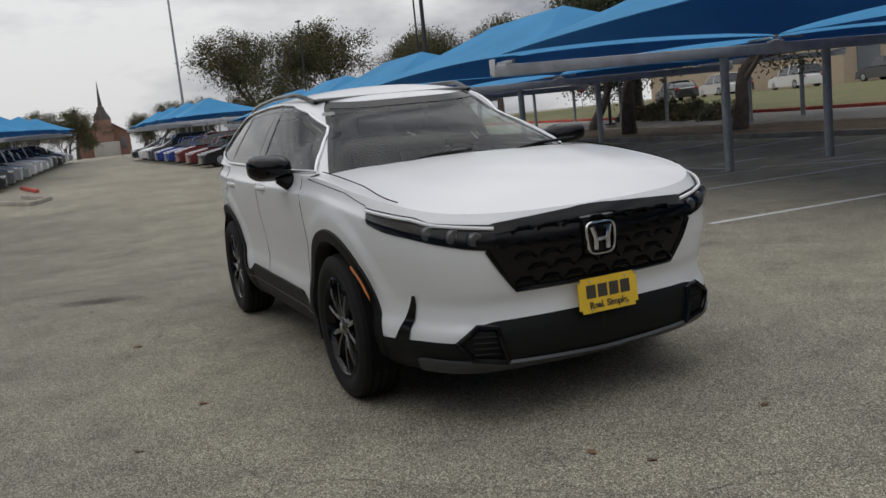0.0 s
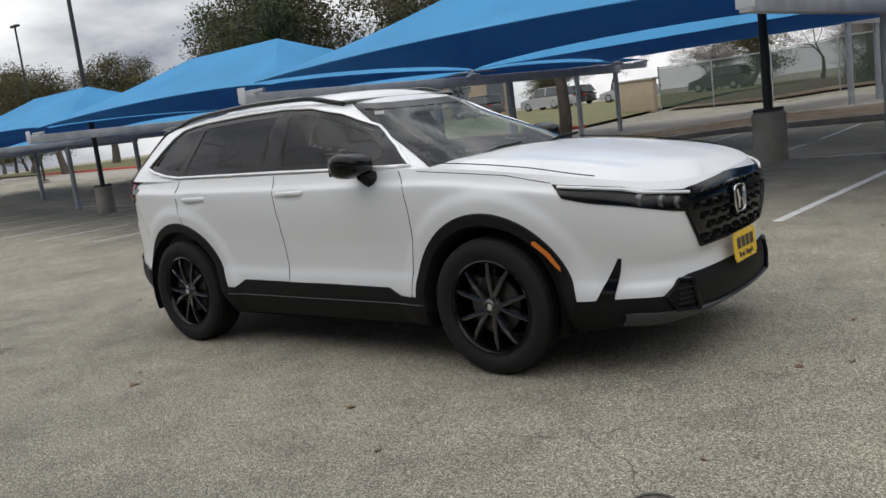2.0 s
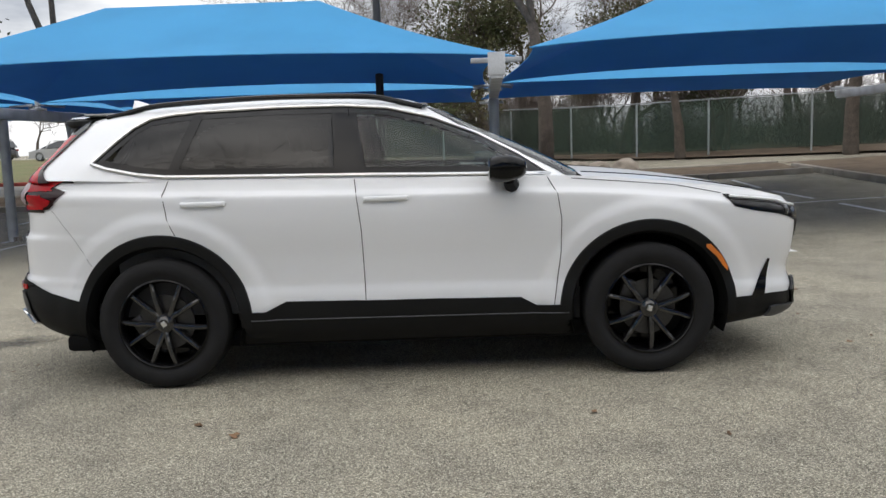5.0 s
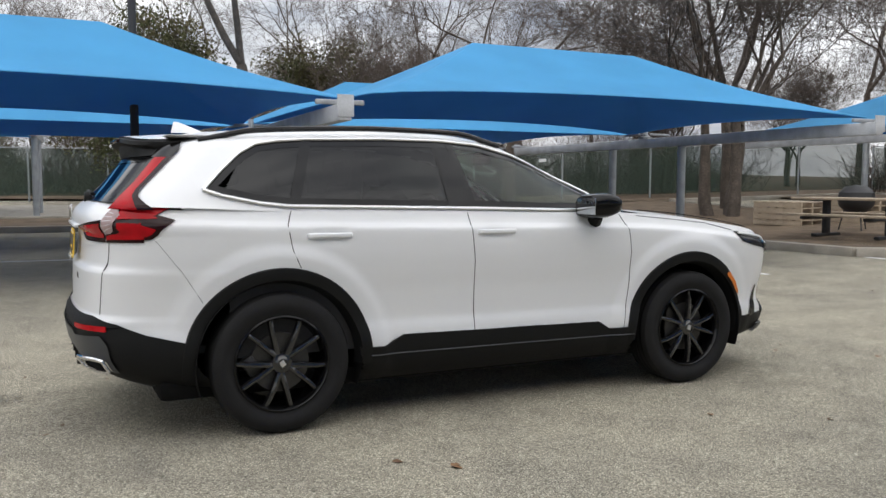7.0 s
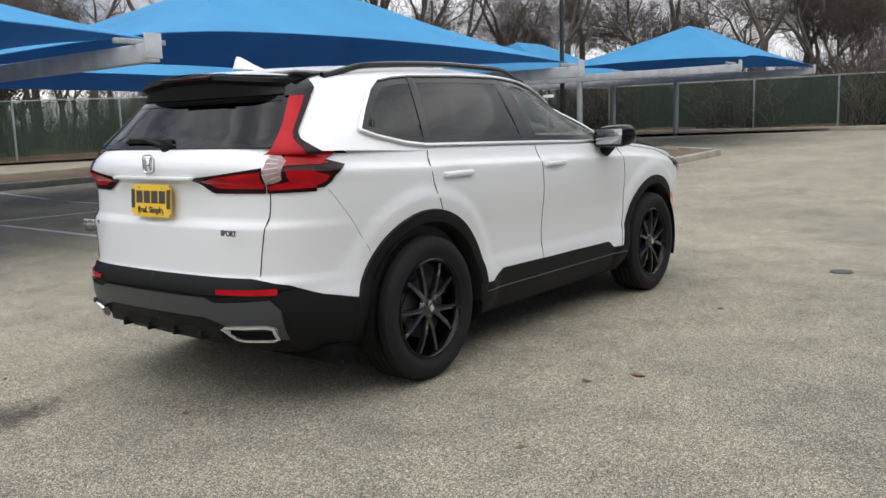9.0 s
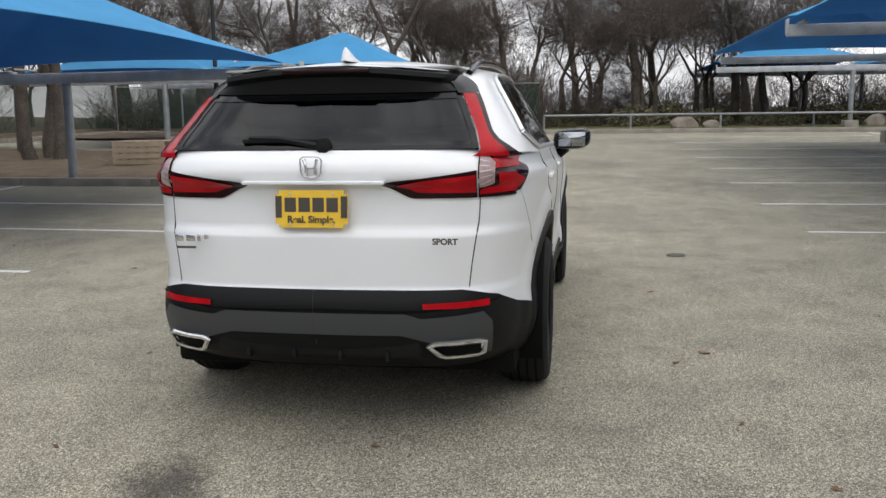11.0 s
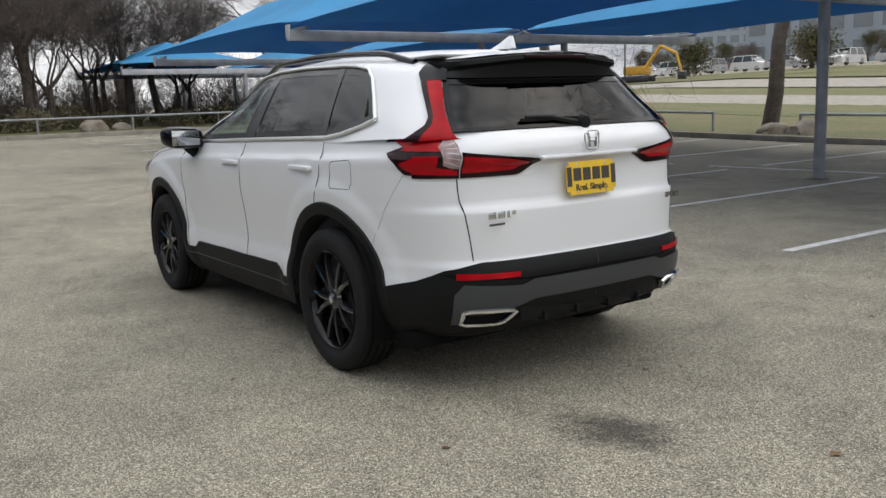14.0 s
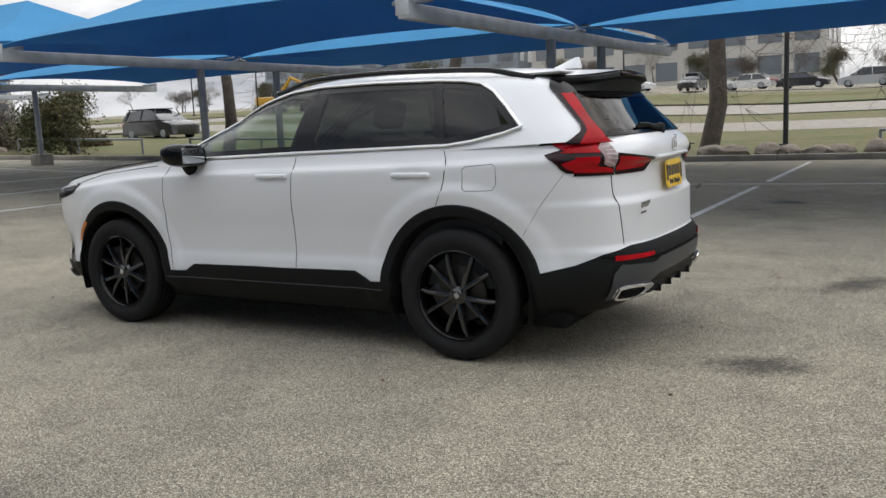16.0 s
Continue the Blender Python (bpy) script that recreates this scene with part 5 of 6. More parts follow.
for s in (1, -1):
    bm = tube([(x, s * y, z + .001) for x, y, z in ([(p.x, p.y * (.93 + .05 * smoothstep(1.55, 1.95, p.x)), ztop(p.x) + .006 + .014 * smoothstep(2.3, 1.9, p.x) * (1 - .7 * smoothstep(1.55, 1.95, p.x))) for p in ring if p.x < 1.98])], .003, 5)
    part("bonnet_gap", bm, M_gap, hood)
# cowl under the windscreen
bm = box(.72, -.78, 1.06, 1.1, .78, 1.098, .01)
cowl = part("cowl", bm, M_clad, car)
for y in (-.45, .25):
    part("wiper", tube([(1.03, y, 1.115), (.98, y + .3, 1.15), (.97, y + .55, 1.155)], .009, 6), M_clad, cowl)

# -- side glass, pillars and bright trim
def poly_patch(lo, hi, side, off, mat, name, parent, cols=20, label="", surf=high_z, rows=6):
    """A pane or cover between two lines of (x, z), column by column."""
    la, lz, ua, uz = [p[0] for p in lo], [p[1] for p in lo], [p[0] for p in hi], [p[1] for p in hi]
    a0, a1 = max(la[0], ua[0]), min(la[-1], ua[-1])
    stops = sorted({a0, a1, *[a for a in la + ua if a0 < a < a1], *[a0 + (a1 - a0) * i / cols for i in range(cols + 1)]})
    grid = []
    for j in range(rows + 1):
        row = []
        for x in stops:
            z0, z1 = interp(x, la, lz), interp(x, ua, uz)
            p = side_off(surf, x, z0 + (z1 - z0) * j / rows, off)
            row.append((p.x, side * p.y, p.z))
        grid.append(row)
    bm = grid_mesh(grid)
    bmesh.ops.remove_doubles(bm, verts=bm.verts, dist=.0004)
    return part(name, outward(bm), mat, parent, label)


def inset(line, d):
    return [(x, z + d) for x, z in line]


def lean(lo, hi, a_lo, a_hi, b_lo, b_hi):
    """The part of the window band between two leaning lines."""
    zl = lambda x: interp(x, [p[0] for p in lo], [p[1] for p in lo])
    zh = lambda x: interp(x, [p[0] for p in hi], [p[1] for p in hi])
    low_l = [(min(a_lo, a_hi), None), (a_lo, zl(a_lo))] + [p for p in lo if a_lo < p[0] < b_lo] + [(b_lo, zl(b_lo))]
    up_l = [(a_hi, zh(a_hi))] + [p for p in hi if a_hi < p[0] < b_hi] + [(b_hi, zh(b_hi))]
    low_l = low_l[1:]
    if a_lo > a_hi:
        low_l = [(a_hi, zh(a_hi))] + low_l
    elif a_lo < a_hi:
        up_l = [(a_lo, zl(a_lo))] + up_l
    if b_lo < b_hi:
        low_l = low_l + [(b_hi, zh(b_hi))]
    elif b_lo > b_hi:
        up_l = up_l + [(b_lo, zl(b_lo))]
    return low_l, up_l


G_LO, G_HI = inset(DLO_LO, .02), inset(DLO_HI, -.02)
for s in (1, -1):
    fd, rd, qp = PANELS[("front_door", s)], PANELS[("rear_door", s)], PANELS[("quarter_panel", s)]
    poly_patch(*lean(G_LO, G_HI, -.19, -.26, .74, .42), s, .003, M_glass, "front_window", fd, 30, "lightly tinted front door glass")
    poly_patch(*lean(G_LO, G_HI, -1.25, -1.12, -.37, -.39), s, .003, M_privacy, "rear_window", rd, 24, "dark privacy glass")
    poly_patch(*lean(G_LO, G_HI, -1.62, -1.50, -1.29, -1.16), s, .003, M_privacy, "quarter_window", qp, 14, "dark privacy quarter glass")
    poly_patch(*lean(DLO_LO, DLO_HI, -.37, -.40, -.19, -.26), s, .006, M_gloss, "b_pillar_cover", car, 8)
    poly_patch(*lean(DLO_LO, DLO_HI, -1.30, -1.17, -1.24, -1.11), s, .006, M_gloss, "c_pillar_cover", car, 8)
    poly_patch([(.60, 1.132), (.8, 1.127)], [(.60, 1.235), (.66, 1.225), (.8, 1.13)], s, .006, M_gloss, "mirror_foot_panel", fd, 6)
    # black ring that hides the glass edge
    bm = bmesh.new()
    loop = [("s", x, z) for x, z in DLO_LO] + [("s", x, z) for x, z in reversed(DLO_HI)][1:]
    cx, cz = -.5, 1.33
    pts_o, pts_i = [], []
    dense = []
    for (k, x0, z0), (_, x1, z1) in zip(loop, loop[1:]):
        n = max(1, int(math.hypot(x1 - x0, z1 - z0) / .04))
        dense += [(x0 + (x1 - x0) * i / n, z0 + (z1 - z0) * i / n) for i in range(n)]
    m = len(dense)
    for i, (x, z) in enumerate(dense):
        (xa, za), (xb, zb) = dense[i - 2], dense[(i + 2) % m]
        tx, tz = xb - xa, zb - za
        d = math.hypot(tx, tz) or 1
        nx, nz = -tz / d * .042, tx / d * .042
        xi, zi = min(.8, max(-1.70, x + nx)), z + nz
        o, q = side_off(high_z, x, z, .0045), side_off(high_z, xi, zi, .0045)
        pts_o.append((o.x, s * o.y, o.z)), pts_i.append((q.x, s * q.y, q.z))
    grid_mesh([pts_o, pts_i], bm, close=True)
    bmesh.ops.recalc_face_normals(bm, faces=bm.faces)
    part("window_seal", bm, M_gloss, car)
    bm = tube([Vector((p[0], p[1] + s * .007, p[2])) for p in pts_o + pts_o[:1]], .0100, 8)
    part("window_trim", bm, M_silver, car, "bright metal window surround")

# -- shut lines
for s in (1, -1):
    fd, rd, qp = PANELS[("front_door", s)], PANELS[("rear_door", s)], PANELS[("quarter_panel", s)]
    part("door_gap", seam([("s", -.26, 1.135), ("s", -.23, .86), ("s", -.22, .36)], s), M_gap, fd)
    part("door_gap", seam([("s", .80, 1.11), ("s", .85, 1.02), ("s", .87, .88), ("s", .865, .7), ("s", .835, .5), ("s", .82, .40)], s), M_gap, fd)
    part("door_gap", seam([("s", -1.285, 1.155), ("s", -1.312, 1.08), ("s", -1.29, .95), ("s", -1.25, .86)], s), M_gap, rd)
    part("roof_gap", seam([("s", -.26, 1.16), ("s", -.30, 1.535)], s, high_z, .003, .003), M_gap, fd)
    part("tailgate_gap", seam([("r", .67, 1.0), ("r", .665, .9), ("r", .63, .64)], s, r=.0028), M_gap, car)
    part("fender_gap", seam([("s", .93, 1.1), ("s", 1.2, 1.075), ("s", 1.5, 1.045), ("s", 1.76, .99)], s, r=.0025), M_gap, car)
    part("bumper_gap", seam([("s", -1.74, .70), ("s", -1.83, .85), ("s", -1.955, 1.015)], s, r=.0012), M_gap, car)
    # handles in their dished cups
    for door, x in ((fd, -.09), (rd, -1.09)):
        p = low_z(find_th(low_z, "s", x + .17, 1.025), 1.025)
        h = box(x - .125, s * p.y - .012, 1.006, x + .125, s * p.y + .012, 1.042, .011, seg=3)
        for v in h.verts:
            e = abs(v.co.x - x) / .125
            v.co.z = 1.026 + (v.co.z - 1.024) * (1 - .35 * e ** 4)
            v.co.y += s * (.016 - .020 * e ** 5)
        part("door_handle", h, M_white, door)
part("fuel_door_gap", seam([("s", -1.43, 1.068), ("s", -1.585, 1.078), ("s", -1.604, 1.062), ("s", -1.604, .972), ("s", -1.58, .94), ("s", -1.43, .938), ("s", -1.412, .955), ("s", -1.412, 1.05), ("s", -1.43, 1.068)], 1, r=.0016), M_gap, car)

# -- black cladding
for s in (1, -1):
    for cx in (WB, -WB):
        rows = []
        a0, a1 = (-8, 187) if cx > 0 else (-5, 195)
        for r, o in ((.412, -.06), (.43, .0), (.436, .012), (.468, .016), (.494, .012), (.5, -.004)):
            row = []
            for k in range(61):
                a = radians(a0 + (a1 - a0) * k / 60)
                x, z = cx + r * math.cos(a), WR + r * math.sin(a)
                p = side_pt(low_z, x, max(.24, z))
                row.append((x, s * (p.y + o), z))
            rows.append(row)
        bm = grid_mesh(rows)
        bmesh.ops.recalc_face_normals(bm, faces=bm.faces)
        part("wheel_arch_trim", bm, M_clad, car, "black plastic wheel arch moulding")
        # dark liner over the wheel
        rows = []
        for y in (.905, .70, .52):
            rows.append([(cx + .435 * math.cos(a), s * y, WR + .435 * math.sin(a)) for a in [radians(-20 + 220 * k / 30) for k in range(31)]])
        rows.append([(cx + .001 * math.cos(a), s * .52, WR) for a in [radians(-20 + 220 * k / 30) for k in range(31)]])
        part("wheel_liner", grid_mesh(rows), M_gap, car)
    part("sill_cladding", patch([("s", x, .235) for x in (-.93, .9)], [("s", -.93, .42), ("s", -.78, .415), ("s", -.66, .47), ("s", .64, .452), ("s", .73, .405), ("s", .9, .405)], s, off=.012, cols=40, rows=6, thick=.012), M_clad, car, "black plastic sill cladding")
    part("sill_strip", seam([("s", -.86, .372), ("s", .9, .362)], s, r=.004, off=.012), M_skid, car)
    part("side_marker", patch([("s", 1.655, .705), ("s", 1.72, .645), ("s", 1.785, .56)], [("s", 1.655, .722), ("s", 1.68, .722), ("s", 1.745, .655), ("s", 1.785, .585)], s, off=.03, cols=8, rows=3), M_amber, car, "amber side marker")

rear_top = [("s", -1.80, .50), ("s", -2.0, .545), ("s", -2.13, .60), ("r", .60, .628), ("r", .3, .63), ("r", 0, .63)]
for s in (1, -1):
    part("rear_bumper_cladding", patch([("s", -1.50, .26), ("s", -1.95, .28), ("r", .62, .335), ("r", 0, .36)], rear_top, s, off=.008, cols=50, rows=8), M_clad, car, "black plastic rear bumper")
    part("skid_panel", patch([("s", -2.13, .36), ("r", .70, .36), ("r", .42, .44), ("r", .36, .455), ("r", 0, .455)], [("s", -2.13, .45), ("s", -2.2, .54), ("r", .44, .525), ("r", .38, .545), ("r", 0, .545)], s, off=.018, cols=30, rows=5), M_skid, car, "dark grey skid panel")
    part("bumper_groove", seam([("s", -2.12, .585), ("r", .45, .553), ("r", 0, .56)], s, r=.006, off=.009), M_gap, car)
    part("rear_reflector", patch([("r", .70, .560), ("r", .45, .562)], [("r", .70, .588), ("r", .45, .583)], s, off=.018, cols=6, rows=1, thick=.006), M_red, car, "red bumper reflector")
    # exhaust trims
    outer = [(.685, .352), (.52, .350), (.468, .415), (.695, .42)]
    fr = bmesh.new()
    loops = []
    for scale, dx in ((1.0, -.0), (1.0, -.04), (.86, -.04), (.8, .06)):
        cy, cz_ = sum(p[0] for p in outer) / 4, sum(p[1] for p in outer) / 4
        loop = []
        for (y0, z0), (y1, z1) in zip(outer, outer[1:] + outer[:1]):
            for t in (.12, .5, .88):
                y, z = y0 + (y1 - y0) * t, z0 + (z1 - z0) * t
                loop.append((low_z(find_th(low_z, "r", y, z), z).x - .018 + dx * .6, s * (cy + (y - cy) * scale), cz_ + (z - cz_) * (scale if scale == 1 else scale - .08)))
        loops.append(loop)
    grid_mesh(loops, fr, close=True)
    bmesh.ops.recalc_face_normals(fr, faces=fr.faces)
    ring_pts = loops[1] + loops[1][:2]
    tube([Vector(p) for p in ring_pts], .0105, 6, fr, caps=False)
    tip = part("exhaust_trim", fr, M_chrome, car, "chrome trapezoid exhaust trim")
    part("exhaust_opening", patch([("r", .67, .362), ("r", .50, .362)], [("r", .67, .408), ("r", .50, .408)], s, off=.020, cols=6, rows=1), M_gap, tip)
diff = part("diffuser", box(-2.285, -.44, .345, -2.0, .44, .45, .02), M_clad, car)
for y in (-.3, -.1, .1, .3):
    part("diffuser_fin", box(-2.30, y - .008, .335, -2.2, y + .008, .375, .003), M_clad, diff)

# -- nose: grille, lower intake, lamps
g_lo = [("f", .0, .598), ("f", .40, .602), ("f", .47, .70), ("f", .525, .785)]
g_hi = [("f", .0, .895), ("f", .44, .885), ("f", .5, .84), ("f", .525, .785)]
for s in (1, -1):
    part("grille_panel", patch(g_lo, g_hi, s, off=.003, cols=24, rows=6), M_gloss, car)
    part("grille_frame", seam([("f", 0, .6), ("f", .40, .603), ("f", .47, .70), ("f", .52, .785)], s, r=.012, off=.004, sides=6), M_gloss, car)
    part("grille_top_bar", patch([("f", .0, .872), ("f", .5, .845)], [("f", .0, .908), ("f", .5, .885)], s, off=.016, cols=14, rows=2, thick=.012), M_gloss, car)
# honeycomb of short slanted bars
for row in range(5):
    z = .632 + .056 * row
    half = interp(z, [.6, .7, .785, .88], [.40, .46, .51, .44])
    n = 5 if row % 2 else 4
    for k in range(-4, 5):
        y = k * .118 + (.059 if row % 2 else 0)
        if abs(y) > half - .05 or (abs(y) < .1 and .70 < z < .85):
            continue
        th = find_th(low_z, "f", abs(y), z)
        p = low_z(th, z)
        bm = tube([(p.x + .002, y - .05, z - .012), (p.x + .016, y - .024, z + .008), (p.x + .016, y + .024, z + .008), (p.x + .002, y + .05, z - .012)], .0085, 5)
        part("grille_bar", bm, M_gloss, car)
for s in (1, -1):
    in_lo = [("f", 0, .285), ("f", .50, .30), ("f", .62, .34), ("s", 2.16, .36), ("s", 1.70, .345)]
    in_hi = [("f", 0, .475), ("f", .50, .475), ("f", .585, .46), ("f", .66, .40), ("s", 2.08, .41), ("s", 1.78, .405)]
    part("lower_intake", patch(in_lo, in_hi, s, off=.004, cols=40, rows=5), M_clad, car, "black lower bumper intake")
    part("corner_slash", blade([(1.93, .39), (2.045, .608)], [(2.02, .40), (2.06, .604)], s), M_gloss, car, "black corner slash")
    # framed corner vents
    loop = [("f", .47, .305), ("f", .60, .325), ("f", .655, .40), ("f", .575, .455), ("f", .50, .445), ("f", .47, .305)]
    vent = part("corner_vent_frame", seam(loop, s, r=.014, off=.012, sides=6), M_gloss, car)
    for z in (.34, .365, .39, .415):
        part("vent_slat", seam([("f", .5, z), ("f", .60, z + .004)], s, r=.006, off=.008, sides=5), M_clad, vent)
    part("chin_splitter", patch([("f", 0, .235), ("f", .5, .25), ("s", 2.1, .275), ("s", 2.03, .285)], [("f", 0, .29), ("f", .5, .305), ("s", 2.1, .335), ("s", 2.03, .33)], s, off=.02, cols=36, rows=3, thick=.015), M_skid, car, "grey chin splitter")
    h_lo = [("s", 1.765, .982), ("s", 1.83, .915), ("s", 1.95, .885), ("s", 2.1, .858), ("f", .60, .80), ("f", .46, .775)]
    h_hi = [("s", 1.765, .984), ("s", 1.95, .962), ("s", 2.08, .942), ("f", .70, .915), ("f", .46, .884)]
    lamp = part("headlight", patch(h_lo, h_hi, s, off=.004, cols=40, rows=5), M_gloss, car, "slim black headlamp")
    part("light_guide", seam([("s", 1.80, .966), ("s", 1.95, .948), ("s", 2.08, .928), ("f", .70, .902), ("f", .48, .868)], s, r=.008, off=.016, sides=6), M_drl, lamp, "white light guide strip")
    for y, z in ((.72, .875), (.64, .855), (.56, .835)):
        p = low_z(find_th(low_z, "f", y, z), z)
        e = lathe([(0, .0), (.026, .004), (.034, -.006), (.034, -.02)], 14)
        part("projector_lens", e, M_lenseye, lamp, at=pose(p.x + .004, s * p.y, p.z) @ pose(0, 0, 0, 0, 90, 0) @ pose(0, 0, 0))
    part("lamp_cover", patch(h_lo, h_hi, s, off=.018, cols=40, rows=5), M_lens, lamp)

# -- tail lamps
def rear_patch(lower, upper, s, off, cols=14, rows=4):
    """A panel on the tail between two lines of (y, z)."""
    ly, lz, uy, uz = [p[0] for p in lower], [p[1] for p in lower], [p[0] for p in upper], [p[1] for p in upper]
    stops = [ly[0] + (ly[-1] - ly[0]) * i / cols for i in range(cols + 1)]
    out = []
    for j in range(rows + 1):
        row = []
        for y in stops:
            z0, z1 = interp(y, ly, lz), interp(y, uy, uz)
            z = z0 + (z1 - z0) * j / rows
            th = find_th(low_z, "r", y, z)
            p = low_z(th, z) + normal_at(low_z, th, z) * off
            row.append((p.x, s * p.y, p.z))
        out.append(row)
    return outward(grid_mesh(out))


def rear_lamp(s):
    t_lo = [("s", -1.858, 1.112), ("s", -1.97, 1.02), ("s", -2.12, 1.006)]
    t_hi = [("s", -1.858, 1.114), ("s", -1.97, 1.150), ("s", -2.05, 1.176), ("s", -2.12, 1.184)]
    body = part("tail_light", patch(t_lo, t_hi, s, off=.006, cols=24, rows=6), M_reddark, car, "smoked red wraparound tail lamp")
    part("rear_lens", rear_patch([(.661, 1.002), (.80, 1.004)], [(.661, 1.188), (.80, 1.188)], s, .0065), M_reddark, body)
    part("lamp_wedge", patch([("s", -1.95, 1.066), ("s", -1.99, 1.034), ("s", -2.12, 1.022)], [("s", -1.95, 1.070), ("s", -2.04, 1.098), ("s", -2.12, 1.100)], s, off=.010, cols=12, rows=3), M_red, body, "bright red lamp segment")
    part("lamp_wedge", rear_patch([(.666, 1.016), (.80, 1.022)], [(.666, 1.034), (.74, 1.060), (.80, 1.100)], s, .0105), M_red, body, "bright red lamp segment")
    part("lamp_upper", patch([("s", -1.94, 1.120), ("s", -2.04, 1.116), ("s", -2.12, 1.114)], [("s", -1.94, 1.124), ("s", -2.04, 1.160), ("s", -2.12, 1.182)], s, off=.010, cols=12, rows=3), M_red, body, "bright red lamp segment")
    part("lamp_upper", rear_patch([(.705, 1.176), (.75, 1.136), (.80, 1.114)], [(.705, 1.186), (.80, 1.186)], s, .0105), M_red, body, "bright red lamp segment")
    part("reverse_lens", rear_patch([(.664, 1.042), (.722, 1.066)], [(.664, 1.176), (.70, 1.160), (.722, 1.136)], s, .0105, 8), M_reverse, body, "clear ribbed reversing lens")
    for k in range(5):
        part("lens_rib", rear_patch([(.666, 1.060 + .022 * k), (.718 - .005 * k, 1.076 + .016 * k)], [(.666, 1.063 + .022 * k), (.718 - .005 * k, 1.078 + .016 * k)], s, .0118, 6, 1), M_clear, body)
    inner = part("tailgate_lamp", rear_patch([(.28, 1.066), (.40, 1.004), (.657, 1.003)], [(.28, 1.070), (.44, 1.086), (.657, 1.112)], s, .007, 20), M_reddark, car, "smoked red tapering tailgate lamp")
    part("lamp_bar", rear_patch([(.35, 1.060), (.43, 1.028), (.652, 1.024)], [(.35, 1.066), (.44, 1.076), (.652, 1.096)], s, .0105, 16), M_red, inner, "bright red lamp segment")
    # blade up the rear pillar: bright band, smoked band along its front edge
    zs = [1.165 + (1.425 - 1.165) * j / 20 for j in range(21)]
    for name, f0, f1, mat, lift in (("lamp_blade", 0.0, .70, M_red, .011), ("smoked_band", .70, 1.0, M_reddark, .011)):
        rows = []
        for z in zs:
            th_in = math.pi - math.asin(interp(z, [1.165, 1.19, 1.25, 1.36, 1.43], [.735, .775, .792, .812, .826]) ** 3)
            th_out = find_th(high_z, "s", interp(z, [1.165, 1.19, 1.225, 1.26, 1.425], [-1.95, -1.99, -2.02, -2.005, -1.84]), z)
            row = []
            for i in range(9):
                th = th_in + (th_out - th_in) * (f0 + (f1 - f0) * i / 8)
                p = high_z(th, z) + normal_at(high_z, th, z) * lift
                row.append((p.x, s * p.y, p.z))
            rows.append(row)
        part(name, outward(grid_mesh(rows)), mat, body, "tall red lamp blade on the rear pillar" if name == "lamp_blade" else "")


for s in (1, -1):
    rear_lamp(s)

# -- spoiler, fin, rails, wiper
def spoiler_line(yn):
    """Stations of the spoiler at a share of the half width, from roof to window."""
    a = abs(yn)
    sd = 1 if yn > 0 else -1
    th = math.pi - math.asin(min(1, a ** 3))
    f = 1 - smoothstep(.80, .915, a)
    top, g = high(th, 1.0), high(th, .84)
    zt = top.z + .056 * (1 - a ** 2) + .002
    back = top.x - .085 * f - .02
    return [(max(back + .16, -1.78), sd * top.y, roof_z(max(back + .16, -1.78)) - .056 * a ** 2 + .001), (back + .06, sd * top.y, zt + .004), (back, sd * (top.y + .004), zt - .006),
            (back - .004, sd * (top.y + .006), zt - .026), (back + .03 * f, sd * (top.y + .007), zt - .044), (g.x - .012, sd * (g.y + .008), g.z)]


ys_ = [-.92 + 1.84 * i / 48 for i in range(49)]
# black spoiler; its dull cladding black also stands in for shade under the overhang
spoiler = part("roof_spoiler", outward(grid_mesh([spoiler_line(y)[1:] for y in ys_])), M_clad, car, "black roof spoiler over the rear window")
rows = []
for y in ys_[2:-2]:
    st_ = spoiler_line(y)
    (xa, ya, za), (xb, yb, zb) = st_[0], st_[1]
    rows.append([(xa, ya, za), ((xa + xb) / 2, ya, (za + zb) / 2 + .004), (xb - .035 * (1 - smoothstep(.75, .9, abs(y))), yb, zb + .003)])
part("spoiler_top", outward(grid_mesh(rows)), M_white, spoiler)
for s in (1, -1):      # cheeks that run down from the spoiler to the lamp blades
    rows = []
    for j in range(9):
        z = 1.425 + .095 * j / 8
        th_in = math.pi - math.asin(.80 ** 3)
        th_out = find_th(high_z, "s", interp(z, [1.425, 1.46, 1.52], [-1.84, -1.80, -1.775]), z)
        row = []
        for i in range(13):
            th = th_in + (th_out - th_in) * i / 12
            p = high_z(th, z) + normal_at(high_z, th, z) * .012
            row.append((p.x, s * p.y, p.z))
        rows.append(row)
    part("spoiler_cheek", outward(grid_mesh(rows)), M_gloss, spoiler)
bx = spoiler_line(0)[3]
part("brake_light", box(bx[0] - .006, -.19, bx[2] - .004, bx[0] + .01, .19, bx[2] + .014, .004), M_reddark, spoiler, "dark red high brake lamp")
bm = bmesh.new()
rows = []
for k, (dx, h) in enumerate(((.0, .004), (-.05, .024), (-.10, .044), (-.14, .058), (-.165, .060), (-.18, .0))):
    wv = .038 * (1 - .5 * k / 5)
    rows.append([(-1.57 + dx, -wv, 1.585), (-1.57 + dx, -wv * .45, 1.588 + h * .8), (-1.57 + dx, 0, 1.59 + h), (-1.57 + dx, wv * .45, 1.588 + h * .8), (-1.57 + dx, wv, 1.585)])
part("antenna_fin", grid_mesh(rows), M_white, car, "white shark fin antenna")
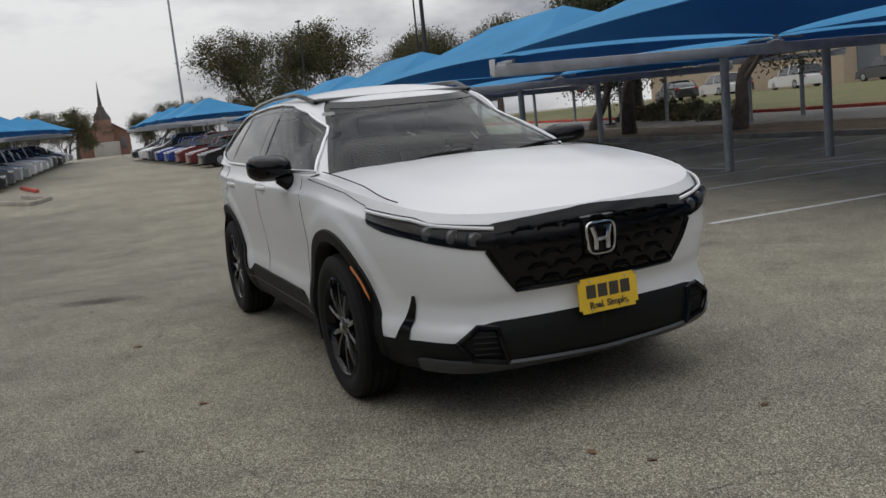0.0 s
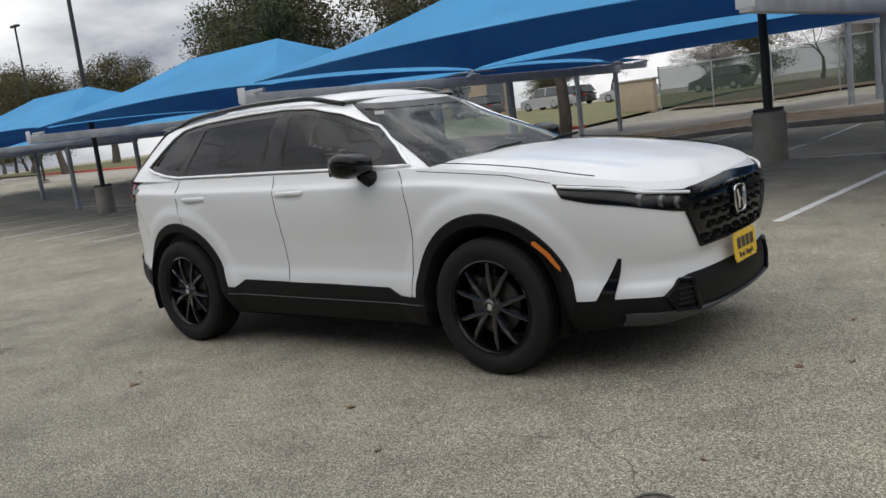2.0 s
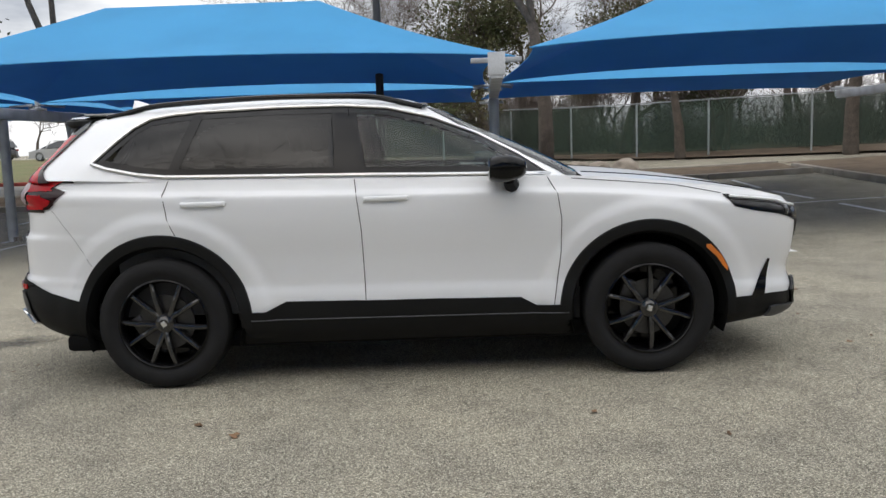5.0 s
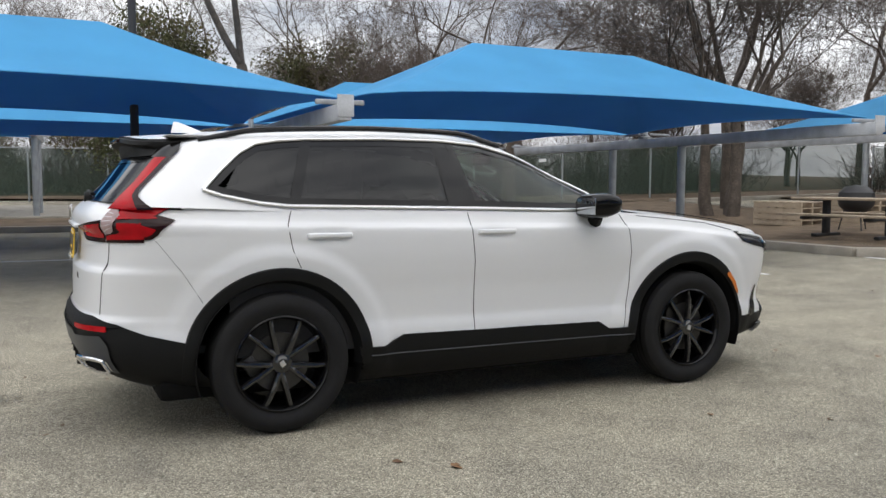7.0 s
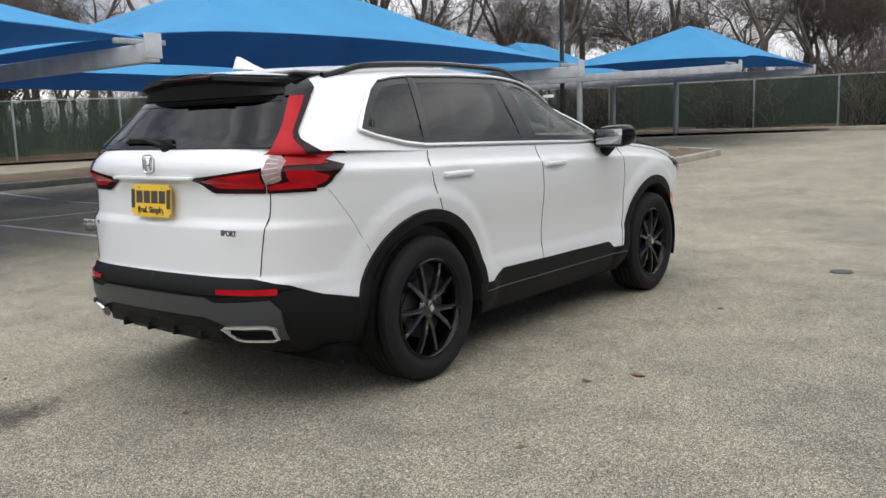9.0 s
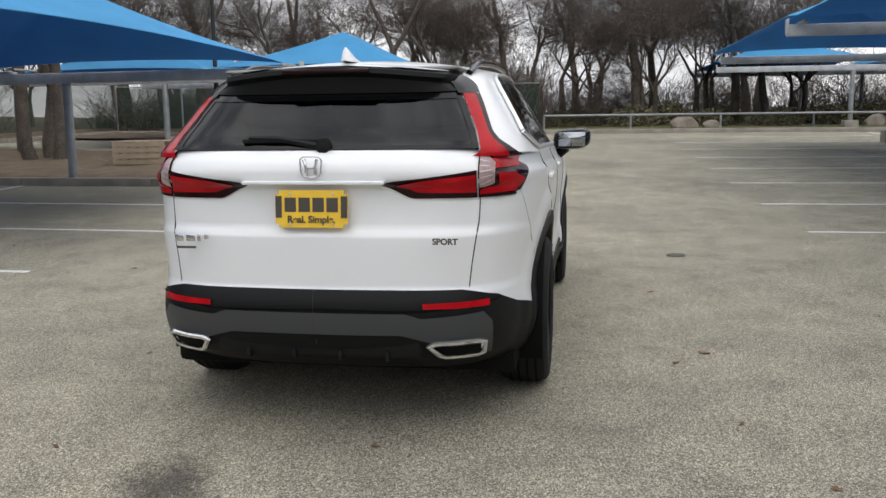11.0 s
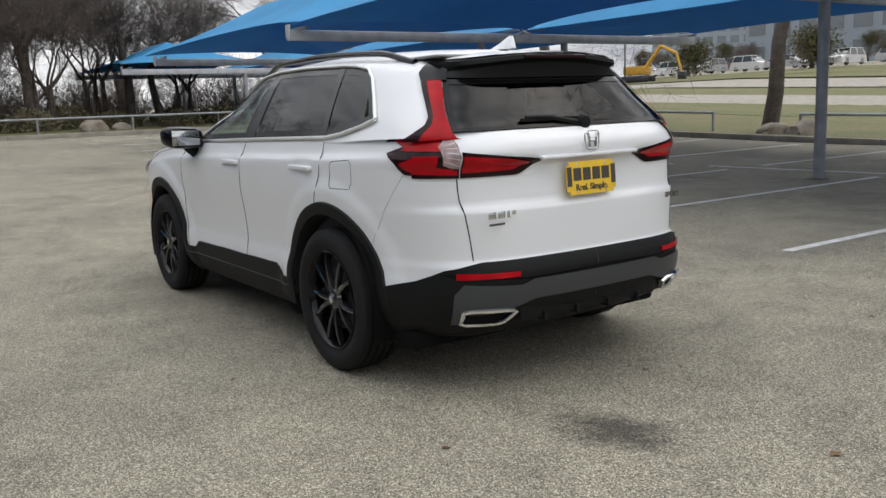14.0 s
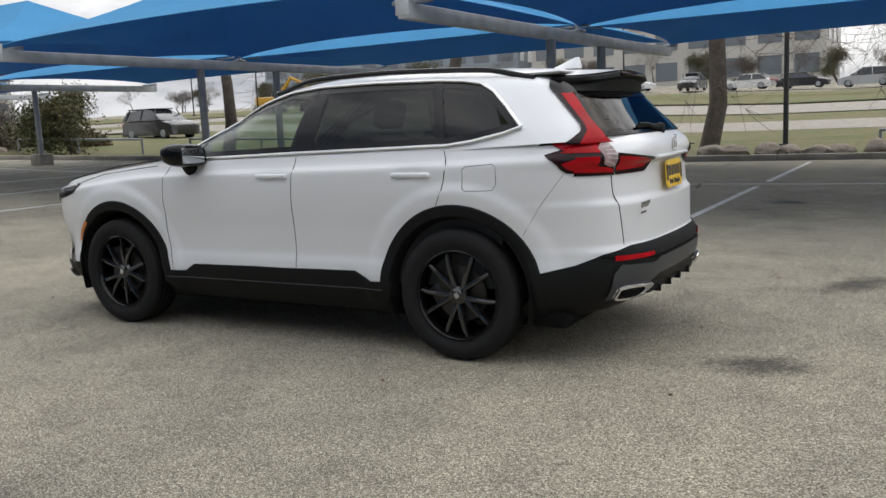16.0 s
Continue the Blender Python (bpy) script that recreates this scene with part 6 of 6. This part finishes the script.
for s in (1, -1):
    pts = []
    for k in range(31):
        x = .12 - 1.82 * k / 30
        lift = -.012 + .034 * smoothstep(0, 5, min(k, 30 - k))
        pts.append((x, s * (.585 - .02 * (k / 30) ** 2 - .05 * smoothstep(-.3, .2, x)), roof_z(x) - .045 + lift))
    rail = part("roof_rail", tube(pts, .016, 8), M_gloss, car, "black roof rail")
arm = tube([(-2.20, .0, 1.215), (-2.19, .16, 1.245), (-2.185, .30, 1.25)], [.016, .012, .008], 6)
wiper = part("rear_wiper", arm, M_clad, car)
part("wiper_cap", lathe([(0, .03), (.03, .026), (.036, 0)], 14), M_clad, wiper, at=pose(-2.2, -.03, 1.215, 0, -90, 0))
part("wiper_blade", box(-2.19, -.05, 1.228, -2.175, .33, 1.245, .004), M_clad, wiper)

# -- door mirrors
for s in (1, -1):
    bm = bmesh.new()
    bmesh.ops.create_uvsphere(bm, u_segments=20, v_segments=12, radius=1)
    for v in bm.verts:
        x, y, z = v.co
        f = lambda c, p: math.copysign(abs(c) ** p, c)
        v.co = Vector((.565 + .125 * f(x, .8) - (.02 if x > 0 else 0) + .02 * y, s * (.985 + .13 * f(y, .62)), 1.168 + (.074 - .016 * max(0, x)) * f(z, .6) + .012 * y))
        if v.co.x < .475:
            v.co.x = .475
    mir = part("door_mirror", bm, M_gloss, PANELS[("front_door", s)], "gloss black door mirror")
    part("mirror_arm", tube([(.60, s * .86, 1.085), (.60, s * .90, 1.075), (.585, s * .945, 1.11)], [.045, .042, .035], 8), M_clad, mir)
    part("mirror_glass", box(.469, s * .985 - .092, 1.118, .474, s * .985 + .092, 1.216, .002), M_mirror, mir, "mirror glass")

# -- badges and plates
def bar(x, y0, z0, y1, z1, mat, name, parent, d=.006, bevel=.002):
    return part(name, box(min(x, x + d), min(y0, y1), z0, max(x, x + d), max(y0, y1), z1, bevel), mat, parent)


def emblem(x, z, size, fwd, parent_label):
    d = 1 if fwd else -1
    bm = bmesh.new()
    loop = []
    for k in range(28):
        a = 2 * math.pi * k / 28
        c, s_ = math.cos(a), math.sin(a)
        yy, zz = math.copysign(abs(c) ** .45, c), math.copysign(abs(s_) ** .45, s_)
        loop.append((x, size * yy * (.9 + .08 * zz), z + size * .88 * zz))
    tube(loop + loop[:2], size * .075, 6, bm, caps=False)
    e = part("emblem", bm, M_chrome, car, parent_label)
    for s_ in (1, -1):
        part("emblem_bar", tube([(x + .002 * d, s_ * size * .40, z - size * .62), (x + .004 * d, s_ * size * .38, z), (x + .002 * d, s_ * size * .58, z + size * .66)], size * .14, 6), M_chrome, e)
    part("emblem_bar", tube([(x + .003 * d, -size * .38, z - size * .05), (x + .003 * d, size * .38, z - size * .05)], size * .13, 6), M_chrome, e)
    return e


emblem(2.362, .772, .078, True, "chrome emblem on the grille")
part("emblem_backing", box(2.335, -.085, .695, 2.356, .085, .85, .02), M_gloss, car)
emblem(-2.294, 1.134, .048, False, "chrome emblem on the tailgate")


def text(name, body, size, m, mat, parent):
    cu = bpy.data.curves.new(name, "FONT")
    cu.body, cu.size, cu.align_x, cu.align_y, cu.extrude = body, size, "CENTER", "CENTER", .0012
    cu.offset = .0012
    tmp = bpy.data.objects.new(name, cu)
    me = bpy.data.meshes.new_from_object(tmp)
    bpy.data.objects.remove(tmp)
    me.name = name
    me.materials.clear()
    me.materials.append(mat)
    ob = new(name, me)
    ob.parent = parent
    ob.matrix_basis = m
    return ob


def dealer_plate(x, y, z, fwd, tilt):
    d = 1 if fwd else -1
    bm = box(-.1525, -.076, -.003, .1525, .076, .003, .0)
    corner = [e for e in bm.edges if abs((e.verts[0].co - e.verts[1].co).z) > .004]
    bmesh.ops.bevel(bm, geom=corner, offset=.016, segments=4, affect="EDGES")
    pl = part("dealer_plate", bm, M_yellow, car, "yellow dealer plate with dark lettering", smooth=False, at=pose(x, y, z, 90, 0, 90 * d) @ pose(0, 0, 0, tilt, 0, 0))
    for k in range(4):
        cxk = -.0885 + .059 * k
        part("name_bar", box(cxk - .024, -.012, .003, cxk + .024, .046, .0046), M_ink, pl, smooth=False)
    text("slogan", "Real. Simple.", .04, pose(0, -.044, .004), M_ink, pl)
    for sx in (-.09, .09):
        for sy in (-.062, .062):
            part("plate_screw", lathe([(0, .0062), (.005, .006), (.006, .003)], 8), M_silver, pl, at=pose(sx, sy, 0))
    if not fwd:
        for sx in (-.138, .138):
            part("plate_clip", box(sx - .013, -.036, .003, sx + .013, .052, .006), M_ink, pl, smooth=False)
    return pl


dealer_plate(2.366, .012, .527, True, -3)
dealer_plate(-2.292, .004, .965, False, -4)
part("tailgate_step", patch([("r", .64, .905), ("r", 0, .9)], [("r", .64, .912), ("r", 0, .907)], 1, off=.001, cols=12, rows=1), M_white, car)
part("tailgate_lip", box(-2.298, -.30, 1.062, -2.262, .30, 1.078, .006), M_white, car)
badge = part("model_badge", box(-2.293, .455, .836, -2.283, .475, .856, .003), M_chrome, car, "chrome model badge as plain bars")
for y0, y1 in ((.605, .565), (.555, .515), (.505, .49)):
    bar(-2.288, y0, .826, y1, .856, M_chrome, "badge_bar", badge, -.006)
bar(-2.286, .60, .796, .515, .806, M_ink, "badge_bar", badge, -.004)
text("trim_badge", "SPORT", .034, pose(-2.296, -.545, .836, 90, 0, -90), M_ink, car)
part("inspection_sticker", box(.43, -.60, 1.435, .432, -.52, 1.455), M_sticker, car, smooth=False, at=None)
part("window_sticker", patch([("s", -.47, 1.18), ("s", -.40, 1.18)], [("s", -.47, 1.235), ("s", -.40, 1.235)], -1, high_z, -.006, 2, 2), M_sticker, car)
part("window_sticker", patch([("s", -.47, 1.18), ("s", -.40, 1.18)], [("s", -.47, 1.235), ("s", -.40, 1.235)], 1, high_z, -.006, 2, 2), M_sticker, car)

# -- wheels
def wheel(x, s):
    w = part("wheel", lathe([(.242, -.09), (.248, -.10), (.256, -.1), (.276, -.112), (.30, -.121), (.335, -.117), (.357, -.10), (.366, -.07), (.368, 0), (.366, .07), (.357, .10), (.335, .117), (.30, .121), (.266, .112), (.25, .098), (.246, .10), (.242, .09)], 64, "y"), M_rubber, car, "black tyre", at=pose(x, s * .805, WR, 0, (17 if x > 0 else -31) * 1.0, 0 if s < 0 else 180))
    # in the wheel's own space -y looks outwards
    rim = part("rim", lathe([(.247, -.098), (.252, -.105), (.244, -.109), (.236, -.100), (.228, -.06), (.21, .08), (.06, .085), (.0, .085)], 64, "y"), M_gloss, w, "gloss black alloy rim")
    for k in range(10):
        a0 = 2 * math.pi * (k // 2) / 5 + (.19 if k % 2 else -.19) + math.pi / 2
        tip_a = a0 + (.10 if k % 2 else -.10)
        bm = bmesh.new()
        rows = []
        for t in (0, .35, .7, 1):
            r = .045 + (.242 - .045) * t
            a = a0 + (tip_a - a0) * t if t else a0 - (.12 if k % 2 else -.12)
            c, sn = math.cos(a), math.sin(a)
            hw = .0185 - .005 * t
            y = -.088 - .010 * math.sin(t * math.pi) - .004 * t
            rows.append([(r * c + hw * sn, y + .03, r * sn - hw * c), (r * c + hw * sn * .7, y + .004, r * sn - hw * c * .7), (r * c, y, r * sn), (r * c - hw * sn * .7, y + .004, r * sn + hw * c * .7), (r * c - hw * sn, y + .03, r * sn + hw * c)])
        grid_mesh(rows, bm)
        part("spoke", bm, M_rim, rim)
    part("brake_disc", lathe([(.05, -.045), (.155, -.045), (.155, -.03), (.05, -.03)], 40, "y"), M_disc, w, "steel brake disc")
    part("caliper", box(-.17, -.055, .02, -.10, .0, .12, .012), M_disc, w)
    part("hub_cap", lathe([(0, -.101), (.026, -.1), (.031, -.094), (.05, -.088), (.06, -.07)], 24, "y"), M_rim, rim)
    part("cap_emblem", box(-.013, -.104, -.015, .013, -.101, .015, .001), M_silver, rim)
    for k in range(5):
        a = 2 * math.pi * k / 5 + math.pi / 2
        part("wheel_nut", lathe([(0, -.088), (.0085, -.086), (.0105, -.06)], 6, "y"), M_disc, rim, at=pose(.056 * math.cos(a), 0, .056 * math.sin(a)))
    # tread blocks and grooves
    for gy in (-.062, -.021, .021, .062):
        part("tread_groove", lathe([(.3692, gy - .005), (.3692, gy + .005)], 64, "y"), M_gap, w)
    return w


for x in (WB, -WB):
    for s in (1, -1):
        wheel(x, s)

# -- underbody and cabin
part("underbody", box(-1.95, -.80, .20, 1.75, .80, .30, .03), M_gap, car)
part("inner_floor", box(-1.9, -.72, .42, 1.0, .72, .46), M_seat, car)
part("inner_bulkhead", box(.95, -.78, .3, .98, .78, 1.06), M_seat, car)
for s in (1, -1):
    part("inner_door_trim", box(-1.6, s * .82 - .01, .4, .95, s * .82 + .01, 1.09), M_seat, car)
bm = box(.35, -.76, .8, 1.0, .76, 1.06, .06)
dash = part("dashboard", bm, M_seat, car, "black dashboard")
part("screen", box(.42, -.13, 1.06, .45, .13, 1.17, .006), M_gloss, dash)
t = []
for k in range(25):
    a = 2 * math.pi * k / 24
    t.append((.16 + .06 * math.sin(a), .38 + .175 * math.cos(a), 1.0 + .165 * math.sin(a)))
part("steering_wheel", tube(t, .016, 8, caps=False), M_seat, dash)


def seat(x, y, w=.5):
    st = part("seat", box(x - .25, y - w / 2, .55, x + .27, y + w / 2, .72, .05), M_seat, car, "black cloth seat")
    b = box(-.07, -w / 2, 0, .07, w / 2, .62, .06)
    part("backrest", b, M_seat, st, at=pose(x - .25, y, .66, 0, -18, 0))
    part("headrest", box(-.05, -.13, 0, .05, .13, .17, .04), M_seat, st, at=pose(x - .46, y, 1.28, 0, -12, 0))


seat(-.15, .38), seat(-.15, -.38), seat(-1.05, .4), seat(-1.05, -.4), seat(-1.05, 0, .3)
part("cargo_shelf", box(-2.1, -.68, .98, -1.5, .68, 1.0), M_seat, car)
part("headliner", box(-1.85, -.54, 1.535, .15, .54, 1.55, .01), M_trimgrey, car)
part("rear_view_mirror", box(.28, -.12, 1.42, .31, .12, 1.48, .012), M_gap, car)

# ---- small things on the asphalt ----
# cracks are flat strips; the shadow inside them is put into this colour
M_crackshade = material("crack_shadow", (.12, .112, .1), .95, spot=.3, spot_scale=3)
M_deadleaf = material("dead_leaf", (.16, .09, .045), .8, rand=.4)
M_iron = material("cast_iron", (.095, .088, .078), .8, .15, fine=.3, fine_scale=60, bump=.3)


def crack(points, seed, wide=.005):
    rng = random.Random(seed)
    pts = []
    for (x0, y0), (x1, y1) in zip(points, points[1:]):
        n = max(2, int(math.hypot(x1 - x0, y1 - y0) / .07))
        for i in range(n):
            t = i / n
            pts.append((x0 + (x1 - x0) * t + rng.gauss(0, .018), y0 + (y1 - y0) * t + rng.gauss(0, .018)))
    a, b = [], []
    for i, (x, y) in enumerate(pts):
        x2, y2 = pts[min(i + 1, len(pts) - 1)]
        x1, y1 = pts[max(0, i - 1)]
        d = math.hypot(x2 - x1, y2 - y1) or 1
        w = wide * rng.uniform(.3, 1.0) * .5
        z = ground_z(x, y) + .003
        a.append((x - (y2 - y1) / d * w, y + (x2 - x1) / d * w, z)), b.append((x + (y2 - y1) / d * w, y - (x2 - x1) / d * w, z))
    return solid("crack", grid_mesh([a, b]), M_crackshade, "thin dark crack in worn asphalt", "crack", kind="structure")


crack([(3.3, -2.6), (2.75, -2.0), (2.45, -1.62), (2.17, -1.5), (1.7, -1.62), (1.2, -1.9)], 1)
crack([(2.17, -1.5), (2.4, -1.2), (2.75, -.9), (3.2, -.3), (3.5, .6)], 2)
crack([(3.9, -3.6), (3.3, -2.6)], 3)
crack([(-3.5, -4.5), (-1.5, -3.9), (.6, -4.4), (2.6, -5.5)], 4, .0035)
crack([(-3.0, 3.6), (-1.0, 2.7), (1.8, 2.9), (4.2, 2.4)], 5, .0035)
crack([(-5.5, -.4), (-4.2, .2), (-3.2, 1.6)], 6, .0035)
crack([(6, -1.4), (8.5, -1.7), (12, -1.1), (17, -1.4)], 7)
crack([(7, -3.8), (5.2, -1.9), (5.6, 1.0), (4.6, 3.6)], 8, .004)
crack([(-6, -5.2), (-8, -3.6), (-14, -3.2)], 9)
v = thing("valve_cover", "round dark iron valve cover set in asphalt", "valve cover", pose(2.72, -1.93, .0))
part("lid", lathe([(0, .008), (.064, .008), (.068, .004), (.068, -.02)], 28), M_iron, v)
part("ring", lathe([(.072, .002), (.072, .009), (.084, .009), (.088, 0)], 28), M_iron, v)
lrng = random.Random(31)
leaf_me = []
for k in range(4):
    bm = bmesh.new()
    pts = []
    for i in range(9):
        a = 2 * math.pi * i / 9
        pts.append(bm.verts.new((.035 * math.cos(a) * lrng.uniform(.7, 1.1), .016 * math.sin(a) * lrng.uniform(.7, 1.3), .004 + .010 * lrng.random())))
    c = bm.verts.new((0, 0, .004))
    for i in range(9):
        bm.faces.new((c, pts[i], pts[(i + 1) % 9]))
    leaf_me.append(mesh_of("dead_leaf", bm, M_deadleaf, False))
fixed = [(-2.07, .80), (-2.56, 1.05), (-.77, -1.74), (2.73, -1.52), (2.72, -.36), (-.78, -1.77), (2.75, .5), (1.45, -1.94), (-2.55, -1.99), (-1.96, -2.99)]
for i in range(150):
    x, y = fixed[i] if i < len(fixed) else (lrng.uniform(-9, 13), lrng.uniform(-8, 8))
    if abs(x) < 2.2 and abs(y) < .9 and i >= len(fixed):
        continue
    ob = new("dead_leaf", leaf_me[i % 4])
    s = lrng.uniform(.5, 1.0)
    ob.matrix_basis = pose(x, y, ground_z(x, y), 0, 0, lrng.uniform(0, 360)) @ Matrix.Scale(s, 4)
    tagged(ob, "small curled brown dead leaf on asphalt", "leaf", "dead leaves")


def stain_material():
    """Soaked-in oil that fades out unevenly towards its rim."""
    k = material("oil_stain_film", (.06, .055, .048), .8, second=(.10, .092, .08), spot=.3, spot_scale=6, fine=.3, fine_scale=80)
    n, l = k.node_tree.nodes, k.node_tree.links
    co = n.new("ShaderNodeTexCoord").outputs["Object"]
    ln = n.new("ShaderNodeVectorMath")
    ln.operation = "LENGTH"
    l.new(co, ln.inputs[0])
    nz = n.new("ShaderNodeTexNoise")
    nz.inputs["Scale"].default_value, nz.inputs["Detail"].default_value, nz.inputs["Roughness"].default_value = 7, 8, .75
    l.new(co, nz.inputs["Vector"])
    a = n.new("ShaderNodeMath")
    a.operation, a.inputs[1].default_value = "MULTIPLY_ADD", -1.7
    l.new(ln.outputs["Value"], a.inputs[0]), l.new(nz.outputs["Fac"], a.inputs[2])
    r = n.new("ShaderNodeMapRange")
    r.inputs["From Min"].default_value, r.inputs["From Max"].default_value = .12, .42
    r.inputs["To Max"].default_value = .62
    l.new(a.outputs[0], r.inputs["Value"])
    t, x = n.new("ShaderNodeBsdfTransparent"), n.new("ShaderNodeMixShader")
    l.new(r.outputs["Result"], x.inputs[0]), l.new(t.outputs[0], x.inputs[1]), l.new(n["Principled BSDF"].outputs[0], x.inputs[2])
    l.new(x.outputs[0], n["Material Output"].inputs["Surface"])
    return k


M_oil = stain_material()
for x, y, sx, sy, a in ((-2.85, .42, 1.3, 1.0, 20), (-3.1, -1.9, 1.9, 1.0, 70), (5.6, 4.2, 1.6, 1.3, 0), (-1.8, -7.5, 1.5, 1.5, 0), (7.5, -7.0, 1.5, 1.4, 40), (-7.0, 6.5, 1.7, 1.4, 10)):
    bm = bmesh.new()
    bm.faces.new([bm.verts.new((.34 * math.cos(t), .34 * math.sin(t), 0)) for t in [2 * math.pi * i / 28 for i in range(28)]])
    o = solid("oil_stain", bm, M_oil, "dull dark oil stain soaked into asphalt", "oil stain", group="oil stains", smooth=False)
    o.matrix_basis = pose(x, y, ground_z(x, y) + .0028, 0, 0, a) @ Matrix.Diagonal((sx, sy, 1, 1))
